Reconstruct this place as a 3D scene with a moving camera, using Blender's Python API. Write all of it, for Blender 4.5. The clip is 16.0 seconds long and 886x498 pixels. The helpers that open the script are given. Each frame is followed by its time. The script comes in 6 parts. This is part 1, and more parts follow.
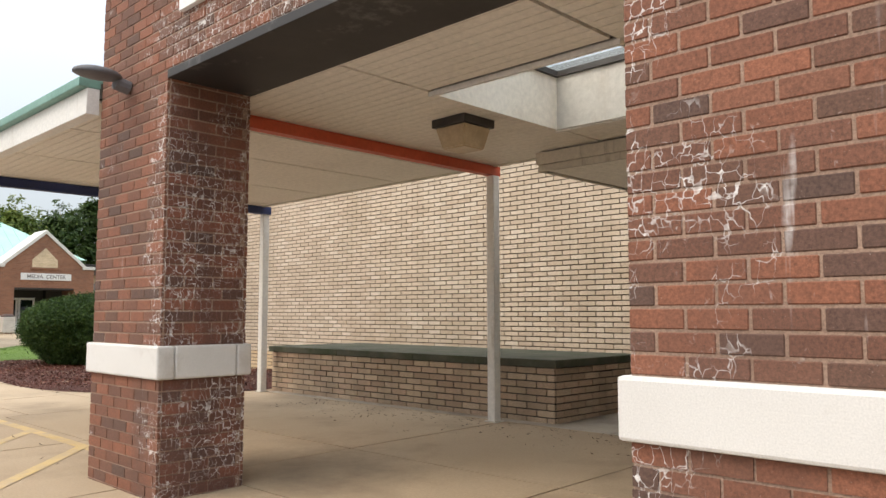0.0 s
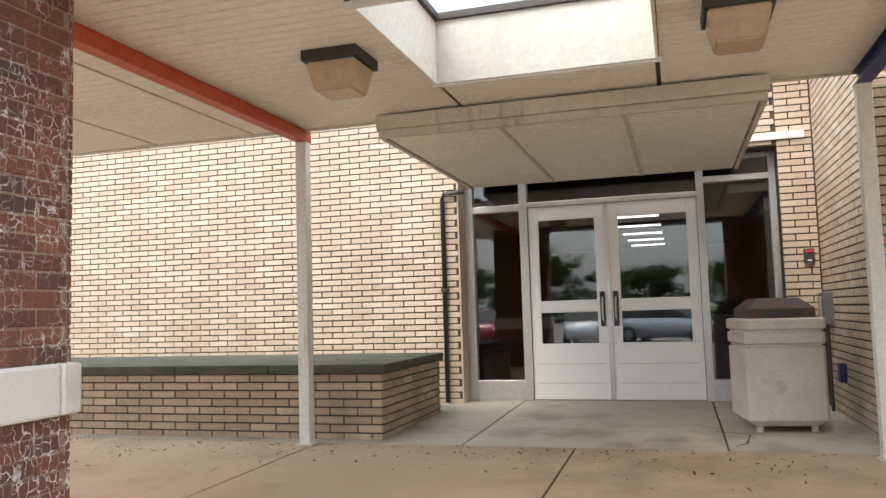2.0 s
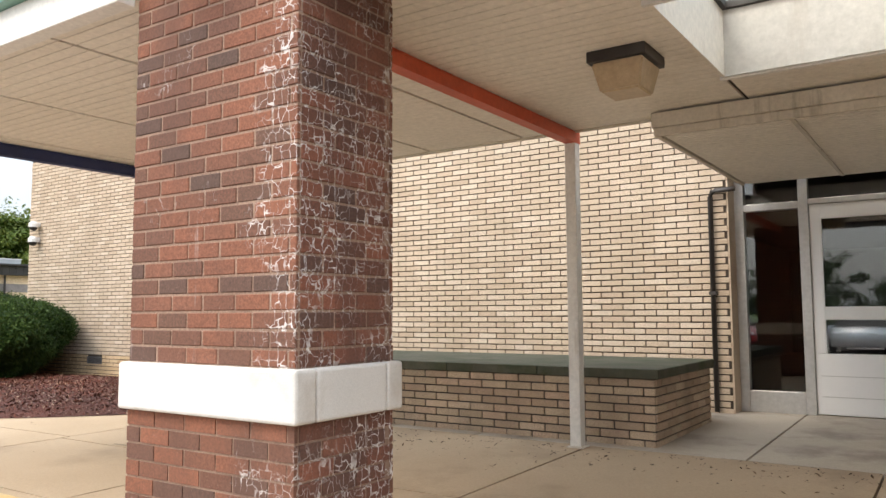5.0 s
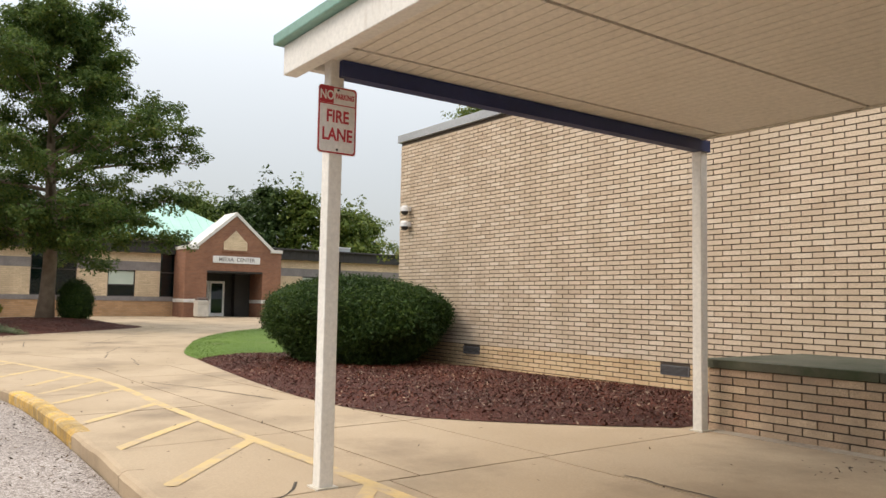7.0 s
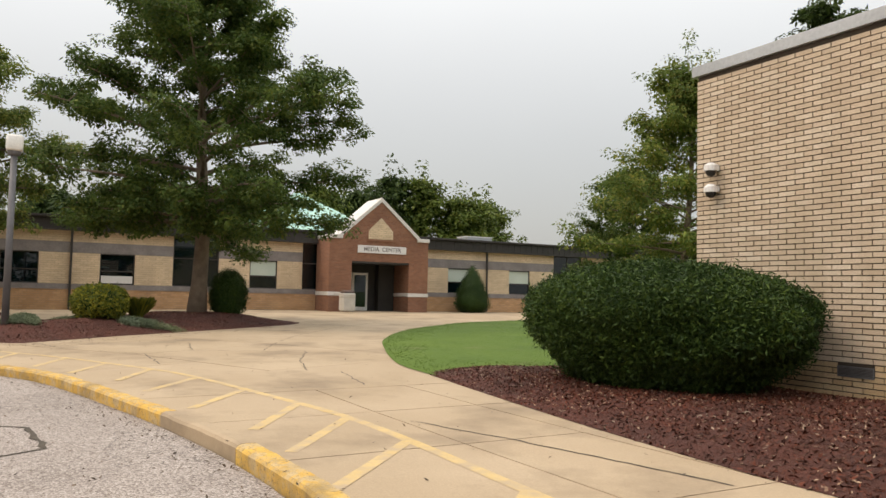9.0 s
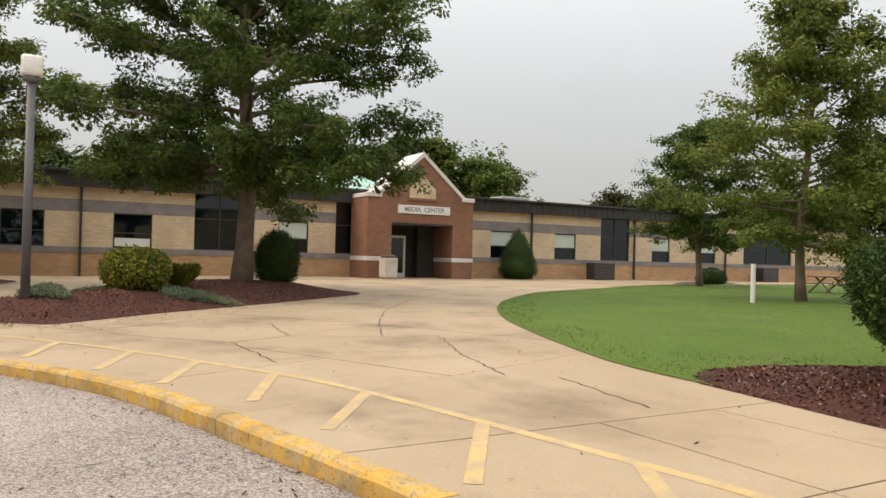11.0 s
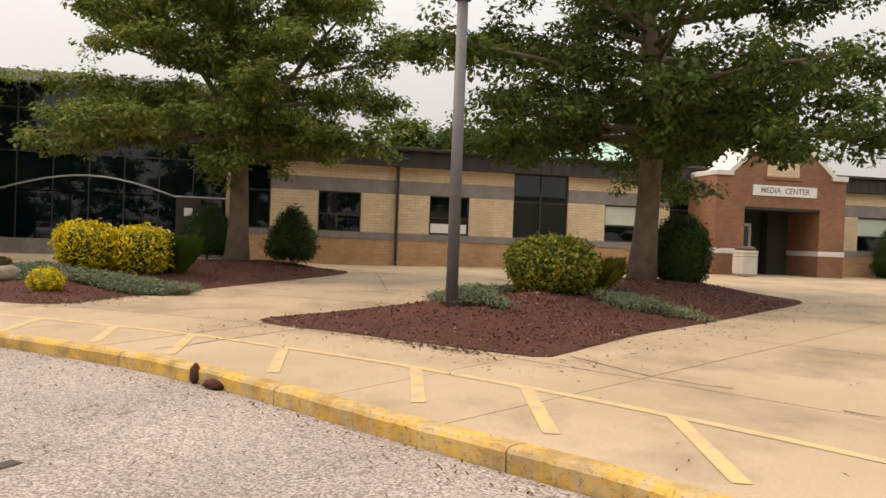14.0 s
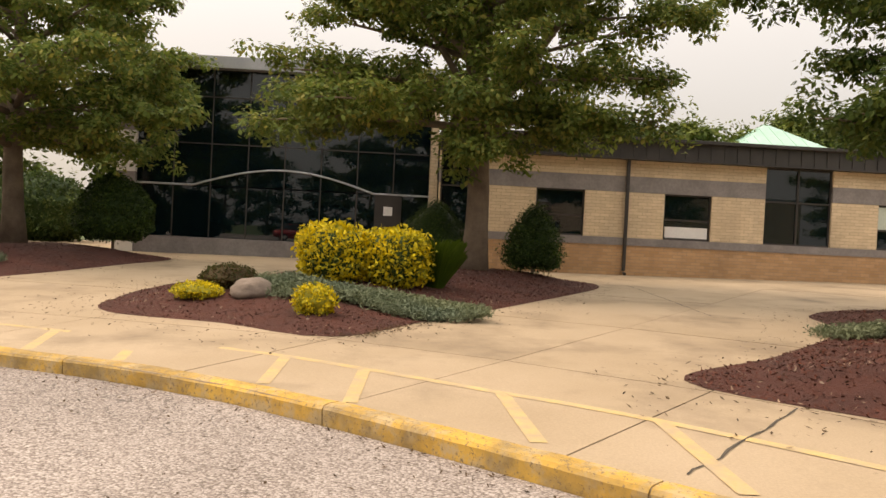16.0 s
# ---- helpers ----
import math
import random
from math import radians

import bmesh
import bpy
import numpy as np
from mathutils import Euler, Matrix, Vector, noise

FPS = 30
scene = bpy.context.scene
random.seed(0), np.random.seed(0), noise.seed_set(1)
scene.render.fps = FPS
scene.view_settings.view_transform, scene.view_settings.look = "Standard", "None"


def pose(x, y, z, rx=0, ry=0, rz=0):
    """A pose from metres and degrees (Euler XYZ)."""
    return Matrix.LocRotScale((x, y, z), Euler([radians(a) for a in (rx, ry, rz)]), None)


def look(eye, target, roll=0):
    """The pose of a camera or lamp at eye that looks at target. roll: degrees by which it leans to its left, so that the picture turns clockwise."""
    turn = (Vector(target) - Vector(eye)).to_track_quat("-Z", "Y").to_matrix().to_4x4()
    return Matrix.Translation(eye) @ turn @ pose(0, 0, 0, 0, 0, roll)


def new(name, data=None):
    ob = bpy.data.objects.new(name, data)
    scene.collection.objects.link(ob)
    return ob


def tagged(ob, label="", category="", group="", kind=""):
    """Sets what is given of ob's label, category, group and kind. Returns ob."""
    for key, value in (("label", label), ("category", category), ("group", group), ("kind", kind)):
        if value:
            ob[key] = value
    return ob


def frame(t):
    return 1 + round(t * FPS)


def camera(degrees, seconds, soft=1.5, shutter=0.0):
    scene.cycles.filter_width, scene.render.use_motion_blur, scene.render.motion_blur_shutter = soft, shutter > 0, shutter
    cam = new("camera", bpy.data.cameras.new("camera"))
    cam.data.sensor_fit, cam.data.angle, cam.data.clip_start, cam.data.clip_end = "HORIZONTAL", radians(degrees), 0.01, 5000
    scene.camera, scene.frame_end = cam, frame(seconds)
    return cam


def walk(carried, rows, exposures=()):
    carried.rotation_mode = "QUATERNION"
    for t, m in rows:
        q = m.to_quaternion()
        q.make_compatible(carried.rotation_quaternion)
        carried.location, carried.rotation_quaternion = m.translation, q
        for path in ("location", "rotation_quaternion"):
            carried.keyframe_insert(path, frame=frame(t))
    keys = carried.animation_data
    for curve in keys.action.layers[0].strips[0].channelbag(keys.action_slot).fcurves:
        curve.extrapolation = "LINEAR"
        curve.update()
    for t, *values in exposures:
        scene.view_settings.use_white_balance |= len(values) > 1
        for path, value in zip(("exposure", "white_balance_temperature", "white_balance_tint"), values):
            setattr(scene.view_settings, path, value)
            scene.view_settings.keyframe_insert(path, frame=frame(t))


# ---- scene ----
from mathutils import geometry

cam = camera(59.7, 16.0)
METRES, EYE, TILT, LEAN, TURN = 27.75, 1.305, 0.0, 0.0, 44.2
ROWS = [
    (0.0, 0.0, 0.0, 0.0, 0.0, 4.82, 0.02),
    (0.5, -0.0229, 0.0266, -0.0008, -9.53, 4.85, 0.51),
    (1.0, -0.0386, 0.0456, -0.0014, -17.44, 4.84, 1.08),
    (1.5, -0.0483, 0.0573, -0.0013, -23.41, 4.75, 1.46),
    (2.0, -0.0538, 0.0634, -0.0014, -27.36, 4.67, 1.69),
    (2.5, -0.055, 0.0645, -0.0014, -29.29, 4.63, 1.81),
    (3.0, -0.0547, 0.0645, -0.001, -30.39, 4.55, 1.77),
    (5.5, -0.0716, 0.0744, 0.0004, -3.25, 4.64, -0.16),
    (6.0, -0.0871, 0.0897, 0.0004, 2.78, 4.41, -0.56),
    (6.5, -0.1076, 0.1116, 0.0003, 7.26, 4.14, -0.79),
    (7.0, -0.1355, 0.1399, 0.0007, 10.23, 3.91, -1.07),
    (7.5, -0.1712, 0.1738, 0.0003, 12.64, 3.72, -1.23),
    (8.0, -0.2071, 0.2065, -0.0002, 14.74, 3.65, -1.25),
    (8.5, -0.2418, 0.2394, -0.0003, 16.56, 3.54, -1.29),
    (9.0, -0.277, 0.2701, -0.0004, 17.88, 3.25, -1.38),
    (11.5, -0.4561, 0.3959, -0.0023, 17.1, 0.18, -1.55),
    (12.0, -0.4944, 0.4165, -0.003, 18.1, -0.22, -1.67),
    (12.5, -0.5318, 0.4339, -0.0034, 21.94, -0.55, -1.85),
    (13.0, -0.5694, 0.4517, -0.004, 26.56, -0.7, -1.98),
    (13.5, -0.6076, 0.4669, -0.0041, 30.27, -0.77, -2.11),
    (14.0, -0.646, 0.4799, -0.0046, 33.43, -0.79, -2.19),
    (14.5, -0.6834, 0.4917, -0.0054, 36.27, -0.8, -2.21),
    (15.0, -0.7229, 0.5034, -0.0041, 38.38, -0.87, -2.39),
    (15.5, -0.7722, 0.5117, -0.0048, 40.07, -1.02, -2.58),
    (16.0, -0.8232, 0.5166, -0.0055, 42.63, -1.16, -2.81),
]
EXPOSURES = [(0.0, 0.15, 7100, 11), (0.5, 0.4, 6950, 11), (1.0, 0.68, 6750, 10), (1.5, 0.83, 6650, 10), (3.0, 0.93, 6650, 10), (5.5, 0.42, 7000, 11), (6.2, 0.2, 7150, 11), (7.0, -0.04, 7450, 12), (8.0, -0.2, 7800, 13), (9.0, -0.23, 7950, 13), (11.5, -0.18, 8000, 14), (13.0, -0.12, 8250, 16), (14.0, -0.08, 8700, 18), (16.0, -0.0, 9200, 19)]
walk(cam, [(t, pose(0, 0, EYE, TILT, LEAN, TURN) @ pose(METRES * x, METRES * y, METRES * z, 90 + pitch, roll, yaw)) for t, x, y, z, yaw, pitch, roll in ROWS], EXPOSURES)

# ---- world, sun ----
world = bpy.data.worlds.new("overcast_sky")
scene.world = world
world.use_nodes = True
wn, wl = world.node_tree.nodes, world.node_tree.links
wn.clear()
SUN_EL, SUN_AZ = radians(48), radians(200)
sky = wn.new("ShaderNodeTexSky")
sky.sky_type, sky.sun_disc = "NISHITA", False
sky.sun_elevation, sky.sun_rotation = SUN_EL, SUN_AZ
sky.dust_density, sky.air_density = 4.0, 1.0
w_co = wn.new("ShaderNodeTexCoord")
w_sep = wn.new("ShaderNodeSeparateXYZ")
w_map = wn.new("ShaderNodeMapRange")
w_map.interpolation_type = "SMOOTHSTEP"
w_map.inputs["From Min"].default_value, w_map.inputs["From Max"].default_value = 0.0, 1.0
w_map.inputs["To Min"].default_value, w_map.inputs["To Max"].default_value = 0.54, 2.4
w_cloud = wn.new("ShaderNodeTexNoise")
w_cloud.inputs["Scale"].default_value, w_cloud.inputs["Detail"].default_value = 2.2, 4
w_cmap = wn.new("ShaderNodeMapRange")
w_cmap.inputs["To Min"].default_value, w_cmap.inputs["To Max"].default_value = 0.93, 1.07
w_mul = wn.new("ShaderNodeMath")
w_mul.operation = "MULTIPLY"
w_grey = wn.new("ShaderNodeMixRGB")
w_grey.blend_type = "MULTIPLY"
w_grey.inputs["Fac"].default_value = 1.0
w_grey.inputs["Color1"].default_value = (0.82, 0.935, 1.07, 1)
w_bg1, w_bg2, w_add = wn.new("ShaderNodeBackground"), wn.new("ShaderNodeBackground"), wn.new("ShaderNodeAddShader")
w_out = wn.new("ShaderNodeOutputWorld")
w_bg1.inputs["Strength"].default_value = 0.05
wl.new(w_co.outputs["Generated"], w_sep.inputs[0])
wl.new(w_sep.outputs["Z"], w_map.inputs["Value"])
wl.new(w_co.outputs["Generated"], w_cloud.inputs["Vector"])
wl.new(w_cloud.outputs["Fac"], w_cmap.inputs["Value"])
wl.new(w_map.outputs[0], w_mul.inputs[0])
wl.new(w_cmap.outputs[0], w_mul.inputs[1])
wl.new(w_mul.outputs[0], w_grey.inputs["Color2"])
wl.new(sky.outputs[0], w_bg1.inputs["Color"])
wl.new(w_grey.outputs[0], w_bg2.inputs["Color"])
wl.new(w_bg1.outputs[0], w_add.inputs[0])
wl.new(w_bg2.outputs[0], w_add.inputs[1])
wl.new(w_add.outputs[0], w_out.inputs["Surface"])
sun = new("sun", bpy.data.lights.new("sun", "SUN"))
sun.data.energy, sun.data.angle, sun.data.color = 1.1, radians(25), (1.0, 0.93, 0.83)
sun.matrix_world = look((0, 0, 0), (-math.sin(SUN_AZ) * math.cos(SUN_EL), -math.cos(SUN_AZ) * math.cos(SUN_EL), -math.sin(SUN_EL)))


# ---- materials ----
def material(name):
    m = bpy.data.materials.new(name)
    m.use_nodes = True
    n, l = m.node_tree.nodes, m.node_tree.links
    return m, n, l, n["Principled BSDF"]


def ramp(n, l, fac, stops):
    r = n.new("ShaderNodeValToRGB")
    e = r.color_ramp.elements
    while len(e) < len(stops):
        e.new(0.5)
    for i, (p, c) in enumerate(stops):
        e[i].position, e[i].color = p, (*c, 1)
    l.new(fac, r.inputs[0])
    return r.outputs[0]


def noise_of(n, l, vec, scale, detail=4, rough=0.55):
    t = n.new("ShaderNodeTexNoise")
    t.inputs["Scale"].default_value, t.inputs["Detail"].default_value, t.inputs["Roughness"].default_value = scale, detail, rough
    l.new(vec, t.inputs["Vector"])
    return t.outputs["Fac"]


def mixed(n, l, fac, a, b, mode="MIX"):
    m = n.new("ShaderNodeMixRGB")
    m.blend_type = mode
    for s, v in ((0, fac), (1, a), (2, b)):
        if isinstance(v, (int, float)):
            m.inputs[s].default_value = v
        elif isinstance(v, tuple):
            m.inputs[s].default_value = (*v, 1)
        else:
            l.new(v, m.inputs[s])
    return m.outputs[0]


def stretch(n, l, vec, scale):
    m = n.new("ShaderNodeMapping")
    m.inputs["Scale"].default_value = scale
    l.new(vec, m.inputs["Vector"])
    return m.outputs[0]


def bump(n, l, height, strength, distance, bsdf):
    b = n.new("ShaderNodeBump")
    b.inputs["Strength"].default_value, b.inputs["Distance"].default_value = strength, distance
    l.new(height, b.inputs["Height"])
    l.new(b.outputs[0], bsdf.inputs["Normal"])


def world_pos(n):
    return n.new("ShaderNodeNewGeometry").outputs["Position"]


def surface(name, colours, coarse=1.2, fine=25.0, rough=0.8, metal=0.0, relief=0.3, depth=0.005, dirt=None, dirt_scale=0.6, dirt_at=(0.5, 0.7), streak=False):
    """A painted, cast or laid surface: two scales of tone, optional stains, fine relief."""
    m, n, l, b = material(name)
    p = world_pos(n)
    lo, hi = colours
    c = ramp(n, l, noise_of(n, l, p, coarse, 5), [(0.3, lo), (0.7, hi)])
    f = noise_of(n, l, p, fine, 6, 0.7)
    c = mixed(n, l, 1.0, c, ramp(n, l, f, [(0.25, (0.82,) * 3), (0.75, (1.12,) * 3)]), "MULTIPLY")
    if dirt:
        v = stretch(n, l, p, (3.0, 3.0, 0.35)) if streak else p
        d = ramp(n, l, noise_of(n, l, v, dirt_scale, 7, 0.65), [(dirt_at[0], (0, 0, 0)), (dirt_at[1], (1, 1, 1))])
        c = mixed(n, l, d, c, dirt)
    l.new(c, b.inputs["Base Color"])
    b.inputs["Roughness"].default_value, b.inputs["Metallic"].default_value = rough, metal
    bump(n, l, f, relief, depth, b)
    return m


def brick_material(name, tones, stain=None, bloom=0.0, mortar=False):
    """Fired clay with a tone to each brick, soot, and mineral bloom in a crackle of white veins."""
    m, n, l, b = material(name)
    p = world_pos(n)
    if mortar:
        c = ramp(n, l, noise_of(n, l, p, 3.0, 5), [(0.3, tones[0]), (0.7, tones[1])])
    else:
        rnd = n.new("ShaderNodeObjectInfo").outputs["Random"]
        isl = n.new("ShaderNodeNewGeometry").outputs["Random Per Island"]
        mx = n.new("ShaderNodeMath")
        mx.operation = "ADD"
        l.new(rnd, mx.inputs[0])
        l.new(isl, mx.inputs[1])
        fr = n.new("ShaderNodeMath")
        fr.operation = "FRACT"
        l.new(mx.outputs[0], fr.inputs[0])
        c = ramp(n, l, fr.outputs[0], [((i + 0.5) / len(tones), t) for i, t in enumerate(tones)])
    f = noise_of(n, l, p, 90.0, 5, 0.75)
    c = mixed(n, l, 1.0, c, ramp(n, l, f, [(0.3, (0.55,) * 3), (0.7, (1.38,) * 3)]), "MULTIPLY")
    if bloom:
        c = mixed(n, l, ramp(n, l, noise_of(n, l, p, 130.0, 2), [(0.70, (0, 0, 0)), (0.76, (0.6, 0.6, 0.6))]), c, (0.42, 0.34, 0.28))
    if stain:
        s = ramp(n, l, noise_of(n, l, stretch(n, l, p, (1.6, 1.6, 0.6)), 1.1, 6), [(0.48, (0, 0, 0)), (0.72, (0.75, 0.75, 0.75))])
        c = mixed(n, l, s, c, stain)
    if bloom:
        warp = n.new("ShaderNodeTexNoise")
        warp.inputs["Scale"].default_value, warp.inputs["Detail"].default_value = 9.0, 3
        l.new(p, warp.inputs["Vector"])
        vec = mixed(n, l, 0.06, p, warp.outputs["Color"], "ADD")
        gap = n.new("ShaderNodeMath")
        gap.operation = "SUBTRACT"
        for slot, feat in ((0, "F2"), (1, "F1")):
            vo = n.new("ShaderNodeTexVoronoi")
            vo.feature, vo.distance = feat, "CHEBYCHEV"
            vo.inputs["Scale"].default_value, vo.inputs["Randomness"].default_value = 17.0, 0.85
            l.new(stretch(n, l, vec, (1.3, 1.3, 0.9)), vo.inputs["Vector"])
            l.new(vo.outputs["Distance"], gap.inputs[slot])
        thick = n.new("ShaderNodeMath")
        thick.operation = "MULTIPLY_ADD"
        thick.inputs[1].default_value, thick.inputs[2].default_value = 0.135, -0.062
        l.new(noise_of(n, l, p, 14.0, 3), thick.inputs[0])
        thin = n.new("ShaderNodeMath")
        thin.operation = "ADD"
        l.new(gap.outputs[0], thin.inputs[0])
        l.new(thick.outputs[0], thin.inputs[1])
        vein = ramp(n, l, thin.outputs[0], [(0.014, (1, 1, 1)), (0.055, (0, 0, 0))])
        patch = ramp(n, l, noise_of(n, l, p, 2.6, 5, 0.65), [(0.60 - 0.22 * bloom, (0, 0, 0)), (0.72 - 0.16 * bloom, (1, 1, 1))])
        if bloom < 1:
            sx = n.new("ShaderNodeSeparateXYZ")
            l.new(p, sx.inputs[0])
            mid = n.new("ShaderNodeMath")
            mid.operation = "ADD"
            mid.inputs[1].default_value = 3.075
            l.new(sx.outputs["X"], mid.inputs[0])
            ab = n.new("ShaderNodeMath")
            ab.operation = "ABSOLUTE"
            l.new(mid.outputs[0], ab.inputs[0])
            edge = n.new("ShaderNodeMapRange")
            edge.inputs["From Min"].default_value, edge.inputs["From Max"].default_value = 1.71, 2.12
            edge.inputs["To Min"].default_value, edge.inputs["To Max"].default_value = 0.14, -0.06
            l.new(ab.outputs[0], edge.inputs["Value"])
            more = n.new("ShaderNodeMath")
            more.operation = "ADD"
            l.new(noise_of(n, l, p, 2.6, 5, 0.65), more.inputs[0])
            l.new(edge.outputs[0], more.inputs[1])
            patch = ramp(n, l, more.outputs[0], [(0.52, (0, 0, 0)), (0.62, (1, 1, 1))])
        run = ramp(n, l, noise_of(n, l, stretch(n, l, p, (9.0, 9.0, 0.7)), 1.0, 4, 0.6), [(0.64, (0, 0, 0)), (0.72, (0.8, 0.8, 0.8))])
        runp = mixed(n, l, 1.0, run, ramp(n, l, noise_of(n, l, p, 1.4, 3), [(0.5, (0, 0, 0)), (0.62, (1, 1, 1))]), "MULTIPLY")
        w = mixed(n, l, 1.0, mixed(n, l, 1.0, vein, patch, "MULTIPLY"), runp, "LIGHTEN")
        w = mixed(n, l, 1.0, w, ramp(n, l, noise_of(n, l, p, 40.0, 3), [(0.3, (0.35,) * 3), (0.6, (1.0,) * 3)]), "MULTIPLY")
        c = mixed(n, l, w, c, (0.72, 0.68, 0.65))
    l.new(c, b.inputs["Base Color"])
    b.inputs["Roughness"].default_value = 0.88
    bump(n, l, f, 0.45, 0.004, b)
    return m


def courses(name, tones, joint, course, length, stain):
    """Brickwork seen from afar, along the y axis."""
    m, n, l, b = material(name)
    p = world_pos(n)
    sp = n.new("ShaderNodeSeparateXYZ")
    l.new(p, sp.inputs[0])
    ad = n.new("ShaderNodeMath")
    ad.operation = "ADD"
    l.new(sp.outputs["X"], ad.inputs[0])
    l.new(sp.outputs["Y"], ad.inputs[1])
    cb = n.new("ShaderNodeCombineXYZ")
    l.new(ad.outputs[0], cb.inputs["X"])
    l.new(sp.outputs["Z"], cb.inputs["Y"])
    t = n.new("ShaderNodeTexBrick")
    t.inputs["Scale"].default_value = 1.0
    t.inputs["Brick Width"].default_value, t.inputs["Row Height"].default_value = length, course
    t.inputs["Mortar Size"].default_value, t.inputs["Mortar Smooth"].default_value = 0.006, 0.2
    t.inputs["Color1"].default_value, t.inputs["Color2"].default_value, t.inputs["Mortar"].default_value = (*tones[0], 1), (*tones[1], 1), (*joint, 1)
    l.new(cb.outputs[0], t.inputs["Vector"])
    c = mixed(n, l, 1.0, t.outputs["Color"], ramp(n, l, noise_of(n, l, p, 0.7, 6), [(0.3, (0.84,) * 3), (0.7, (1.1,) * 3)]), "MULTIPLY")
    s = ramp(n, l, noise_of(n, l, stretch(n, l, p, (1.5, 1.5, 0.4)), 0.8, 6), [(0.55, (0, 0, 0)), (0.8, (0.5, 0.5, 0.5))])
    c = mixed(n, l, s, c, stain)
    l.new(c, b.inputs["Base Color"])
    b.inputs["Roughness"].default_value = 0.88
    bump(n, l, t.outputs["Fac"], -0.4, 0.006, b)
    return m


def stony(name):
    """Worn asphalt: pale stones in dark binder, alligator cracks and patches."""
    m, n, l, b = material(name)
    p = world_pos(n)
    vo = n.new("ShaderNodeTexVoronoi")
    vo.inputs["Scale"].default_value = 62.0
    l.new(p, vo.inputs["Vector"])
    c = ramp(n, l, vo.outputs["Color"], [(0.1, (0.23, 0.19, 0.165)), (0.5, (0.37, 0.315, 0.28)), (0.9, (0.50, 0.44, 0.40))])
    gapf = ramp(n, l, vo.outputs["Distance"], [(0.45, (1, 1, 1)), (0.75, (0.5, 0.47, 0.45))])
    c = mixed(n, l, 1.0, c, gapf, "MULTIPLY")
    c = mixed(n, l, 1.0, c, ramp(n, l, noise_of(n, l, p, 0.5, 6), [(0.3, (0.80, 0.78, 0.77)), (0.7, (1.1, 1.1, 1.1))]), "MULTIPLY")
    w = n.new("ShaderNodeTexNoise")
    w.inputs["Scale"].default_value = 4.0
    l.new(p, w.inputs["Vector"])
    cr = n.new("ShaderNodeTexVoronoi")
    cr.feature = "DISTANCE_TO_EDGE"
    cr.inputs["Scale"].default_value = 4.6
    l.new(mixed(n, l, 0.25, p, w.outputs["Color"], "ADD"), cr.inputs["Vector"])
    line = ramp(n, l, cr.outputs["Distance"], [(0.008, (0.7, 0.7, 0.7)), (0.026, (0, 0, 0))])
    where = ramp(n, l, noise_of(n, l, p, 0.35, 5), [(0.46, (0, 0, 0)), (0.58, (1, 1, 1))])
    c = mixed(n, l, mixed(n, l, 1.0, line, where, "MULTIPLY"), c, (0.07, 0.06, 0.055))
    l.new(c, b.inputs["Base Color"])
    b.inputs["Roughness"].default_value = 0.95
    bump(n, l, vo.outputs["Distance"], -0.8, 0.01, b)
    return m


def leaf_material(name, tones, glow=0.25):
    m, n, l, b = material(name)
    isl = n.new("ShaderNodeNewGeometry").outputs["Random Per Island"]
    c = ramp(n, l, isl, [((i + 0.5) / len(tones), t) for i, t in enumerate(tones)])
    c = mixed(n, l, 1.0, c, ramp(n, l, noise_of(n, l, world_pos(n), 0.9, 5, 0.6), [(0.3, (0.66, 0.74, 0.76)), (0.7, (1.28, 1.2, 1.0))]), "MULTIPLY")
    l.new(c, b.inputs["Base Color"])
    b.inputs["Roughness"].default_value, b.inputs["Specular IOR Level"].default_value = 0.6, 0.22
    tr = n.new("ShaderNodeBsdfTranslucent")
    l.new(c, tr.inputs["Color"])
    mx = n.new("ShaderNodeMixShader")
    mx.inputs[0].default_value = glow
    l.new(b.outputs[0], mx.inputs[1])
    l.new(tr.outputs[0], mx.inputs[2])
    l.new(mx.outputs[0], n["Material Output"].inputs["Surface"])
    return m


def worn_kerb_paint(name):
    """Yellow kerb paint: scuffed to bare concrete in blotches, flaked in specks, grimy along its length."""
    m, n, l, b = material(name)
    p = world_pos(n)
    c = ramp(n, l, noise_of(n, l, p, 1.5, 5), [(0.3, (0.52, 0.29, 0.05)), (0.7, (0.66, 0.40, 0.085))])
    bare = ramp(n, l, noise_of(n, l, p, 5.0, 8, 0.72), [(0.46, (0, 0, 0)), (0.58, (0.9, 0.9, 0.9))])
    c = mixed(n, l, bare, c, (0.47, 0.345, 0.19))
    flake = ramp(n, l, noise_of(n, l, p, 34.0, 6, 0.7), [(0.56, (0, 0, 0)), (0.62, (0.85, 0.85, 0.85))])
    c = mixed(n, l, flake, c, (0.17, 0.12, 0.075))
    grime = ramp(n, l, noise_of(n, l, p, 2.2, 6, 0.65), [(0.46, (0, 0, 0)), (0.68, (0.85, 0.85, 0.85))])
    c = mixed(n, l, grime, c, (0.22, 0.145, 0.06))
    l.new(c, b.inputs["Base Color"])
    b.inputs["Roughness"].default_value = 0.85
    bump(n, l, noise_of(n, l, p, 34.0, 6, 0.7), 0.6, 0.008, b)
    return m


def pane_material(name, tint, rough=0.02, body=1.0, ior=1.5):
    m, n, l, b = material(name)
    b.inputs["Base Color"].default_value = (*tint, 1)
    b.inputs["Transmission Weight"].default_value = body
    b.inputs["Roughness"].default_value, b.inputs["IOR"].default_value = rough, ior
    return m


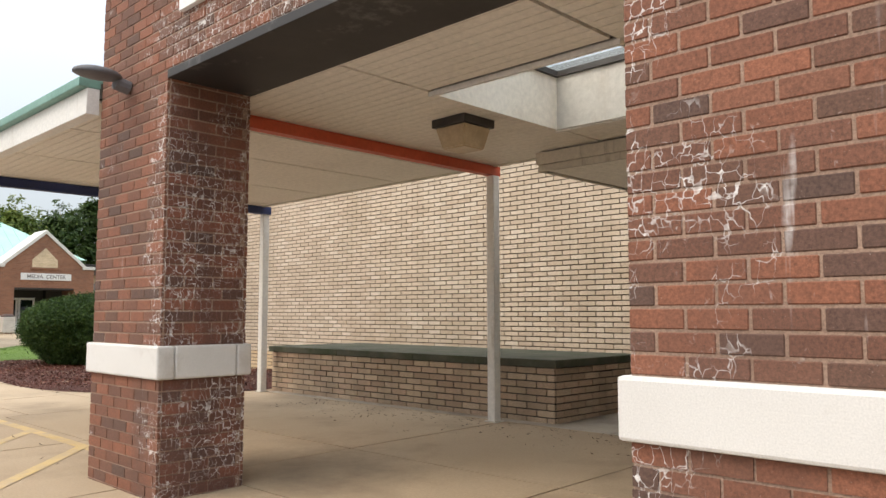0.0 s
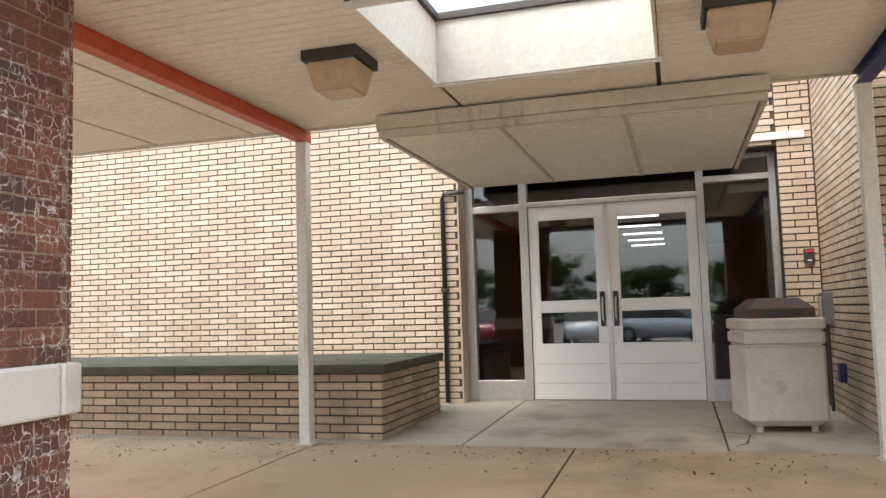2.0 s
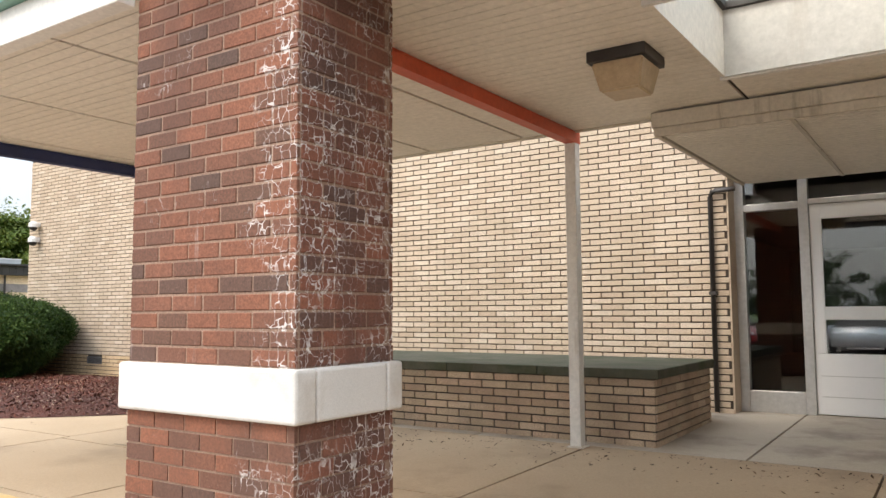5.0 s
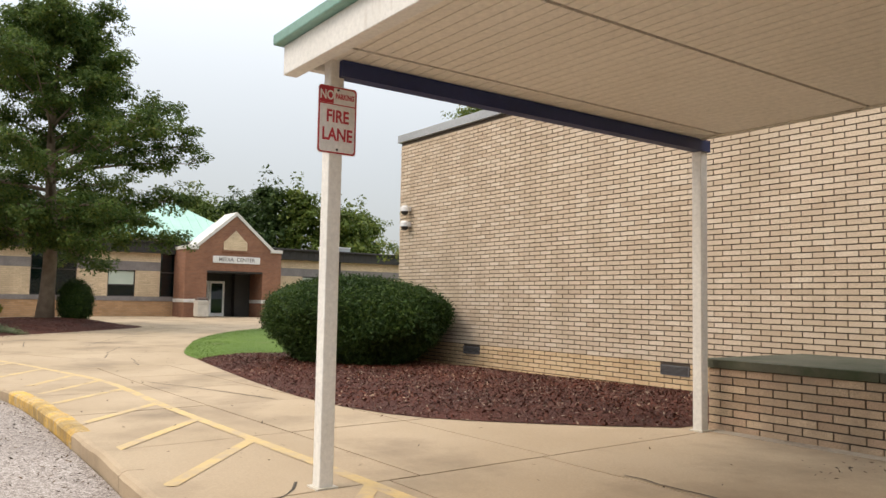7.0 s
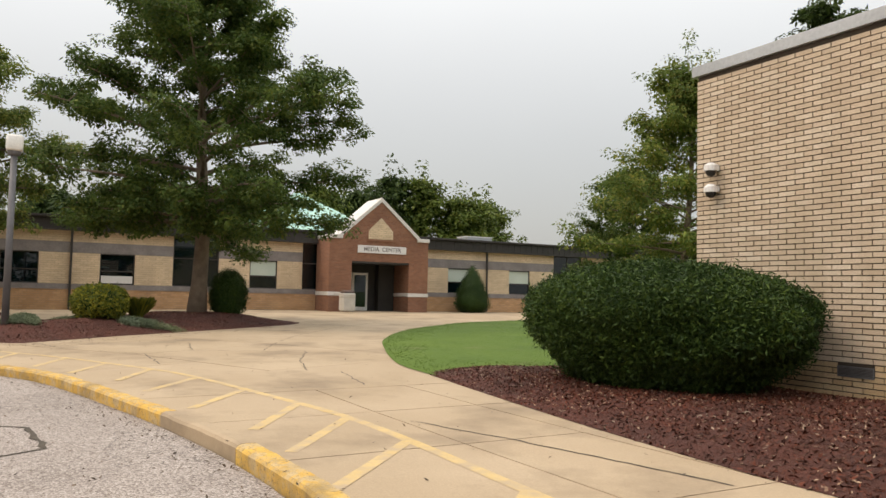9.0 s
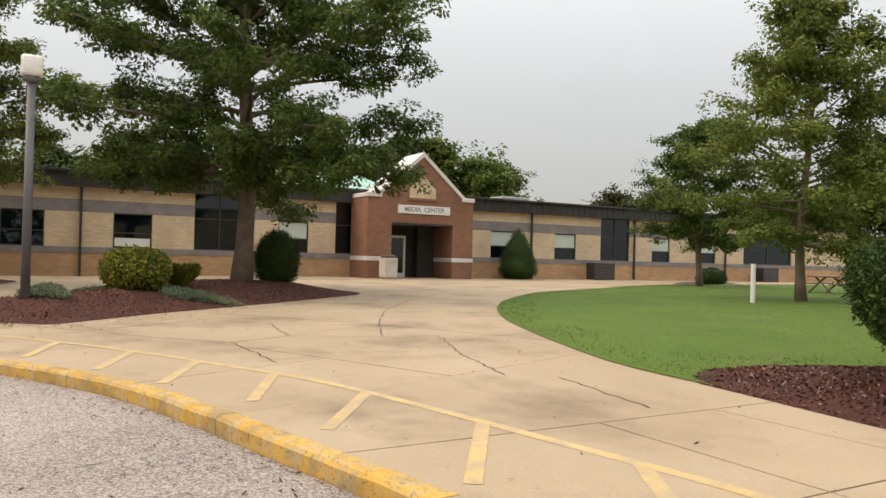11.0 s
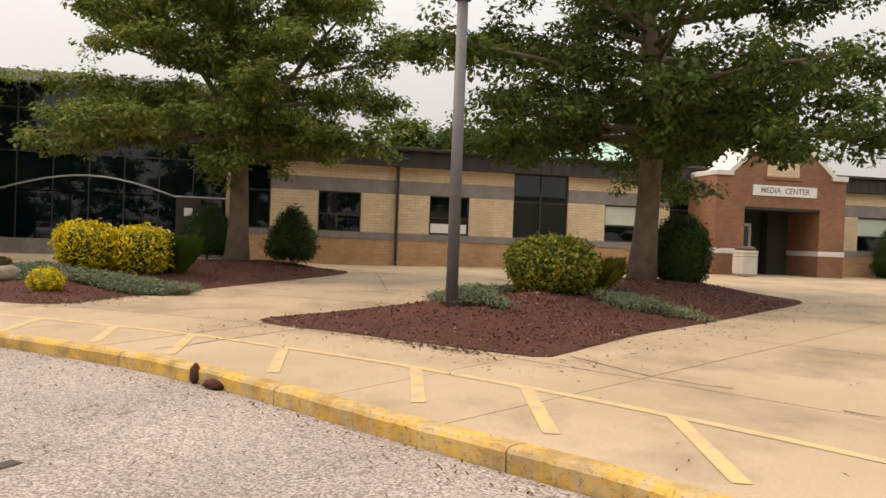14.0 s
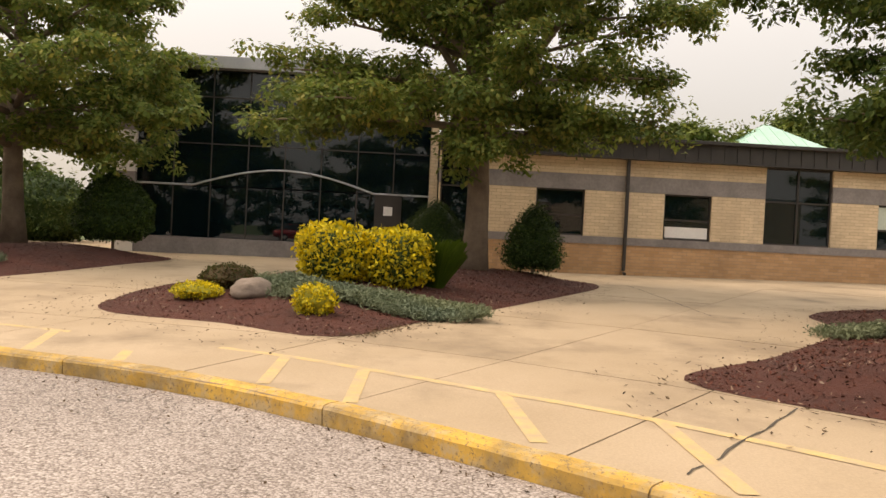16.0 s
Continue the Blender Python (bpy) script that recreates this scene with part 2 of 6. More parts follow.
def car_paint(name, colour):
    m, n, l, b = material(name)
    b.inputs["Base Color"].default_value = (*colour, 1)
    b.inputs["Metallic"].default_value, b.inputs["Roughness"].default_value, b.inputs["Coat Weight"].default_value = 0.5, 0.35, 1.0
    return m


def glowing(name, colour, strength):
    m, n, l, b = material(name)
    b.inputs["Base Color"].default_value = (*colour, 1)
    b.inputs["Emission Color"].default_value = (*colour, 1)
    b.inputs["Emission Strength"].default_value = strength
    return m


RED_BRICK = brick_material("red_brick", [(0.15, 0.066, 0.042), (0.245, 0.092, 0.051), (0.20, 0.079, 0.046), (0.098, 0.057, 0.043), (0.265, 0.10, 0.056), (0.125, 0.065, 0.044), (0.22, 0.084, 0.048)], stain=(0.105, 0.052, 0.037), bloom=0.55)
RED_BRICK_BLOOM = brick_material("red_brick_with_bloom", [(0.15, 0.06, 0.039), (0.25, 0.09, 0.054), (0.20, 0.075, 0.045), (0.11, 0.056, 0.042), (0.26, 0.098, 0.058)], stain=(0.05, 0.03, 0.026), bloom=1.0)
RED_MORTAR = brick_material("red_mortar", [(0.27, 0.17, 0.12), (0.36, 0.24, 0.175)], stain=(0.16, 0.095, 0.07), bloom=0.4, mortar=True)
TAN_BRICK = brick_material("tan_brick", [(0.53, 0.415, 0.305), (0.60, 0.48, 0.36), (0.565, 0.445, 0.33), (0.49, 0.375, 0.27), (0.62, 0.51, 0.395)], stain=(0.44, 0.34, 0.24))
TAN_BASE = brick_material("tan_base_brick", [(0.55, 0.38, 0.22), (0.62, 0.45, 0.28), (0.58, 0.42, 0.25)], stain=(0.42, 0.29, 0.17))
TAN_MORTAR = brick_material("tan_mortar", [(0.05, 0.037, 0.027), (0.09, 0.067, 0.05)], mortar=True)
PLANTER_BRICK = brick_material("planter_brick", [(0.42, 0.32, 0.22), (0.54, 0.41, 0.29), (0.36, 0.26, 0.18), (0.48, 0.34, 0.24)], stain=(0.24, 0.18, 0.13))
PLANTER_MORTAR = brick_material("planter_mortar", [(0.04, 0.032, 0.026), (0.075, 0.06, 0.048)], mortar=True)
FAR_TAN = courses("far_tan_brick", [(0.62, 0.47, 0.31), (0.72, 0.56, 0.38)], (0.42, 0.31, 0.21), 0.102, 0.305, (0.40, 0.28, 0.19))
FAR_ORANGE = courses("far_orange_brick", [(0.46, 0.26, 0.13), (0.56, 0.335, 0.18)], (0.33, 0.23, 0.16), 0.102, 0.305, (0.22, 0.14, 0.09))
FAR_RED = courses("far_red_brick", [(0.225, 0.098, 0.058), (0.295, 0.132, 0.076)], (0.28, 0.17, 0.12), 0.075, 0.21, (0.14, 0.06, 0.045))
BAND_GREY = surface("grey_block_band", ((0.20, 0.175, 0.17), (0.28, 0.25, 0.24)), 1.5, 12, 0.85)
WHITE_STONE = surface("white_cast_stone", ((0.64, 0.61, 0.57), (0.71, 0.68, 0.64)), 1.0, 160, 0.75, relief=0.15, dirt=(0.42, 0.36, 0.30), dirt_scale=2.2, dirt_at=(0.56, 0.82))
CONCRETE = surface("pavement_concrete", ((0.36, 0.262, 0.165), (0.445, 0.333, 0.222)), 0.45, 60, 0.9, relief=0.4, depth=0.004, dirt=(0.21, 0.15, 0.097), dirt_scale=0.5, dirt_at=(0.50, 0.72))
JOINT = surface("joint_dirt", ((0.05, 0.04, 0.03), (0.09, 0.07, 0.05)), 3, 30, 0.95)
ASPHALT = stony("old_asphalt")
MULCH = surface("bark_mulch", ((0.06, 0.016, 0.009), (0.105, 0.027, 0.015)), 1.5, 40, 0.95, relief=1.0, depth=0.03)
LAWN = surface("lawn_soil_and_grass", ((0.058, 0.112, 0.006), (0.09, 0.15, 0.010)), 0.6, 30, 0.95, relief=0.6, depth=0.02, dirt=(0.14, 0.14, 0.05), dirt_scale=0.5, dirt_at=(0.6, 0.8))
FIELD = surface("far_grass", ((0.05, 0.085, 0.02), (0.08, 0.12, 0.03)), 0.1, 2, 0.95)
YELLOW = worn_kerb_paint("worn_yellow_paint")
YELLOW_LINE = surface("faded_yellow_line_paint", ((0.53, 0.365, 0.155), (0.60, 0.42, 0.19)), 1.5, 40, 0.85, dirt=(0.41, 0.305, 0.20), dirt_scale=5.0, dirt_at=(0.40, 0.66))
SOFFIT = surface("cream_metal_soffit", ((0.74, 0.68, 0.59), (0.82, 0.76, 0.67)), 0.8, 20, 0.5, relief=0.05, dirt=(0.42, 0.34, 0.26), dirt_scale=0.7, dirt_at=(0.6, 0.9))
# A greyer, darker tone than SOFFIT, for two facing sides of the well.
WELL = surface("greyer_well_side", ((0.52, 0.50, 0.46), (0.60, 0.58, 0.53)), 0.8, 20, 0.5, relief=0.05, dirt=(0.36, 0.31, 0.25), dirt_scale=1.2, dirt_at=(0.58, 0.85), streak=True)
# Deck coloured dark so that the gaps between soffit slats read as shade.
SOFFIT_BACK = surface("shade_dark_deck", ((0.07, 0.055, 0.04), (0.10, 0.08, 0.06)), 1, 20, 0.8)
WHITE_PAINT = surface("white_painted_metal", ((0.70, 0.67, 0.62), (0.78, 0.75, 0.70)), 1.5, 30, 0.45, relief=0.08, dirt=(0.40, 0.33, 0.26), dirt_scale=2.2, dirt_at=(0.62, 0.8), streak=True)
WORN_CREAM = surface("weathered_cream_metal", ((0.50, 0.45, 0.37), (0.62, 0.56, 0.47)), 1.5, 30, 0.55, relief=0.08, dirt=(0.18, 0.14, 0.10), dirt_scale=2.0, dirt_at=(0.56, 0.75), streak=True)
TEAL = surface("teal_roof_metal", ((0.13, 0.27, 0.22), (0.20, 0.36, 0.30)), 1.0, 20, 0.5, relief=0.05)
MINT = surface("mint_roof_metal", ((0.30, 0.52, 0.42), (0.38, 0.60, 0.50)), 0.5, 10, 0.5, relief=0.05)
RED_PAINT = surface("red_orange_paint", ((0.50, 0.075, 0.03), (0.58, 0.10, 0.045)), 1.5, 25, 0.5, relief=0.05, dirt=(0.30, 0.06, 0.035), dirt_scale=2, dirt_at=(0.6, 0.8))
NAVY = surface("navy_paint", ((0.010, 0.020, 0.085), (0.018, 0.032, 0.12)), 1.5, 25, 0.5, relief=0.05)
BLACK_STEEL = surface("sooty_black_steel", ((0.018, 0.015, 0.014), (0.035, 0.03, 0.027)), 2.0, 20, 0.6, relief=0.1, dirt=(0.16, 0.15, 0.14), dirt_scale=2.5, dirt_at=(0.6, 0.75))
DARK_METAL = surface("dark_bronze_metal", ((0.028, 0.024, 0.022), (0.045, 0.038, 0.035)), 2.0, 20, 0.5, relief=0.05)
GREY_METAL = surface("grey_painted_pole", ((0.10, 0.095, 0.10), (0.14, 0.135, 0.14)), 2.0, 20, 0.55, relief=0.05)
ALUMINIUM = surface("silver_aluminium", ((0.55, 0.54, 0.52), (0.64, 0.63, 0.61)), 1.5, 20, 0.35, metal=0.6, relief=0.03)
DOOR_PAINT = surface("white_door_paint", ((0.84, 0.835, 0.82), (0.88, 0.875, 0.86)), 1.5, 240, 0.3, relief=0.02)
GALV = surface("galvanised_flashing", ((0.36, 0.37, 0.38), (0.46, 0.47, 0.48)), 1.0, 20, 0.4, metal=0.4, relief=0.03)
AGGREGATE = surface("exposed_aggregate_concrete", ((0.50, 0.47, 0.42), (0.62, 0.58, 0.52)), 3.0, 70, 0.9, relief=0.8, depth=0.006, dirt=(0.30, 0.26, 0.22), dirt_scale=3.0, dirt_at=(0.58, 0.75))
BROWN_PLASTIC = surface("brown_plastic", ((0.075, 0.042, 0.032), (0.11, 0.062, 0.048)), 3.0, 40, 0.6, relief=0.1)
COPING = surface("mossy_stone_coping", ((0.065, 0.065, 0.045), (0.105, 0.10, 0.07)), 2.0, 30, 0.9, relief=0.4, dirt=(0.04, 0.052, 0.022), dirt_scale=3.0, dirt_at=(0.45, 0.7))
ROCK = surface("weathered_rock", ((0.13, 0.095, 0.075), (0.25, 0.19, 0.15)), 4.0, 20, 0.9, relief=0.8, depth=0.02)
CONCRETE_GREY = surface("grey_stained_concrete", ((0.37, 0.315, 0.25), (0.47, 0.405, 0.325)), 0.8, 60, 0.9, relief=0.4, depth=0.004, dirt=(0.13, 0.10, 0.08), dirt_scale=0.9, dirt_at=(0.52, 0.75))
BARK = surface("tree_bark", ((0.14, 0.10, 0.07), (0.24, 0.18, 0.13)), 3.0, 25, 0.95, relief=0.9, depth=0.02)
AMBER = surface("aged_lamp_plastic", ((0.42, 0.31, 0.19), (0.55, 0.42, 0.27)), 5.0, 30, 0.35, relief=0.05)
SIGN_WHITE = surface("sign_white", ((0.74, 0.72, 0.70), (0.80, 0.78, 0.76)), 2.0, 30, 0.4, relief=0.03)
SIGN_RED = surface("sign_red", ((0.45, 0.03, 0.045), (0.52, 0.045, 0.06)), 2.0, 30, 0.4, relief=0.03)
ROOF_GREY = surface("flat_roof_membrane", ((0.10, 0.10, 0.10), (0.16, 0.155, 0.15)), 1.0, 20, 0.9)
# The deep porch's shade is put into this near-black wall colour.
PORCH_SHADE = surface("shade_dark_porch_wall", ((0.03, 0.028, 0.026), (0.05, 0.045, 0.04)), 1.0, 20, 0.8)
# Near-black colour stands in for the lack of light in rooms behind glass.
DARK_ROOM = surface("painted_dim_interior", ((0.022, 0.02, 0.018), (0.035, 0.031, 0.028)), 1.0, 20, 0.8)
GLASS = pane_material("clear_glass", (0.9, 0.95, 0.95), 0.0, 1.0, 1.72)
TINTED = pane_material("dark_tinted_glass", (0.004, 0.02, 0.028), 0.01, 0.7, 1.6)
BLIND = surface("window_blind", ((0.50, 0.57, 0.49), (0.58, 0.64, 0.56)), 1.0, 20, 0.8)
GLOBE = surface("frosted_lamp_globe", ((0.78, 0.75, 0.70), (0.84, 0.81, 0.77)), 3.0, 20, 0.3, relief=0.02)
LEAF_A = leaf_material("green_maple_leaves", [(0.045, 0.085, 0.024), (0.075, 0.125, 0.032), (0.11, 0.16, 0.038), (0.06, 0.105, 0.028), (0.15, 0.175, 0.042), (0.085, 0.135, 0.034)], 0.38)
LEAF_B = leaf_material("yellowing_maple_leaves", [(0.085, 0.135, 0.034), (0.14, 0.195, 0.048), (0.20, 0.25, 0.06), (0.11, 0.165, 0.042), (0.33, 0.30, 0.085), (0.155, 0.21, 0.052)], 0.42)
LEAF_DARK = leaf_material("dark_tree_leaves", [(0.034, 0.062, 0.02), (0.055, 0.09, 0.026), (0.08, 0.115, 0.03), (0.042, 0.074, 0.022)])
LEAF_WOOD = leaf_material("far_wood_leaves", [(0.075, 0.115, 0.024), (0.115, 0.16, 0.032), (0.17, 0.195, 0.042), (0.09, 0.13, 0.028)])
LEAF_RED = leaf_material("turning_leaves", [(0.05, 0.06, 0.02), (0.10, 0.06, 0.025), (0.045, 0.07, 0.02), (0.07, 0.045, 0.02)])
YEW = leaf_material("yew_needles", [(0.016, 0.038, 0.009), (0.034, 0.070, 0.014), (0.066, 0.108, 0.02), (0.022, 0.05, 0.011)], 0.1)
GOLD_LEAF = leaf_material("golden_privet_leaves", [(0.62, 0.46, 0.02), (0.72, 0.56, 0.04), (0.48, 0.40, 0.03), (0.16, 0.18, 0.03), (0.66, 0.50, 0.03)])
GREEN_GOLD = leaf_material("green_privet_leaves", [(0.10, 0.13, 0.025), (0.22, 0.22, 0.03), (0.06, 0.09, 0.02), (0.30, 0.27, 0.035)])
JUNIPER = leaf_material("grey_juniper", [(0.16, 0.19, 0.12), (0.22, 0.25, 0.17), (0.12, 0.145, 0.085)], 0.1)
GRASS = leaf_material("grass_blades", [(0.06, 0.115, 0.01), (0.075, 0.135, 0.013), (0.09, 0.15, 0.017), (0.066, 0.12, 0.012)])
CHIP = leaf_material("mulch_chips", [(0.04, 0.010, 0.005), (0.09, 0.021, 0.011), (0.125, 0.03, 0.016), (0.05, 0.013, 0.007), (0.15, 0.038, 0.02), (0.07, 0.02, 0.012), (0.09, 0.026, 0.016), (0.10, 0.03, 0.018), (0.07, 0.02, 0.012), (0.08, 0.022, 0.013), (0.32, 0.22, 0.17)], 0.0)
LITTER = leaf_material("fallen_leaves", [(0.07, 0.04, 0.022), (0.12, 0.068, 0.034), (0.045, 0.027, 0.017)], 0.1)
SILVER_CAR, RED_CAR, WHITE_CAR = car_paint("silver_car_paint", (0.45, 0.47, 0.50)), car_paint("red_car_paint", (0.35, 0.02, 0.02)), car_paint("white_car_paint", (0.75, 0.75, 0.75))
RUBBER = surface("tyre_rubber", ((0.015, 0.015, 0.015), (0.025, 0.025, 0.025)), 3, 30, 0.9)
TUBE = glowing("fluorescent_tube", (1.0, 0.98, 0.93), 1.3)


# ---- building helpers ----
def mesh_object(name, bm, mat, parent=None, smooth=False):
    me = bpy.data.meshes.new(name)
    bm.to_mesh(me)
    bm.free()
    me.materials.append(mat)
    if smooth:
        for f in me.polygons:
            f.use_smooth = True
    ob = new(name, me)
    ob.parent = parent
    return ob


def part(name, bm, mat, parent, label="", smooth=False):
    ob = mesh_object(name, bm, mat, parent, smooth)
    return tagged(ob, label) if label else ob


def raw(name, verts, faces, mat, parent=None):
    me = bpy.data.meshes.new(name)
    me.from_pydata([tuple(v) for v in verts], [], faces)
    me.materials.append(mat)
    ob = new(name, me)
    ob.parent = parent
    return ob


def box(x0, x1, y0, y1, z0, z1, bevel=0.0, bm=None):
    """A box between two corners, its edges rounded, added to bm."""
    bm = bm or bmesh.new()
    made = bmesh.ops.create_cube(bm, size=1.0, matrix=Matrix.LocRotScale(((x0 + x1) / 2, (y0 + y1) / 2, (z0 + z1) / 2), None, (x1 - x0, y1 - y0, z1 - z0)))
    if bevel:
        edges = {e for v in made["verts"] for e in v.link_edges}
        bmesh.ops.bevel(bm, geom=list(edges), offset=bevel, segments=2, affect="EDGES", profile=0.5)
    return bm


def tube(points, radii, sides=10, bm=None, caps=True):
    """A tapered tube along points."""
    bm = bm or bmesh.new()
    rings = []
    for i, p in enumerate(points):
        p = Vector(p)
        a, c = Vector(points[max(i - 1, 0)]), Vector(points[min(i + 1, len(points) - 1)])
        d = (c - a).normalized()
        u = d.orthogonal().normalized() if abs(d.z) < 0.95 else Vector((1, 0, 0)).cross(d).normalized()
        w = d.cross(u)
        r = radii[i] if isinstance(radii, (list, tuple)) else radii
        rings.append([bm.verts.new(p + r * (math.cos(2 * math.pi * k / sides) * u + math.sin(2 * math.pi * k / sides) * w)) for k in range(sides)])
    for q, r in zip(rings, rings[1:]):
        for k in range(sides):
            bm.faces.new((q[k], q[(k + 1) % sides], r[(k + 1) % sides], r[k]))
    if caps:
        bm.faces.new(rings[0][::-1])
        bm.faces.new(rings[-1])
    return bm


def empty(name, x, y, z, label, category, group="", kind=""):
    ob = new(name)
    ob.location = (x, y, z)
    return tagged(ob, label, category, group, kind)


def step(a, b, v):
    u = min(1.0, max(0.0, (v - a) / (b - a)))
    return u * u * (3 - 2 * u)


def ground_z(x, y):
    """The lie of the land: a gentle fall from the entrance to the drive, and a rise to the far wing."""
    return 0.0125 * max(-9, min(10, y)) + 0.09 * step(-20, -9, x) + 0.08 * step(-33, -48, x) + 0.10 * step(-38, -50, x) * step(-1, -6, y)


def inside(poly, x, y):
    r, j = False, len(poly) - 1
    for i in range(len(poly)):
        (xi, yi), (xj, yj) = poly[i], poly[j]
        if (yi > y) != (yj > y) and x < (xj - xi) * (y - yi) / (yj - yi) + xi:
            r = not r
        j = i
    return r


def smooth_line(pts, gap=0.35, closed=False):
    """Points at even steps along a soft curve through pts."""
    out, n = [], len(pts)
    for i in range(n if closed else n - 1):
        g = lambda k: Vector(pts[k % n] if closed else pts[min(max(k, 0), n - 1)])
        p0, p1, p2, p3 = g(i - 1), g(i), g(i + 1), g(i + 2)
        m = max(1, int((p2 - p1).length / gap))
        for k in range(m):
            t = k / m
            out.append(tuple(0.5 * (2 * p1 + (p2 - p0) * t + (2 * p0 - 5 * p1 + 4 * p2 - p3) * t * t + (3 * p1 - p0 - 3 * p2 + p3) * t ** 3)))
    if not closed:
        out.append(tuple(pts[-1]))
    return out


def edge_distance(poly, x, y):
    best, j = 1e9, len(poly) - 1
    for i in range(len(poly)):
        (ax, ay), (bx, by) = poly[j], poly[i]
        dx, dy = bx - ax, by - ay
        t = max(0.0, min(1.0, ((x - ax) * dx + (y - ay) * dy) / (dx * dx + dy * dy + 1e-9)))
        best = min(best, math.hypot(x - ax - t * dx, y - ay - t * dy))
        j = i
    return best


def sheet(name, poly, gap, height, mat):
    """A patch of ground within poly, with height(x, y) over its vertices."""
    xs, ys = [p[0] for p in poly], [p[1] for p in poly]
    pts = [Vector(p) for p in poly]
    n = len(pts)
    x = min(xs) + gap / 2
    while x < max(xs):
        y = min(ys) + gap / 2
        while y < max(ys):
            q = (x + random.uniform(-0.2, 0.2) * gap, y + random.uniform(-0.2, 0.2) * gap)
            if inside(poly, *q) and edge_distance(poly, *q) > gap * 0.4:
                pts.append(Vector(q))
            y += gap
        x += gap
    v, _, f, *_ = geometry.delaunay_2d_cdt(pts, [(i, (i + 1) % n) for i in range(n)], [list(range(n))], 1, 1e-5)
    ob = raw(name, [(p.x, p.y, height(p.x, p.y)) for p in v], [list(t) for t in f], mat)
    for q in ob.data.polygons:
        q.use_smooth = True
    return ob


def clip_convex(subject, clip):
    """The part of a polygon that lies in a convex, counter-clockwise one."""
    out = list(subject)
    for i in range(len(clip)):
        (ax, ay), (bx, by) = clip[i], clip[(i + 1) % len(clip)]
        side = lambda p: (bx - ax) * (p[1] - ay) - (by - ay) * (p[0] - ax)
        res = []
        for k in range(len(out)):
            p, q = out[k - 1], out[k]
            sp, sq = side(p), side(q)
            if (sp >= 0) != (sq >= 0):
                t = sp / (sp - sq)
                res.append((p[0] + t * (q[0] - p[0]), p[1] + t * (q[1] - p[1])))
            if sq >= 0:
                res.append(q)
        out = res
        if len(out) < 3:
            return []
    return out


def slab_strip(a, b, width, lift, mat, name, parent=None):
    """A flat painted strip on the ground from a to b."""
    d = Vector((b[0] - a[0], b[1] - a[1]))
    m = max(1, int(d.length / 0.5))
    s = Vector((-d.y, d.x)).normalized() * width / 2
    vs, fs = [], []
    for i in range(m + 1):
        c = Vector(a) + d * i / m
        for q in (c + s, c - s):
            vs.append((q.x, q.y, ground_z(q.x, q.y) + lift))
        if i:
            fs.append((2 * i - 2, 2 * i - 1, 2 * i + 1, 2 * i))
    return raw(name, vs, fs, mat, parent)


# ---- the ground ----
CURB_SET = smooth_line([(9.0, 1.4), (3.0, 1.42), (-3.0, 1.44), (-9.0, 1.48), (-12.0, 1.55), (-15.0, 1.58), (-17.0, 1.5), (-19.0, 1.2), (-20.8, 0.75), (-22.1, 0.4), (-23.5, -0.05), (-25.2, -0.95), (-26.3, -1.7), (-27.3, -2.4), (-28.2, -3.0), (-29.1, -3.65), (-30.0, -4.45), (-30.9, -5.4), (-31.6, -6.2), (-32.2, -6.95), (-32.9, -8.1), (-33.4, -9.2), (-34.2, -11.5), (-34.9, -14.5), (-35.4, -19.0), (-35.6, -26.0)], 0.5)
CURB = []
for i_, (cx_, cy_) in enumerate(CURB_SET):
    a_, b_ = CURB_SET[max(i_ - 1, 0)], CURB_SET[min(i_ + 1, len(CURB_SET) - 1)]
    d_ = Vector((b_[0] - a_[0], b_[1] - a_[1])).normalized()
    in_ = 0.12 * step(-18, -23, cx_)
    CURB.append((cx_ + d_.y * in_, cy_ - d_.x * in_))
LINE = smooth_line([(-5.9, 2.78), (-8.0, 2.8), (-10.0, 2.79), (-14.0, 2.77), (-17.6, 2.84), (-20.0, 2.5), (-22.5, 1.97), (-24.0, 1.36), (-25.8, 0.52), (-27.6, -0.55), (-29.3, -1.8), (-30.4, -2.8), (-31.6, -3.95), (-32.4, -4.95), (-33.2, -5.95), (-33.9, -6.95), (-34.6, -8.4), (-35.2, -9.9), (-35.9, -12.0), (-36.4, -14.5)], 0.06)
ground = tagged(sheet("ground", [(-900, -900), (900, -900), (900, 900), (-900, 900)], 150, lambda x, y: -0.55, FIELD), "grass field reaching the horizon", "ground", kind="structure")
road = tagged(sheet("road", [(9, -70), (9, 1.35)] + [(x, y - 0.02) for x, y in CURB if x < 8.9] + [(-36, -70)], 2.0, lambda x, y: ground_z(x, y) - 0.13, ASPHALT), "old cracked grey asphalt drive with coarse stone", "road", kind="structure")
PAVED = [(x, y + 0.01) for x, y in CURB] + [(-36.6, -40), (-62, -40), (-62, 52), (-40, 52), (-19.4, 9.6), (-0.5, 9.6), (9.0, 9.6)]
base = tagged(sheet("pavement_bed", PAVED, 3.0, lambda x, y: ground_z(x, y) - 0.03, JOINT), "dark dirt in the joints of the pavement", "ground", kind="structure")

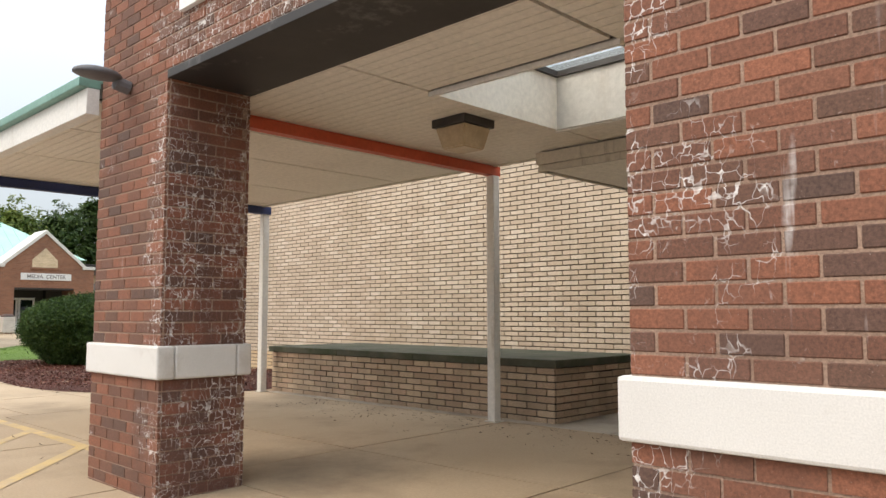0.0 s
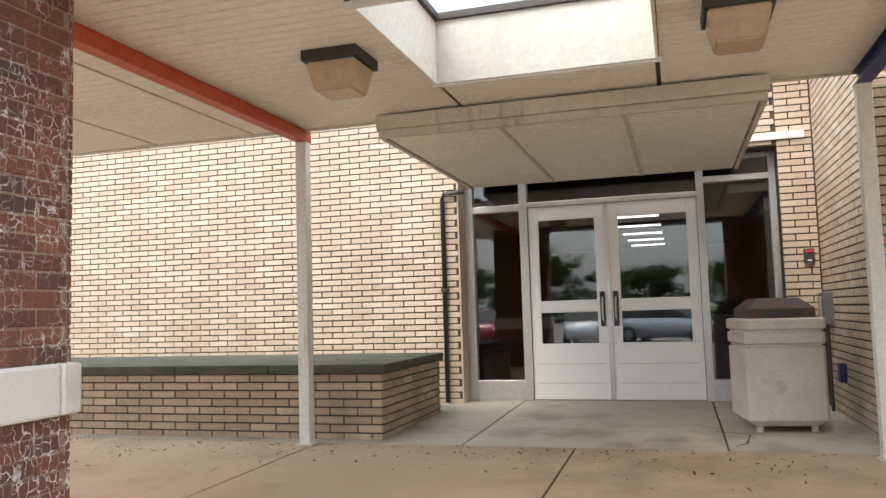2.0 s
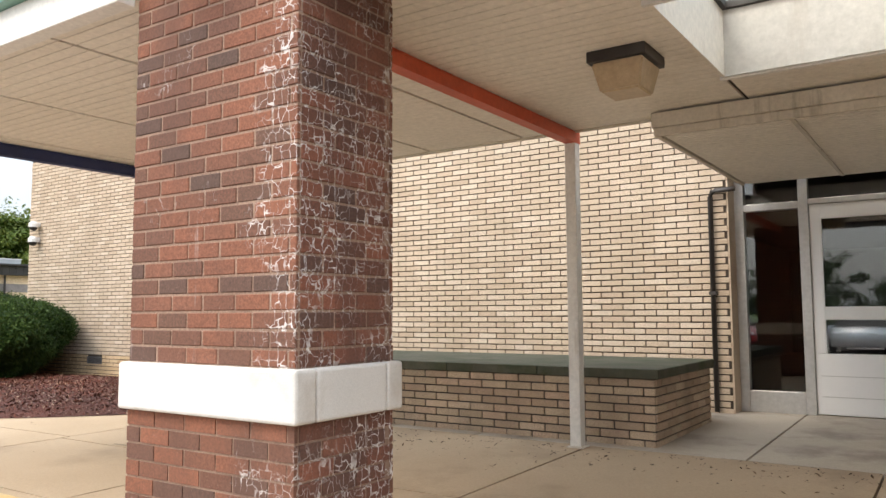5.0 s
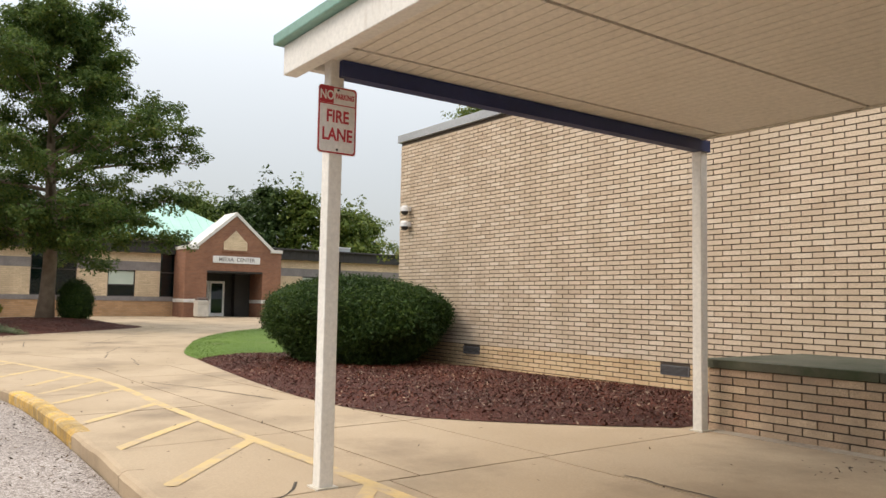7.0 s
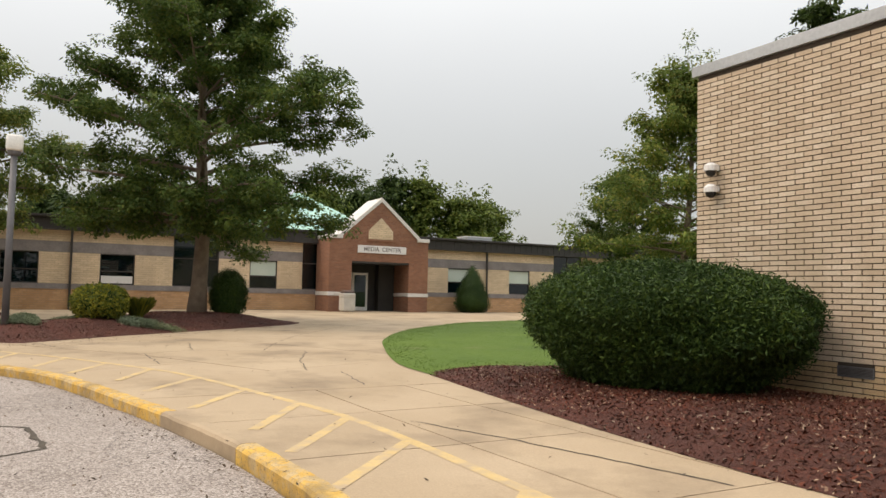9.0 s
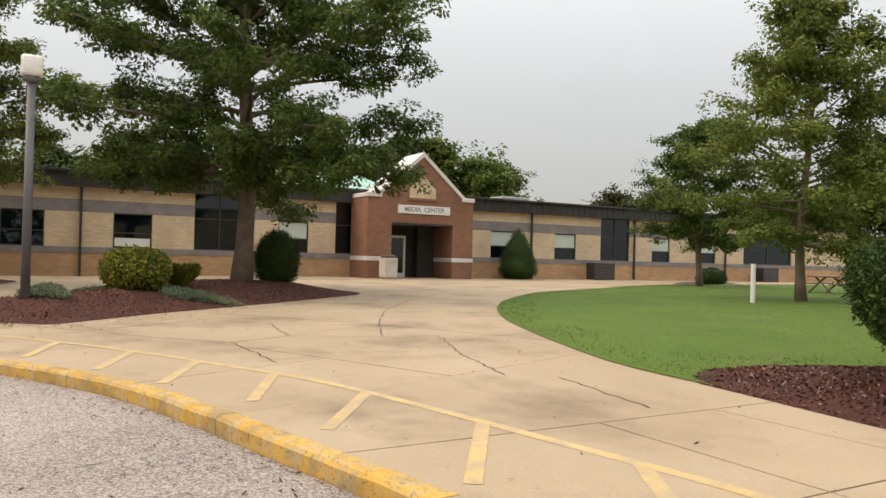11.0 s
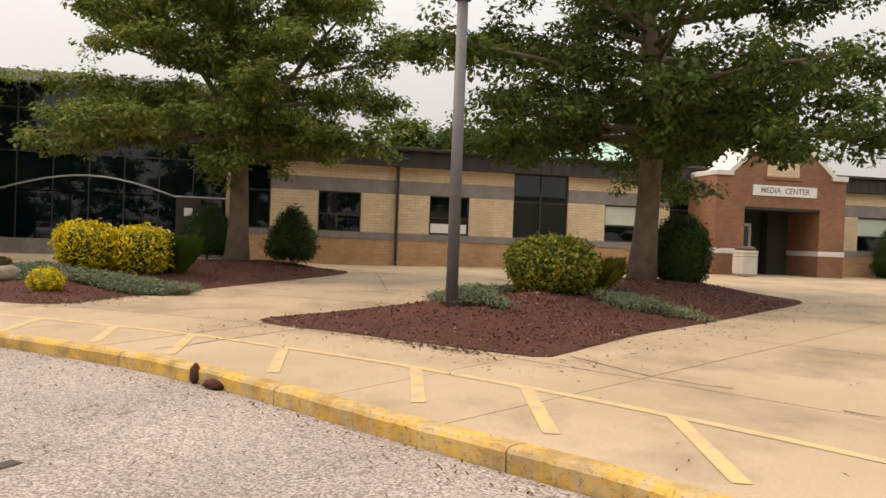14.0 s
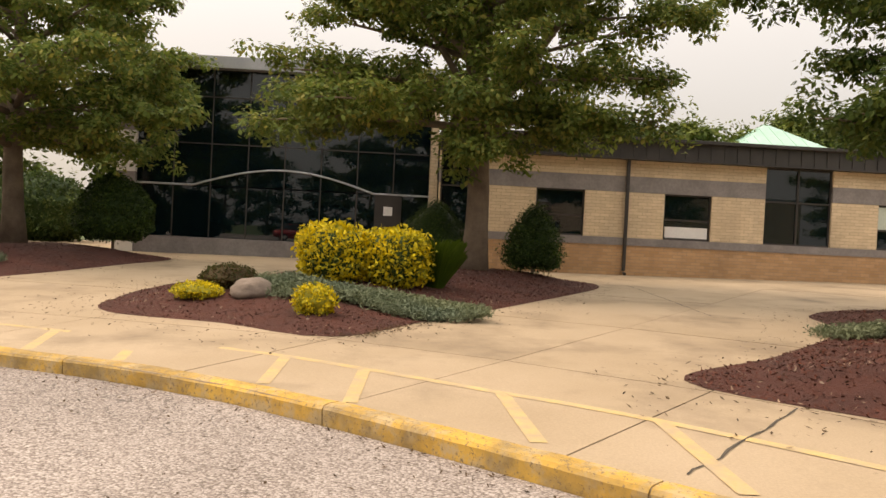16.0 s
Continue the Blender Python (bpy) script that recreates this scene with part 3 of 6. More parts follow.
LAWN_EDGE = smooth_line([(-20.9, 5.3), (-21.6, 5.35), (-22.6, 5.5), (-24.0, 5.95), (-25.6, 6.55), (-28.0, 7.55), (-30.7, 9.1), (-33.2, 11.0), (-35.0, 12.7), (-37.2, 15.1), (-39.5, 19.5), (-42.0, 24.0), (-43.5, 29.0), (-44.5, 38.0), (-44.5, 52.0)], 0.4)
LAWN_POLY = LAWN_EDGE + [(-10.0, 52.0), (-10.0, 24.0), (-19.2, 24.0), (-19.2, 9.4), (-20.2, 9.2), (-21.4, 7.6), (-21.6, 6.4)]
BED_R = smooth_line([(-10.15, 6.35), (-10.9, 5.55), (-12.0, 4.7), (-13.0, 4.45), (-14.2, 4.4), (-16.0, 4.58), (-18.3, 4.9), (-20.5, 5.22), (-21.3, 5.4), (-21.75, 6.2), (-21.5, 7.4), (-20.8, 8.4), (-20.0, 9.2)], 0.35) + [(-19.3, 9.2), (-19.3, 8.9), (-10.0, 8.9)]
BED_A = smooth_line([(-33.0, -3.1), (-31.4, -1.9), (-30.2, -0.85), (-29.64, -0.32), (-29.62, -0.12), (-30.2, 0.5), (-31.4, 1.8), (-32.6, 3.4), (-34.5, 5.8), (-36.3, 7.9), (-37.6, 8.3), (-39.4, 7.6), (-40.6, 5.6), (-40.6, 3.2), (-39.2, 1.4), (-37.1, 0.7), (-34.6, -1.45)], 0.35, True)
BED_B = smooth_line([(-37.1, -9.7), (-36.0, -7.8), (-35.1, -6.35), (-36.9, -5.2), (-39.0, -3.85), (-44.2, -0.95), (-46.6, -1.3), (-46.8, -4.0), (-45.5, -7.0), (-43.0, -9.2), (-40.5, -10.0)], 0.35, True)
BED_C = smooth_line([(-40.0, -13.6), (-41.5, -12.9), (-44.9, -12.3), (-48.4, -12.0), (-50.0, -14.0), (-49.5, -17.5), (-46.0, -20.0), (-41.5, -19.5), (-39.4, -16.5)], 0.35, True)


def mound(poly, rise, reach):
    return lambda x, y: ground_z(x, y) + 0.005 + rise * step(0, reach, edge_distance(poly, x, y)) + (0.02 + 0.03 * noise.noise((x * 0.9, y * 0.9, 3.1))) * step(0, 0.5, edge_distance(poly, x, y))


HEAP = {"R": mound(BED_R, 0.06, 0.8), "A": mound(BED_A, 0.34, 2.6), "B": mound(BED_B, 0.30, 2.6), "C": mound(BED_C, 0.30, 2.5)}
lawn = tagged(sheet("lawn", LAWN_POLY, 1.0, lambda x, y: ground_z(x, y) + 0.03 * step(0, 0.6, edge_distance(LAWN_POLY, x, y)) + 0.012, LAWN), "green mown lawn curving beside the walk", "lawn", kind="structure")
for key, poly in (("R", BED_R), ("A", BED_A), ("B", BED_B), ("C", BED_C)):
    tagged(sheet("mulch_bed", poly, 0.4, HEAP[key], MULCH), "dark reddish-brown bark mulch bed", "mulch bed", kind="structure")

# the kerb, in cast lengths
kerb = empty("kerb", -15, 1.5, 0, "concrete kerb with worn yellow paint along the drive", "kerb", kind="structure")
kerb.location = (0, 0, 0)


def kerb_length(pts, mat):
    prof = [(0.0, -0.30), (-0.012, -0.02), (0.01, 0.004), (0.045, 0.014), (0.155, 0.012), (0.165, -0.02)]
    vs, fs = [], []
    for i, (x, y) in enumerate(pts):
        a, c = pts[max(i - 1, 0)], pts[min(i + 1, len(pts) - 1)]
        d = Vector((c[0] - a[0], c[1] - a[1])).normalized()
        nx, ny = d.y, -d.x
        z = ground_z(x, y)
        wob = 0.012 * noise.noise((x * 2.3, y * 2.3, 0)) + 0.007 * noise.noise((x * 7.0, y * 7.0, 4.0))
        for o, h in prof:
            vs.append((x + nx * (o + wob), y + ny * (o + wob), z + h + 0.5 * wob))
        if i:
            for k in range(len(prof) - 1):
                q = (i - 1) * len(prof) + k
                fs.append((q, q + len(prof), q + len(prof) + 1, q + 1))
    m = len(prof)
    fs += [tuple(range(m)), tuple(range(len(vs) - 1, len(vs) - m - 1, -1))]
    ob = raw("kerb_length", vs, fs, mat, kerb)
    return ob


i = 0
while i < len(CURB) - 1:
    m = min(i + (3 if i % 2 else 4), len(CURB) - 1)
    seg = [Vector(p) for p in CURB[i:m + 1]]
    seg[-1] = seg[-1] + (seg[-2] - seg[-1]).normalized() * 0.012
    xm = seg[len(seg) // 2].x
    kerb_length([tuple(p) for p in smooth_line([tuple(p) for p in seg], 0.09)], CONCRETE if -18.5 < xm < -17.2 or xm > -13.6 else YELLOW)
    i = m

# painted walk line and hatching
marking = empty("walk_marking", 0, 0, 0, "faded yellow painted line with hatching on the pavement", "road marking", kind="structure")
def ribbon(pts, width, lift, name):
    vs, fs = [], []
    for i, p in enumerate(pts):
        a, c = pts[max(i - 1, 0)], pts[min(i + 1, len(pts) - 1)]
        d = Vector((c[0] - a[0], c[1] - a[1])).normalized()
        for s in (-1, 1):
            x, y = p[0] - d.y * s * width / 2, p[1] + d.x * s * width / 2
            vs.append((x, y, ground_z(x, y) + lift))
        if i:
            fs.append((2 * i - 2, 2 * i, 2 * i + 1, 2 * i - 1))
    return raw(name, vs, fs, YELLOW_LINE, marking)


ribbon(LINE[::5], 0.11, 0.0035, "line")


def hatch(x, y):
    k = min(range(len(LINE)), key=lambda q: math.dist(LINE[q], (x, y)))
    a, b = LINE[max(k - 1, 0)], LINE[min(k + 1, len(LINE) - 1)]
    d = Vector((b[0] - a[0], b[1] - a[1])).normalized()
    lean = 1.3 - 0.3 * step(-18, -22.5, x) - 0.27 * step(-31, -34, x)
    slab_strip((x, y), (x - lean * d.x - 1.1 * d.y, y - lean * d.y + 1.1 * d.x), 0.11, 0.0045, YELLOW_LINE, "hatch", marking)


HATCH_X = [-35.0, -34.55, -33.74, -33.15, -32.3, -31.5, -30.38, -29.1, -28.09, -27.05, -25.7, -24.5, -23.35, -21.95, -20.5, -19.1, -17.95, -16.6, -14.75, -13.28, -11.86, -9.85, -8.55, -7.2]
for hx in HATCH_X:
    hatch(*min(LINE, key=lambda q: abs(q[0] - hx)))

# ---- brickwork ----
BRICK_MESHES = {}


def brick_mesh(sx, sy, sz, mat):
    key = (round(sx, 3), round(sy, 3), round(sz, 3), mat.name)
    if key not in BRICK_MESHES:
        bm = box(-sx / 2, sx / 2, -sy / 2, sy / 2, -sz / 2, sz / 2, 0.0)
        bmesh.ops.bevel(bm, geom=bm.edges[:], offset=0.0035, segments=1, affect="EDGES")
        me = bpy.data.meshes.new("brick")
        bm.to_mesh(me)
        bm.free()
        me.materials.append(mat)
        BRICK_MESHES[key] = me
    return BRICK_MESHES[key]


CUBE_F = [(0, 3, 2, 1), (4, 5, 6, 7), (0, 1, 5, 4), (1, 2, 6, 5), (2, 3, 7, 6), (3, 0, 4, 7)]


def lay(bricks, mat, parent, near=0):
    """Bricks (x, y, z, sx, sy, sz): the first ones single pieces, the others one mesh."""
    for x, y, z, sx, sy, sz in bricks[:near]:
        ob = new("brick", brick_mesh(sx, sy, sz, mat))
        ob.parent = parent
        ob.matrix_basis = pose(x + random.uniform(-0.0015, 0.0015), y + random.uniform(-0.0015, 0.0015), z, 0, 0, random.uniform(-0.25, 0.25))
    vs, fs = [], []
    for x, y, z, sx, sy, sz in bricks[near:]:
        j = len(vs)
        ox, oy = random.uniform(-0.0015, 0.0015), random.uniform(-0.0015, 0.0015)
        for cz in (-1, 1):
            for cx, cy in ((-1, -1), (1, -1), (1, 1), (-1, 1)):
                vs.append((x + ox + cx * sx / 2, y + oy + cy * sy / 2, z + cz * sz / 2))
        fs += [tuple(j + k for k in f) for f in CUBE_F]
    if vs:
        tagged(raw("brickwork", vs, fs, mat, parent), kind="stuff")


def face_run(a0, a1, z0, z1, course, length, joint, holes=(), thick=0.02, axis="x", at=0.0, shift=0.5):
    """Half-bond bricks over a wall face that runs along an axis at the given place, leaving holes (a0, a1, z0, z1) open."""
    out, k = [], 0
    n = max(1, round((z1 - z0) / course))
    h = (z1 - z0) / n
    for k in range(n):
        zc = z0 + (k + 0.5) * h
        a = a0 - (length * shift if k % 2 else 0.0)
        while a < a1 - 0.012:
            s, e = max(a, a0), min(a + length, a1)
            pieces = [(s, e)]
            for h0, h1, g0, g1 in holes:
                if g0 < zc < g1:
                    nxt = []
                    for p, q in pieces:
                        if q <= h0 or p >= h1:
                            nxt.append((p, q))
                        else:
                            if p < h0:
                                nxt.append((p, h0))
                            if q > h1:
                                nxt.append((h1, q))
                    pieces = nxt
            for p, q in pieces:
                w = q - p - joint
                if w > 0.03:
                    c = (p + q) / 2
                    out.append((c, at, zc, w, thick, h - joint) if axis == "x" else (at, c, zc, thick, w, h - joint))
            a += length
    return out


def pillar(x0, x1, y0, y1, top, name, lamp=False):
    """A red brick pillar with a white stone belt."""
    z0 = 0.02
    th = empty(name, 0, 0, 0, "red brick pillar with white mineral bloom and a white stone belt", "pillar", "entrance pillars", "structure")
    part("core", box(x0 + 0.003, x1 - 0.003, y0 + 0.003, y1 - 0.003, z0, top), RED_MORTAR, th)
    for a, b in ((y0 - 0.035, y0 + 0.088), (y0 + 0.092, y1 - 0.082), (y1 - 0.078, y1 + 0.035)):
        part("stone_belt", box(x0 - 0.035, x1 + 0.035, a, b, 0.885, 1.10, 0.014), WHITE_STONE, th, "white cast stone belt")
    C, L, J = 0.0757, 0.207, 0.011
    faces = []
    for za, zb in ((1.10, 1.10 + 24 * C), (0.885 - 11 * C, 0.885)):
        faces.append(face_run(x0 - 0.005, x1 + 0.005, za, zb, C, L, J, axis="x", at=y0 + 0.008))
        faces.append(face_run(y0 + 0.02, y1 - 0.02, za, zb, C, L, J, axis="y", at=x1 - 0.008, shift=0.35))
        faces.append(face_run(y0 + 0.02, y1 - 0.02, za, zb, C, L, J, axis="y", at=x0 + 0.008, shift=0.35))
        faces.append(face_run(x0 - 0.005, x1 + 0.005, za, zb, C, L, J, axis="x", at=y1 - 0.008))
    lay(faces[0], RED_BRICK, th, 150)
    lay(faces[1], RED_BRICK_BLOOM, th, 100)
    lay(faces[4] + faces[2] + faces[6] + faces[3] + faces[7], RED_BRICK, th, 0)
    lay(faces[5], RED_BRICK_BLOOM, th, 0)
    return th


# ---- the entrance wing: tan brick walls ----
WALL_Y, TOP = 8.97, 4.72
wall_front = empty("wall_front", 0, 0, 0, "long tan brick wall with dark raked joints", "wall", kind="structure")
part("core", box(-19.36, -4.74, WALL_Y + 0.012, WALL_Y + 0.30, -0.2, TOP), TAN_MORTAR, wall_front)
part("core", box(-1.20, -0.70, WALL_Y + 0.012, WALL_Y + 0.30, -0.2, TOP), TAN_MORTAR, wall_front)
part("core", box(-4.74, -1.20, WALL_Y + 0.012, WALL_Y + 0.30, 2.92, TOP), TAN_MORTAR, wall_front)
part("coping", box(-19.44, -0.5, WALL_Y - 0.05, WALL_Y + 0.42, TOP, TOP + 0.17, 0.01), GALV, wall_front, "grey metal roof edge")
UC, UL, UJ = 0.072, 0.268, 0.0145
wall_west = empty("wall_west", 0, 0, 0, "tan brick end wall of the entrance wing", "wall", kind="structure")
part("core", box(-19.36, -19.06, WALL_Y + 0.30, 24.0, -0.2, TOP), TAN_MORTAR, wall_west)
part("coping", box(-19.44, -18.98, WALL_Y + 0.42, 24.0, TOP, TOP + 0.17, 0.01), GALV, wall_west, "grey metal roof edge")
wall_east = empty("wall_east", 0, 0, 0, "tan brick side wall beside the entrance", "wall", kind="structure")
part("core", box(-0.838, -0.55, 6.762, WALL_Y, -0.2, TOP), TAN_MORTAR, wall_east)
wall_porch = empty("wall_porch", 0, 0, 0, "tan brick wall behind the canopy post", "wall", kind="structure")
part("core", box(-0.838, 5.0, 6.462, 6.76, -0.2, TOP), TAN_MORTAR, wall_porch)
roof = tagged(mesh_object("roof", box(-19.0, 9.0, 9.3, 24.0, TOP - 0.25, TOP - 0.05), ROOF_GREY), "flat grey roof membrane of the entrance wing", "roof", kind="structure")

# planter
planter = empty("brick_planter", 0, 0, 0, "low tan brick planter with a dark mossy stone coping", "planter", kind="structure")
PX0, PX1, PY0, PY1, PZ = -10.0, -4.80, 6.60, 8.30, 0.745
part("core", box(PX0 + 0.012, PX1 - 0.012, PY0 + 0.012, PY1, 0.0, PZ), PLANTER_MORTAR, planter)
for a, b in ((-10.04, -8.4), (-8.396, -6.9), (-6.896, -5.9), (-5.896, -4.76)):
    part("coping_slab", box(a, b, PY0 - 0.04, PY1 + 0.02, PZ + 0.002, PZ + 0.085, 0.008), COPING, planter)
planter_bricks = face_run(PX0, PX1, PZ - 10 * 0.074, PZ, 0.074, 0.268, 0.013, axis="x", at=PY0 + 0.008) + face_run(PY0 + 0.02, PY1, PZ - 10 * 0.074, PZ, 0.074, 0.268, 0.013, axis="y", at=PX1 - 0.008) + face_run(PY0 + 0.02, PY1, PZ - 10 * 0.074, PZ, 0.074, 0.268, 0.013, axis="y", at=PX0 + 0.008)

# ---- the portico ----
P1 = pillar(-5.85, -4.78, 2.31, 2.93, 2.916, "pillar")
P2 = pillar(-1.37, -0.30, 2.31, 2.93, 2.916, "pillar")
portal = empty("portal_wall", 0, 0, 0, "red brick wall above the entrance with a black steel lintel", "wall", kind="structure")
part("core", box(-5.847, -0.303, 2.313, 2.927, 2.92, 4.95), RED_MORTAR, portal)
part("lintel", box(-4.78, -1.37, 2.305, 2.935, 2.86, 2.918, 0.004), BLACK_STEEL, portal, "sooty black steel lintel")
part("coping", box(-5.9, -0.25, 2.25, 2.98, 4.95, 5.1, 0.01), WHITE_STONE, portal, "white stone coping")

ceiling = bmesh.new()
SK = (-3.85, -2.35, 3.90, 5.37)
seams = [-10.05, -9.62, -8.31, -6.88, -5.86, -5.40, -3.87, -2.34, -0.90, 0.6, 2.0]
for a, b in zip(seams, seams[1:]):
    y = 2.30 if b < -5.8 else 2.94
    w = 0.0985
    while y < 6.27:
        y1 = min(y + w - 0.007, 6.28)
        if not (a > SK[0] - 0.05 and b < SK[1] + 0.05 and y1 > SK[2] and y < SK[3]):
            box(a + 0.016, b - 0.016, y, y1, 2.905, 2.925, 0.0, ceiling)
        y += w
ceiling_ob = tagged(mesh_object("ceiling", ceiling, SOFFIT), "cream ribbed metal soffit of the covered walk", "ceiling", kind="structure")
canopy = empty("canopy_roof", 0, 0, 0, "covered walk roof with white fascia and teal metal edge", "canopy", kind="structure")
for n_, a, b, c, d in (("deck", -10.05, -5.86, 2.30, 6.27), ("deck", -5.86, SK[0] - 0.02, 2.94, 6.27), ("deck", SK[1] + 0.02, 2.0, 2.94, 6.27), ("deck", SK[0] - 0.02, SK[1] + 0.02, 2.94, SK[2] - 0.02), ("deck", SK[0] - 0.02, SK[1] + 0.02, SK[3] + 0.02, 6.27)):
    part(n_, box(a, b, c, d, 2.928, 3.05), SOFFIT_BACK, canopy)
part("fascia", box(-10.12, -5.86, 2.20, 2.298, 2.80, 3.0, 0.006), WHITE_PAINT, canopy, "white painted fascia")
part("fascia", box(-10.12, -10.052, 2.30, 6.32, 2.86, 3.0, 0.006), WHITE_PAINT, canopy, "white painted fascia")
part("fascia", box(-10.05, 2.0, 6.28, 6.33, 2.89, 3.0, 0.004), WORN_CREAM, canopy, "cream back edge trim")
part("roof_edge", box(-10.17, -5.86, 2.14, 2.55, 3.002, 3.075, 0.01), TEAL, canopy, "teal metal roof edge")
part("roof_edge", box(-10.17, -9.8, 2.552, 6.36, 3.002, 3.075, 0.01), TEAL, canopy, "teal metal roof edge")
part("roof_skin", box(-9.8, -5.86, 2.55, 6.33, 3.052, 3.07), TEAL, canopy)

skylight = empty("skylight", -3.1, 4.6, 2.9, "cream-lined rooflight well with a dark glazed frame", "skylight")
SKM = Matrix.Translation((3.1, -4.6, -2.9))


def sky_part(name, bm, mat, label=""):
    bmesh.ops.transform(bm, matrix=SKM, verts=bm.verts)
    return part(name, bm, mat, skylight, label)


sky_part("well_side", box(SK[0] - 0.02, SK[0], SK[2], SK[3], 2.885, 3.34), SOFFIT)
sky_part("well_side", box(SK[1], SK[1] + 0.02, SK[2], SK[3], 2.885, 3.34), SOFFIT)
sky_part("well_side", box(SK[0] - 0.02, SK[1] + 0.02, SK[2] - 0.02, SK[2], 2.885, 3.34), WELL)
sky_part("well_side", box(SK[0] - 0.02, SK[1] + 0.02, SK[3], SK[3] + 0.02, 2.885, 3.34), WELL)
for a, b, c, d in ((SK[0] - 0.04, SK[1] + 0.04, SK[3] + 0.021, SK[3] + 0.05), (SK[0] - 0.04, SK[1] + 0.04, SK[2] - 0.05, SK[2] - 0.021)):
    sky_part("trim", box(a, b, c, d, 2.87, 2.905), WHITE_PAINT, "white trim strip")
for a, b, c, d in ((SK[0] - 0.02, SK[0] + 0.03, SK[2] - 0.02, SK[3] + 0.02), (SK[1] - 0.03, SK[1] + 0.02, SK[2] - 0.02, SK[3] + 0.02), (SK[0] + 0.03, SK[1] - 0.03, SK[2] - 0.02, SK[2] + 0.03), (SK[0] + 0.03, SK[1] - 0.03, SK[3] - 0.03, SK[3] + 0.02)):
    sky_part("frame", box(a, b, c, d, 3.342, 3.39), DARK_METAL, "dark metal frame")
pn = sky_part("pane", box(SK[0] + 0.02, SK[1] - 0.02, SK[2] + 0.02, SK[3] - 0.02, 3.392, 3.40), GLASS, "clear glass pane")
pn.visible_shadow = False


def post(x, y, h, label):
    th = empty("canopy_post", x, y, ground_z(x, y), label, "post", "canopy posts")
    part("shaft", box(-0.05, 0.05, -0.05, 0.05, -0.02, h - ground_z(x, y), 0.008), WHITE_PAINT, th)
    part("base_plate", box(-0.075, 0.075, -0.075, 0.075, -0.01, 0.012, 0.003), WORN_CREAM, th)
    return th


post(-5.40, 6.33, 2.80, "white painted square steel post with rust at its foot")
post(-9.93, 6.38, 2.80, "white painted square steel post beside the planter")
post(-0.955, 6.25, 2.80, "white painted square steel post beside the side wall")
post(-9.95, 2.49, 2.92, "white painted square steel post carrying a fire lane sign")


def beam(name, x, y0, y1, z0, z1, mat, label):
    th = empty(name, x, y0, z0, label, "beam", "canopy beams")
    part("web", box(-0.012, 0.012, 0, y1 - y0, 0.012, z1 - z0 - 0.012), mat, th)
    part("flange", box(-0.05, 0.05, 0, y1 - y0, 0, 0.012), mat, th)
    part("flange", box(-0.05, 0.05, 0, y1 - y0, z1 - z0 - 0.012, z1 - z0), mat, th)
    part("cladding", box(0.014, 0.048, 0, y1 - y0, 0.013, z1 - z0 - 0.013), mat, th)
    return th


beam("red_beam", -5.40, 2.94, 6.40, 2.80, 2.90, RED_PAINT, "red-orange painted steel beam under the canopy")
beam("navy_beam", -9.90, 2.50, 6.44, 2.79, 2.90, NAVY, "navy blue painted steel beam under the canopy")
beam("navy_beam", -0.955, 2.94, 6.31, 2.79, 2.90, NAVY, "navy blue painted steel beam beside the wall")

# the low canopy over the doors
door_canopy = empty("door_canopy", -3.09, 7.5, 2.7, "weathered cream metal canopy over the entrance doors", "canopy")
DCM = Matrix.Translation((3.09, -7.5, -2.7))


def dc_part(name, bm, mat, label=""):
    bmesh.ops.transform(bm, matrix=DCM, verts=bm.verts)
    return part(name, bm, mat, door_canopy, label)


dc_part("fascia", box(-4.57, -1.60, 6.05, 6.09, 2.70, 2.765, 0.004), WORN_CREAM)
dc_part("fascia", box(-4.585, -1.585, 6.03, 6.088, 2.768, 2.885, 0.006), WORN_CREAM)
dc_part("side_fascia", box(-4.57, -4.53, 6.092, 8.96, 2.70, 2.88, 0.004), WORN_CREAM)
dc_part("side_fascia", box(-1.64, -1.60, 6.092, 8.96, 2.70, 2.88, 0.004), WORN_CREAM)
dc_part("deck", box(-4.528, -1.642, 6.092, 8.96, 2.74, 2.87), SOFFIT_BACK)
for a, b in ((-4.525, -3.57), (-3.56, -2.61), (-2.60, -1.645)):
    y = 6.11
    while y < 8.94:
        dc_part("soffit_slat", box(a + 0.01, b - 0.01, y, y + 0.062, 2.715, 2.735, 0.0), SOFFIT)
        y += 0.08
for xx in (-3.565, -2.605):
    dc_part("batten", box(xx - 0.015, xx + 0.015, 6.1, 8.95, 2.70, 2.714), WORN_CREAM)

# ---- doors ----
DY = 9.30
door_set = empty("door_1", 0, 0, 0, "white glazed double doors in an aluminium frame with sidelights", "door", kind="structure")
DZ = 0.205
for x0, x1, z0, z1 in ((-4.72, -4.62, DZ, 2.92), (-4.05, -3.95, DZ, 2.92), (-2.03, -1.95, DZ, 2.92), (-1.27, -1.20, DZ, 2.92), (-4.62, -4.05, 2.44, 2.52), (-3.95, -2.03, 2.475, 2.535), (-1.95, -1.27, 2.62, 2.69), (-4.62, -4.05, DZ, 0.44), (-1.95, -1.27, DZ, 0.44), (-4.62, -1.27, 2.86, 2.92)):
    part("frame", box(x0, x1, DY - 0.05, DY + 0.06, z0, z1, 0.005), ALUMINIUM, door_set, "silver aluminium frame")
for x0, x1, z0, z1 in ((-4.62, -4.05, 0.44, 2.44), (-1.95, -1.27, 0.44, 2.62), (-4.62, -4.05, 2.52, 2.86), (-3.95, -2.03, 2.535, 2.86), (-1.95, -1.27, 2.69, 2.86)):
    part("pane", box(x0, x1, DY, DY + 0.008, z0, z1), GLASS, door_set, "clear glass pane")


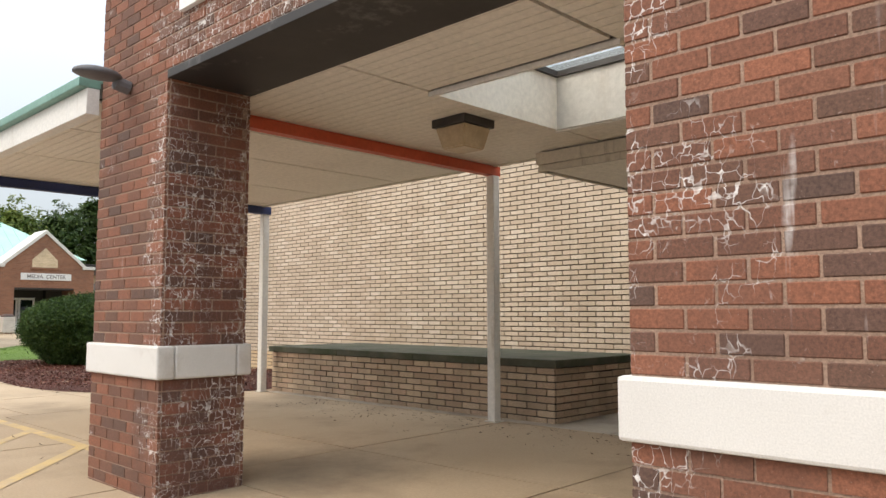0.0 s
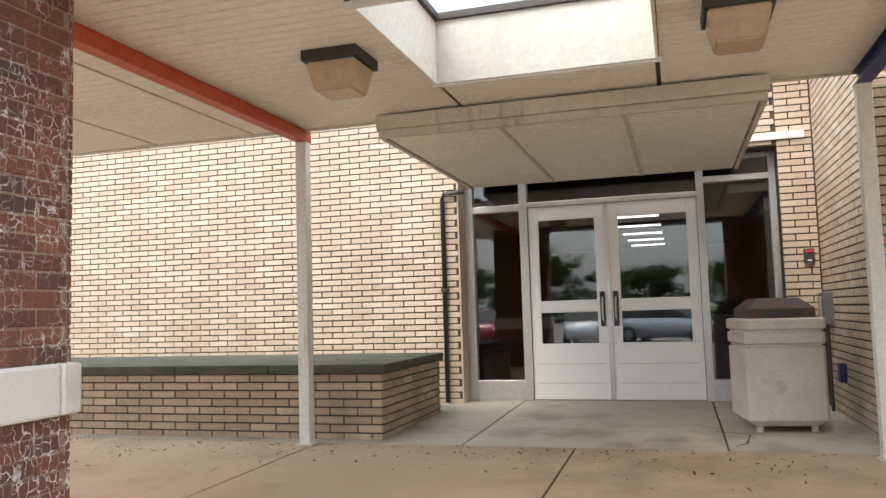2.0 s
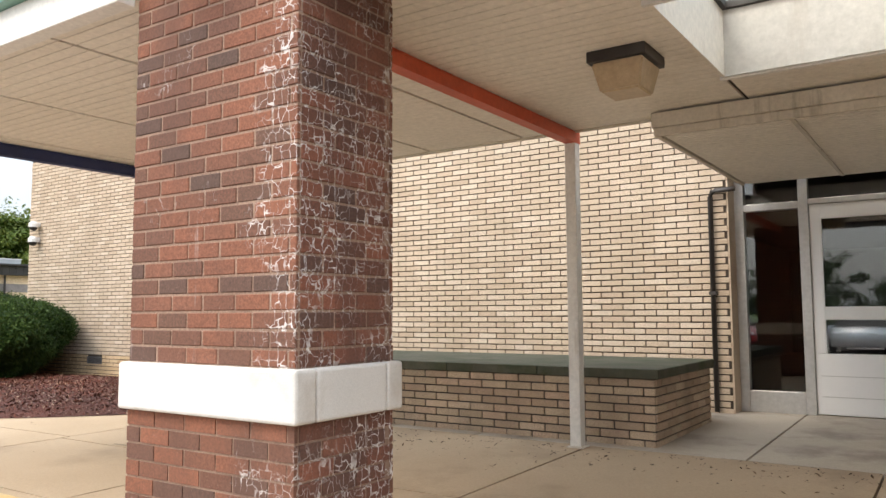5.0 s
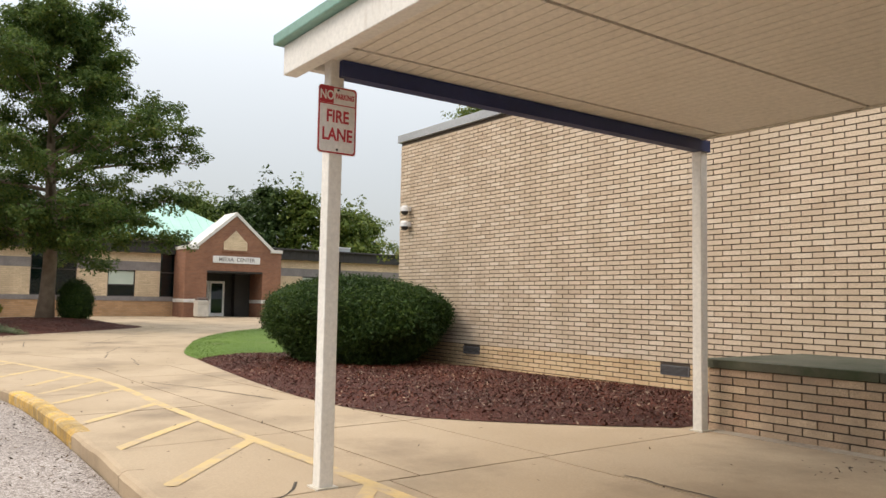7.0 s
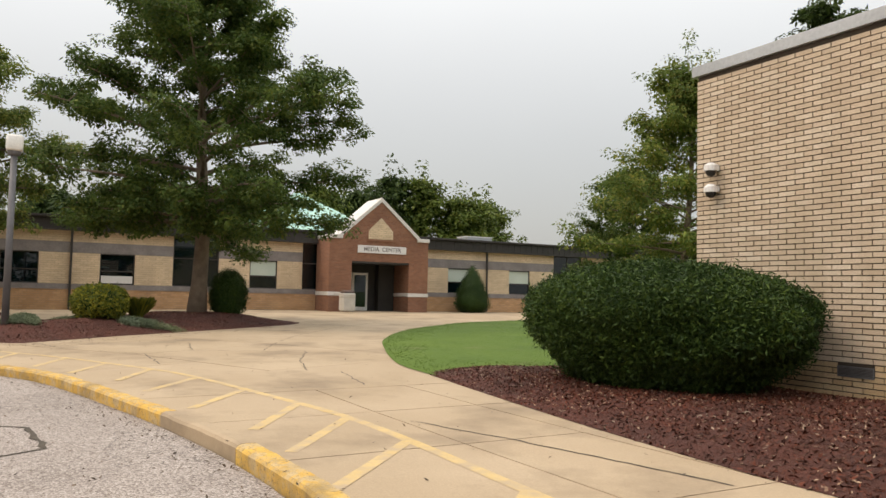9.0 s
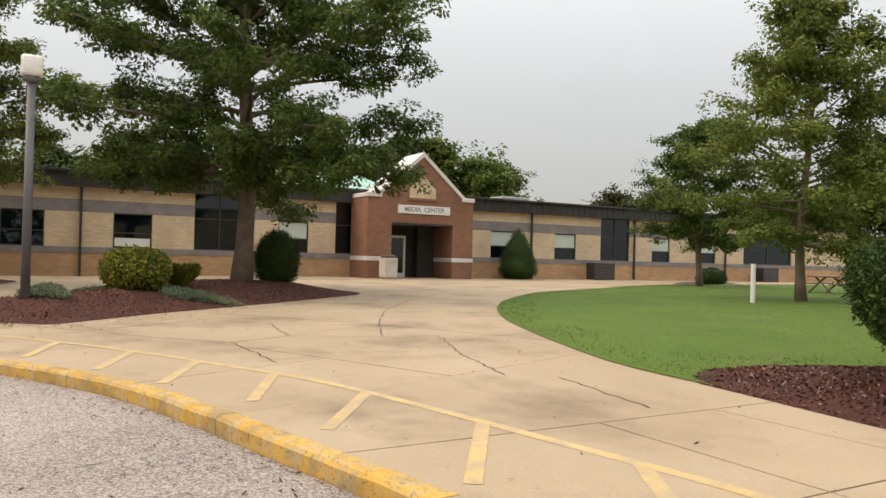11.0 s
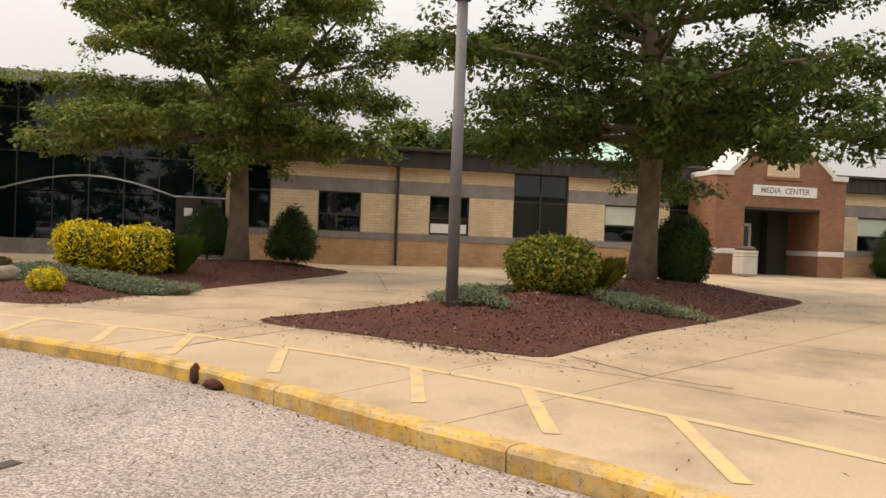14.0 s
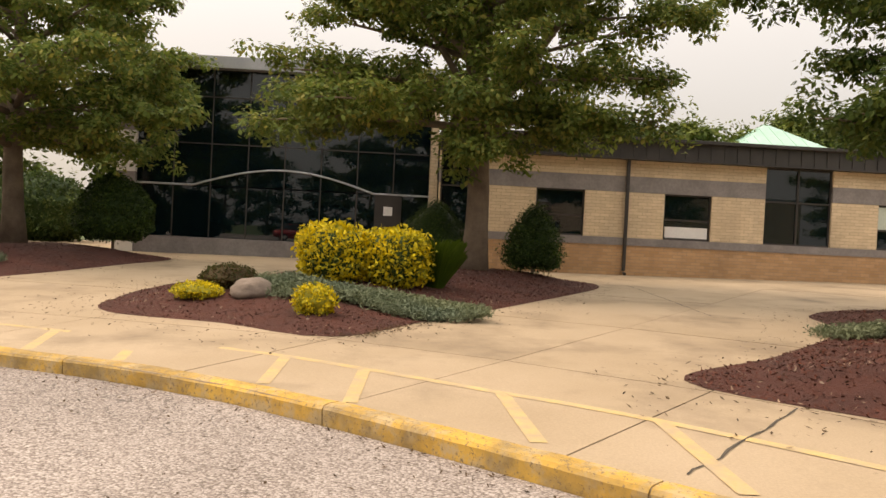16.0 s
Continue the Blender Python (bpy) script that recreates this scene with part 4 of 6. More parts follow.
def door_leaf(x0, x1, handle_x):
    d = part("door_leaf", box(x0, x1, DY - 0.022, DY + 0.022, DZ + 0.01, 0.86, 0.004), DOOR_PAINT, door_set, "white painted glazed door leaf")
    st = 0.115
    for a, b, c, e in ((x0, x0 + st, 0.862, 2.47), (x1 - st, x1, 0.862, 2.47), (x0 + st, x1 - st, 1.22, 1.36), (x0 + st, x1 - st, 2.31, 2.47)):
        part("rail", box(a, b, DY - 0.022, DY + 0.022, c, e, 0.004), DOOR_PAINT, d)
    for c, e in ((0.86, 1.22), (1.36, 2.31)):
        part("pane", box(x0 + st, x1 - st, DY - 0.004, DY + 0.004, c, e), GLASS, d, "clear glass pane")
    for c in (0.40, 0.62):
        part("panel_line", box(x0 + 0.05, x1 - 0.05, DY - 0.026, DY - 0.0225, c, c + 0.008), ALUMINIUM, d)
    bm = box(handle_x - 0.03, handle_x + 0.03, DY - 0.032, DY - 0.0225, 1.05, 1.45, 0.003)
    part("push_plate", bm, DARK_METAL, d, "dark metal pull plate")
    part("handle", tube([(handle_x, DY - 0.03, 1.12), (handle_x, DY - 0.075, 1.14), (handle_x, DY - 0.075, 1.36), (handle_x, DY - 0.03, 1.38)], 0.011, 8), ALUMINIUM, d, "curved metal pull handle")
    return d


door_leaf(-3.945, -3.06, -3.115)
door_leaf(-3.02, -2.035, -2.965)
part("astragal", box(-3.066, -3.014, DY - 0.034, DY - 0.024, DZ + 0.01, 2.47, 0.003), ALUMINIUM, door_set, "silver meeting strip")
part("jamb_brick_core", box(-4.74, -4.722, WALL_Y + 0.013, DY + 0.1, 0.1, 2.92), TAN_BRICK, wall_front)
part("lintel_bar", box(-1.62, -0.93, WALL_Y - 0.03, WALL_Y - 0.004, 2.98, 3.06, 0.004), WHITE_PAINT, wall_front, "white painted lintel bar")
# vestibule behind the glass, its dimness put into near-black surface colours
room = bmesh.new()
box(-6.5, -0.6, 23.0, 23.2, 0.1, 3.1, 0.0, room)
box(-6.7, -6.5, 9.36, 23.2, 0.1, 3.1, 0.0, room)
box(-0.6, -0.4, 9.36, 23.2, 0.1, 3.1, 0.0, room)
tagged(mesh_object("vestibule_wall", room, DARK_ROOM), "hall wall behind the glass doors, coloured dark as unlit", "wall", kind="structure")
tagged(mesh_object("vestibule_floor", box(-6.5, -0.6, 9.37, 23.0, 0.1, 0.205), DARK_ROOM), "hall floor behind the glass doors, coloured dark as unlit", "floor", kind="structure")
tagged(mesh_object("vestibule_ceiling", box(-6.5, -0.6, 9.37, 23.0, 2.95, 3.05), DARK_ROOM), "hall ceiling behind the glass doors, coloured dark as unlit", "ceiling", kind="structure")
for k in range(5):
    th = empty("hall_light", -2.95, 14.5 + 1.7 * k, 2.9, "lit fluorescent tube under the hall ceiling", "ceiling light", "hall lights")
    part("housing", box(-0.45, 0.45, -0.06, 0.06, 0.0, 0.045, 0.004), DARK_METAL, th)
    part("tube", tube([(-0.42, 0, -0.02), (0.42, 0, -0.02)], 0.018, 8), TUBE, th, "glowing white tube")

# ---- the far wing ----
FX = -50.7
far = empty("media_wing", 0, 0, 0, "long low school wing of tan and orange brick with grey bands", "building", kind="structure")
TALL = [(-4.45, -3.1), (6.05, 8.28), (12.65, 14.0), (29.07, 31.3), (41.2, 46.0)]
WINS = [(-1.4, 0.17), (2.75, 4.3), (9.85, 11.3), (21.5, 23.1), (25.75, 27.28), (33.1, 34.6), (37.0, 38.6)]
Z1, Z2, Z3 = 1.30, 2.76, 3.78
bays = sorted([(a, b, Z1, Z3) for a, b in TALL] + [(a, b, Z1, Z2) for a, b in WINS])


def far_run(name, z0, z1, mat, proud=0.0, openings=()):
    y = -4.5
    for a, b in list(openings) + [(52.0, 52.0)]:
        if a - y > 0.02:
            part(name, box(FX - 0.3, FX + proud, y, a, z0, z1), mat, far)
        y = b


PORCH = (14.66, 17.94)
far_run("plinth_wall", -0.1, 1.05, FAR_ORANGE, 0.02, [PORCH])
far_run("sill_band", 1.052, Z1, BAND_GREY, 0.045, [PORCH])
far_run("tan_wall", Z1 + 0.002, Z2, FAR_TAN, 0.0, sorted([(a, b) for a, b, c, d in bays] + [PORCH]))
far_run("grey_band", Z2 + 0.002, 3.26, BAND_GREY, 0.01, sorted(TALL + [PORCH]))
far_run("upper_wall", 3.262, Z3, FAR_TAN, 0.0, sorted(TALL + [PORCH]))
part("fascia", box(FX - 0.3, FX + 0.25, -4.5, 52, 3.85, 4.36, 0.0), DARK_METAL, far, "dark brown ribbed metal fascia")
part("soffit", box(FX - 0.3, FX + 0.30, -4.5, 52, 3.782, 3.848), DARK_METAL, far)
part("gutter", box(FX - 0.3, FX + 0.42, -4.5, 52, 4.362, 4.47, 0.01), DARK_METAL, far, "dark brown gutter edge")
part("roof", box(-72, FX - 0.302, -4.5, 52, 4.3, 4.42), ROOF_GREY, far)
y = -4.3
ribs = bmesh.new()
while y < 51.9:
    box(FX + 0.25, FX + 0.275, y, y + 0.04, 3.86, 4.35, 0.0, ribs)
    y += 0.42
part("fascia_ribs", ribs, DARK_METAL, far)
part("back_wall", box(-72.2, -72.0, -4.5, 52, -0.1, 4.42), FAR_TAN, far)
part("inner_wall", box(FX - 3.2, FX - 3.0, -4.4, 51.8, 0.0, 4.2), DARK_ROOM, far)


def far_window(a, b, z0, z1, tall):
    th = empty("window", FX, (a + b) / 2, z0, "tall dark tinted window in black frame" if tall else "square window with black frame and pale blind", "window", "far wing windows", "structure")
    w = (b - a) / 2
    h = z1 - z0
    for p in ((-w, -w + 0.05, 0, h), (w - 0.05, w, 0, h)):
        part("frame", box(-0.16, -0.08, p[0], p[1], p[2], p[3]), DARK_METAL, th)
    rails = (0, h * 0.55, h - 0.05) if tall else (0, h * 0.42, h - 0.05)
    for z in rails:
        part("frame", box(-0.165, -0.075, -w + 0.05, w - 0.05, z, z + 0.05), DARK_METAL, th)
    if tall and b - a > 1.8:
        part("mullion", box(-0.165, -0.078, -0.03, 0.03, 0.05, h - 0.05), DARK_METAL, th)
    part("pane", box(-0.13, -0.12, -w + 0.05, w - 0.05, 0.05, h - 0.05), TINTED, th, "dark tinted glass")
    part("reveal", box(-0.30, -0.17, -w, -w + 0.02, 0.0, h), BAND_GREY, th)
    if not tall:
        if a > 9:
            part("blind", box(-0.105, -0.10, -w + 0.06, w - 0.06, h * 0.46, h - 0.06), BLIND, th, "pale green roller blind")
    return th


for a, b, z0, z1 in bays:
    far_window(a, b, z0, z1, z1 > 3)
th = [o for o in scene.objects if o.name.startswith("window") and abs(o.location.y - 3.525) < 0.1][0]
part("panel", box(-0.118, -0.075, -0.70, 0.70, 0.07, 0.42), SIGN_WHITE, th, "white panel at the foot of the window")

# gabled media centre entrance
GX = -48.6
gable = empty("media_entrance", 0, 0, 0, "red brick gabled entrance with white coping and lettered sign", "building", kind="structure")
for y0, y1 in ((13.4, 14.65), (17.95, 19.1)):
    part("pier", box(GX - 2.0, GX, y0, y1, 0.0, 1.02), FAR_RED, gable)
    part("pier_belt", box(GX - 2.0, GX + 0.03, y0 - 0.03, y1 + 0.03, 1.022, 1.22, 0.01), WHITE_STONE, gable, "white stone belt")
    part("pier", box(GX - 2.0, GX, y0, y1, 1.222, 2.85), FAR_RED, gable)
bm = bmesh.new()
prof = [(13.4, 2.852), (19.1, 2.852), (19.1, 4.0), (18.55, 4.02), (16.25, 6.05), (13.95, 4.02), (13.4, 4.0)]
va = [bm.verts.new((GX, y, z)) for y, z in prof]
vb = [bm.verts.new((GX - 2.0, y, z)) for y, z in prof]
bm.faces.new(va)
bm.faces.new(vb[::-1])
for k in range(len(prof)):
    bm.faces.new((va[k], vb[k], vb[(k + 1) % len(prof)], va[(k + 1) % len(prof)]))
bmesh.ops.recalc_face_normals(bm, faces=bm.faces)
part("gable_wall", bm, FAR_RED, gable)


def raking(y0, z0, y1, z1, w):
    bm = bmesh.new()
    d = Vector((y1 - y0, z1 - z0)).normalized()
    nrm = Vector((-d.y, d.x))
    if nrm.y < 0:
        nrm = -nrm
    q = [(y0, z0), (y1, z1), (y1 + 0 * nrm.x, z1 + w / abs(nrm.y)), (y0 + nrm.x * w, z0 + nrm.y * w)]
    a = [bm.verts.new((GX + 0.06, y, z)) for y, z in q]
    b = [bm.verts.new((GX - 2.0, y, z)) for y, z in q]
    bm.faces.new(a)
    bm.faces.new(b[::-1])
    for k in range(4):
        bm.faces.new((a[k], b[k], b[(k + 1) % 4], a[(k + 1) % 4]))
    bmesh.ops.recalc_face_normals(bm, faces=bm.faces)
    return bm


part("raking_coping", raking(13.95, 4.03, 16.25, 6.06, 0.17), WHITE_STONE, gable, "white sloping stone coping")
part("raking_coping", raking(18.55, 4.03, 16.25, 6.06, 0.17), WHITE_STONE, gable, "white sloping stone coping")
for y0, y1 in ((13.36, 14.1), (18.4, 19.14)):
    part("kneeler", box(GX - 2.0, GX + 0.08, y0, y1, 4.002, 4.2, 0.02), WHITE_STONE, gable, "white stone kneeler")
bm = bmesh.new()
q = [(15.55, 4.05), (16.95, 4.05), (16.95, 4.5), (16.25, 5.2), (15.55, 4.5)]
a = [bm.verts.new((GX + 0.03, y, z)) for y, z in q]
b = [bm.verts.new((GX - 0.02, y, z)) for y, z in q]
bm.faces.new(a)
for k in range(5):
    bm.faces.new((a[k], b[k], b[(k + 1) % 5], a[(k + 1) % 5]))
bmesh.ops.recalc_face_normals(bm, faces=bm.faces)
part("gable_panel", bm, FAR_TAN, gable, "tan house-shaped panel")
part("panel_sill", box(GX - 0.02, GX + 0.06, 15.45, 17.05, 3.93, 4.04, 0.01), FAR_RED, gable)
part("name_board", box(GX - 0.02, GX + 0.05, 14.95, 17.75, 3.30, 3.70, 0.006), SIGN_WHITE, gable, "white name board")
part("porch_ceiling", box(GX - 2.0, GX - 0.02, 14.66, 17.94, 2.75, 2.85), DARK_METAL, gable)
# back and side walls coloured near-black for the porch's shade
part("porch_back", box(GX - 2.6, GX - 2.4, 13.4, 19.1, 0.0, 4.3), PORCH_SHADE, gable)
part("porch_side", box(GX - 2.4, GX - 1.9, 17.0, 17.94, 0.0, 2.75), PORCH_SHADE, gable)
porch_door = empty("door_2", GX - 2.3, 15.6, 0.15, "white framed glass double doors under the porch", "door", kind="structure")
for k in (-0.95, 0.0):
    for y0, y1, z0, z1 in ((k, k + 0.12, 0, 2.15), (k + 0.8, k + 0.92, 0, 2.15), (k + 0.12, k + 0.8, 0, 0.25), (k + 0.12, k + 0.8, 2.02, 2.15)):
        part("door_rail", box(-0.05, 0.0, y0, y1, z0, z1, 0.004), DOOR_PAINT, porch_door)
    part("pane", box(-0.03, -0.02, k + 0.12, k + 0.8, 0.25, 2.02), TINTED, porch_door)

# pyramid roof behind
pyr = empty("pavilion", -87.7, 23.5, 0.0, "tan brick pavilion with a mint green pyramid metal roof", "building", kind="structure")
PH, PB, PR = 7.3, 6.75, 4.55
part("wall", box(-6.7, 6.7, -6.7, 6.7, -0.5, PB), FAR_TAN, pyr)
bm = bmesh.new()
c = [bm.verts.new(p) for p in ((-PH, -PH, PB), (PH, -PH, PB), (PH, PH, PB), (-PH, PH, PB), (0, 0, PB + PR))]
for k in range(4):
    bm.faces.new((c[k], c[(k + 1) % 4], c[4]))
bm.faces.new(c[3::-1])
part("roof_skin", bm, MINT, pyr, "mint green metal roof")
sm = bmesh.new()
for k in range(-7, 8):
    t = 1 - abs(k) / 7.7
    tube([(PH, k * 0.95, PB + 0.02), (PH - PH * t, k * 0.95, PB + 0.02 + PR * t)], 0.03, 4, sm)
    tube([(k * 0.95, -PH, PB + 0.02), (k * 0.95, -PH + PH * t, PB + 0.02 + PR * t)], 0.03, 4, sm)
tagged(part("standing_seams", sm, MINT, pyr), kind="stuff")

# tall glazed hall at the end of the wing
HX = -52.5
hall = empty("glazed_hall", 0, 0, 0, "tall dark glass entrance hall with an arched mullion", "building", kind="structure")
HY0, HY1, HZ0, HZ1 = -14.45, -4.75, 0.62, 6.2
part("plinth", box(HX - 0.2, HX + 0.12, HY0, HY1, 0.0, HZ0, 0.01), BAND_GREY, hall, "grey concrete plinth")
for k in range(7):
    z = 0.9 * k
    part("pier", box(HX - 0.5, HX + 0.15, -15.05, HY0, z, z + 0.45), WHITE_STONE, hall)
    part("pier", box(HX - 0.5, HX + 0.14, -15.05, HY0, z + 0.452, z + 0.898), BAND_GREY, hall)
part("brick_pier", box(HX - 0.5, HX + 0.2, HY1, -4.5, 0.0, HZ1), FAR_TAN, hall)
part("roof", box(HX - 12, HX + 0.4, -15.2, -4.3, HZ1, HZ1 + 0.4, 0.02), GALV, hall, "grey roof edge")
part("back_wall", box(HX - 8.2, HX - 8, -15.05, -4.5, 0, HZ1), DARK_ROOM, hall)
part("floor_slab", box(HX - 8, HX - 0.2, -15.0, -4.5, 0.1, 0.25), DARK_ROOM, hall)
part("side_wall", box(HX - 12, HX - 0.5, -15.05, -14.85, 0, HZ1), FAR_TAN, hall)
part("side_wall", box(HX - 12, HX - 0.5, -4.7, -4.502, 0, HZ1), FAR_TAN, hall)
cols = [HY0 + (HY1 - HY0) * k / 8 for k in range(9)]
rows_z = [HZ0, 2.36, 3.75, 5.3, HZ1]
for y0, y1 in zip(cols, cols[1:]):
    for z0, z1 in zip(rows_z, rows_z[1:]):
        part("pane", box(HX, HX + 0.01, y0 + 0.02, y1 - 0.02, z0 + 0.02, z1 - 0.02), TINTED, hall)
for y in cols[1:-1]:
    part("mullion", box(HX - 0.05, HX + 0.03, y - 0.02, y + 0.02, HZ0, HZ1), DARK_METAL, hall)
for z in rows_z[2:]:
    part("transom", box(HX - 0.05, HX + 0.028, HY0, HY1, z - 0.02, z + 0.02), DARK_METAL, hall)
arch = [(HX + 0.05, HY0, 2.36), (HX + 0.05, -12.6, 2.36)] + [(HX + 0.05, -12.6 + 6.0 * k / 12, 2.36 + 0.62 * math.sin(math.pi * k / 12)) for k in range(1, 12)] + [(HX + 0.05, -6.6, 2.36), (HX + 0.05, HY1, 2.36)]
part("arch_mullion", tube(arch, 0.034, 6), GALV, hall, "grey arched mullion")
part("door", box(HX + 0.02, HX + 0.07, -6.55, -5.65, HZ0, 2.33), DARK_METAL, hall, "dark framed glass door")
part("notice", box(HX + 0.072, HX + 0.078, -6.25, -5.95, 1.65, 1.95), SIGN_WHITE, hall, "white paper notice")


# ---- trees ----
def leaf_cloud(centres, n, size, spread, rng, flat=0.75, wide=0.28):
    """n small folded leaves scattered round the centres: vertices and faces."""
    c = centres[rng.integers(0, len(centres), n)]
    pos = c[:, :3] + rng.normal(0, 1, (n, 3)) * spread * np.array((1, 1, flat))
    d = rng.normal(0, 1, (n, 3))
    d /= np.linalg.norm(d, axis=1)[:, None]
    u = np.cross(d, rng.normal(0, 1, (n, 3)))
    u /= np.linalg.norm(u, axis=1)[:, None] + 1e-9
    s = size * rng.uniform(0.6, 1.3, (n, 1))
    a, b, e = pos - d * s * 0.5, pos + u * s * wide, pos + d * s * 0.5
    f = pos - u * s * wide + np.cross(d, u) * s * 0.12
    v = np.stack((a, b, e, f), 1).reshape(-1, 3)
    return v, np.arange(4 * n).reshape(-1, 4)


def fast_mesh(name, v, f, mat, parent):
    me = bpy.data.meshes.new(name)
    me.vertices.add(len(v))
    me.vertices.foreach_set("co", np.ascontiguousarray(v, dtype=np.float32).ravel())
    k = f.shape[1]
    me.loops.add(f.size)
    me.loops.foreach_set("vertex_index", f.astype(np.int32).ravel())
    me.polygons.add(len(f))
    me.polygons.foreach_set("loop_start", np.arange(0, f.size, k, dtype=np.int32))
    me.update(calc_edges=True)
    me.materials.append(mat)
    ob = new(name, me)
    ob.parent = parent
    return ob


def leaf_clumps(centres, n, size, radius, rng):
    """n leaves in tufts round the centres, their faces turned outwards and up as leaves hang."""
    c = centres[rng.integers(0, len(centres), n)]
    o = rng.normal(0, 1, (n, 3))
    o /= np.linalg.norm(o, axis=1)[:, None]
    off = o * (rng.uniform(0.15, 1, (n, 1)) ** 0.5) * radius * np.array((1, 1, 0.62))
    nm = o * 0.55 + np.array((0, 0, 0.75)) + rng.normal(0, 0.45, (n, 3))
    nm /= np.linalg.norm(nm, axis=1)[:, None]
    d = o + np.array((0, 0, -0.35)) + rng.normal(0, 0.5, (n, 3))
    d -= nm * np.sum(d * nm, 1)[:, None]
    d /= np.linalg.norm(d, axis=1)[:, None] + 1e-9
    u = np.cross(nm, d)
    s = size * rng.uniform(0.55, 1.3, (n, 1))
    pos = c[:, :3] + off
    v = np.stack((pos - d * s * 0.5, pos + u * s * 0.26 - nm * s * 0.05, pos + d * s * 0.5, pos - u * s * 0.26 - nm * s * 0.05), 1).reshape(-1, 3)
    return v, np.arange(4 * n).reshape(-1, 4)


def tree(x, y, z, height, reach, base, leaves, size, mat, label, seed, trunk=0.26, limbs=26, peak=0.35, spread=0.42, sub=5, extra=(), inner=0.25, clear=0.0):
    """A trunk with a leader, limbs by height, twigs on the limbs, and leaves in tufts at the twigs.
    extra: further limbs (height, azimuth, length, rise, radius)."""
    rng = np.random.default_rng(seed)
    th = empty("tree", x, y, z, label, "tree")
    wood = bmesh.new()
    lean = rng.uniform(-0.02, 0.02, 2)
    bend = lambda h: Vector((lean[0] * h + 0.08 * math.sin(h * 0.9 + seed), lean[1] * h + 0.08 * math.cos(h * 0.7 + seed), h))
    n = 12
    tube([bend(height * 0.93 * k / n) - Vector((0, 0, 0.15 if k == 0 else 0)) for k in range(n + 1)], [trunk * (1.28 if k == 0 else 1.0) * max(0.05, (1 - k / n) ** 0.85) for k in range(n + 1)], 10, wood)
    centres = []

    def limb(p0, d, ln, r0, i, low):
        pts = [p0]
        for k in range(1, 6):
            t = k / 5
            pts.append(p0 + d * ln * t + Vector((0.14 * math.sin(3 * t + i), 0.14 * math.cos(2.4 * t + i), -0.10 * ln * t * t)))
        tube(pts, [r0 * (1 - 0.85 * k / 5) for k in range(6)], 6, wood)
        for k in range(sub):
            t = inner + (1 - inner) * (k + rng.uniform(0, 1)) / sub
            q = pts[min(4, int(t * 5))].lerp(pts[min(5, int(t * 5) + 1)], t * 5 - int(t * 5))
            tw = Vector(rng.normal(0, 1, 3)).normalized()
            tw.z = tw.z * 0.35 + 0.08
            tl = (0.25 + 0.16 * ln) * rng.uniform(0.6, 1.35) * (1.15 - 0.5 * t)
            e = q + (tw + d * 0.5).normalized() * tl
            tube([q, q.lerp(e, 0.5) + Vector((0, 0, 0.05)), e], [r0 * 0.28, r0 * 0.2, r0 * 0.08], 4, wood)
            for m in (0.45, 0.75, 1.05):
                c = q.lerp(e, m)
                centres.append(tuple(c))
                if rng.uniform() < 0.6:
                    s = Vector(rng.normal(0, 1, 3)) * 0.28 * spread / 0.3
                    centres.append((c.x + s.x, c.y + s.y, c.z + 0.5 * s.z))
        centres.append(tuple(pts[-1]))
        if low:
            for t in (0.55, 0.7, 0.84, 0.93):
                centres.append(tuple(pts[0].lerp(pts[-1], t) + Vector((0, 0, 0.08 - 0.1 * ln * t * t))))

    for i in range(limbs):
        f = (i + rng.uniform(0, 0.8)) / limbs
        h = base + (height * 0.94 - base) * f
        prof = math.sin(math.pi * min(1.0, (f + 0.22) / 1.22) ** (0.75 if peak < 0.5 else 1.1)) ** 0.8
        ln = reach * (0.25 + 0.75 * prof) * rng.uniform(0.66, 1.12)
        ln *= 0.85 if f < 0.15 else 1.0
        az = i * 2.399 + rng.uniform(-0.4, 0.4)
        rise = 0.02 + 0.95 * f + rng.uniform(-0.12, 0.18)
        keep = rng.uniform() >= clear
        d = Vector((math.cos(az), math.sin(az), rise)).normalized()
        if keep or f < 0.2:
            limb(bend(h * 0.86 if f > 0.15 else h * 0.92), d, ln, trunk * 0.42 * max(0.25, 1 - f), i, f < 0.3)
    for i, (h, az, ln, rise, r) in enumerate(extra):
        limb(bend(h), Vector((math.cos(radians(az)), math.sin(radians(az)), rise)).normalized(), ln, r, i + 0.5, rise < 0.3)
    centres += [tuple(bend(height * v)) for v in (0.9, 0.95, 0.99)]
    part("trunk", wood, BARK, th, smooth=True)
    v, f = leaf_clumps(np.array(centres), leaves, size, spread, rng)
    fast_mesh("crown", v, f, mat, th)
    return th


# ---- the trees of the place ----
FORK = [(3.2, 100, 6.0, 1.5, 0.12), (3.5, -80, 5.6, 1.7, 0.11), (4.0, 20, 5.5, 2.4, 0.10), (3.8, 200, 5.5, 2.2, 0.10)]
tree(-37.56, 4.9, HEAP["A"](-37.56, 4.9), 13.4, 5.5, 2.8, 165000, 0.145, LEAF_A, "large maple tree with dense dark green crown in a mulch bed", 11, trunk=0.28, limbs=54, sub=9, spread=0.40, extra=[(5.4, 88, 5.6, 0.45, 0.09), (5.9, 80, 5.2, 0.5, 0.08), (3.1, -70, 4.6, 0.1, 0.07), (3.2, 60, 4.4, 0.05, 0.07), (3.0, 10, 4.4, 0.02, 0.07), (5.5, -95, 5.4, 0.35, 0.08)], clear=0.0)
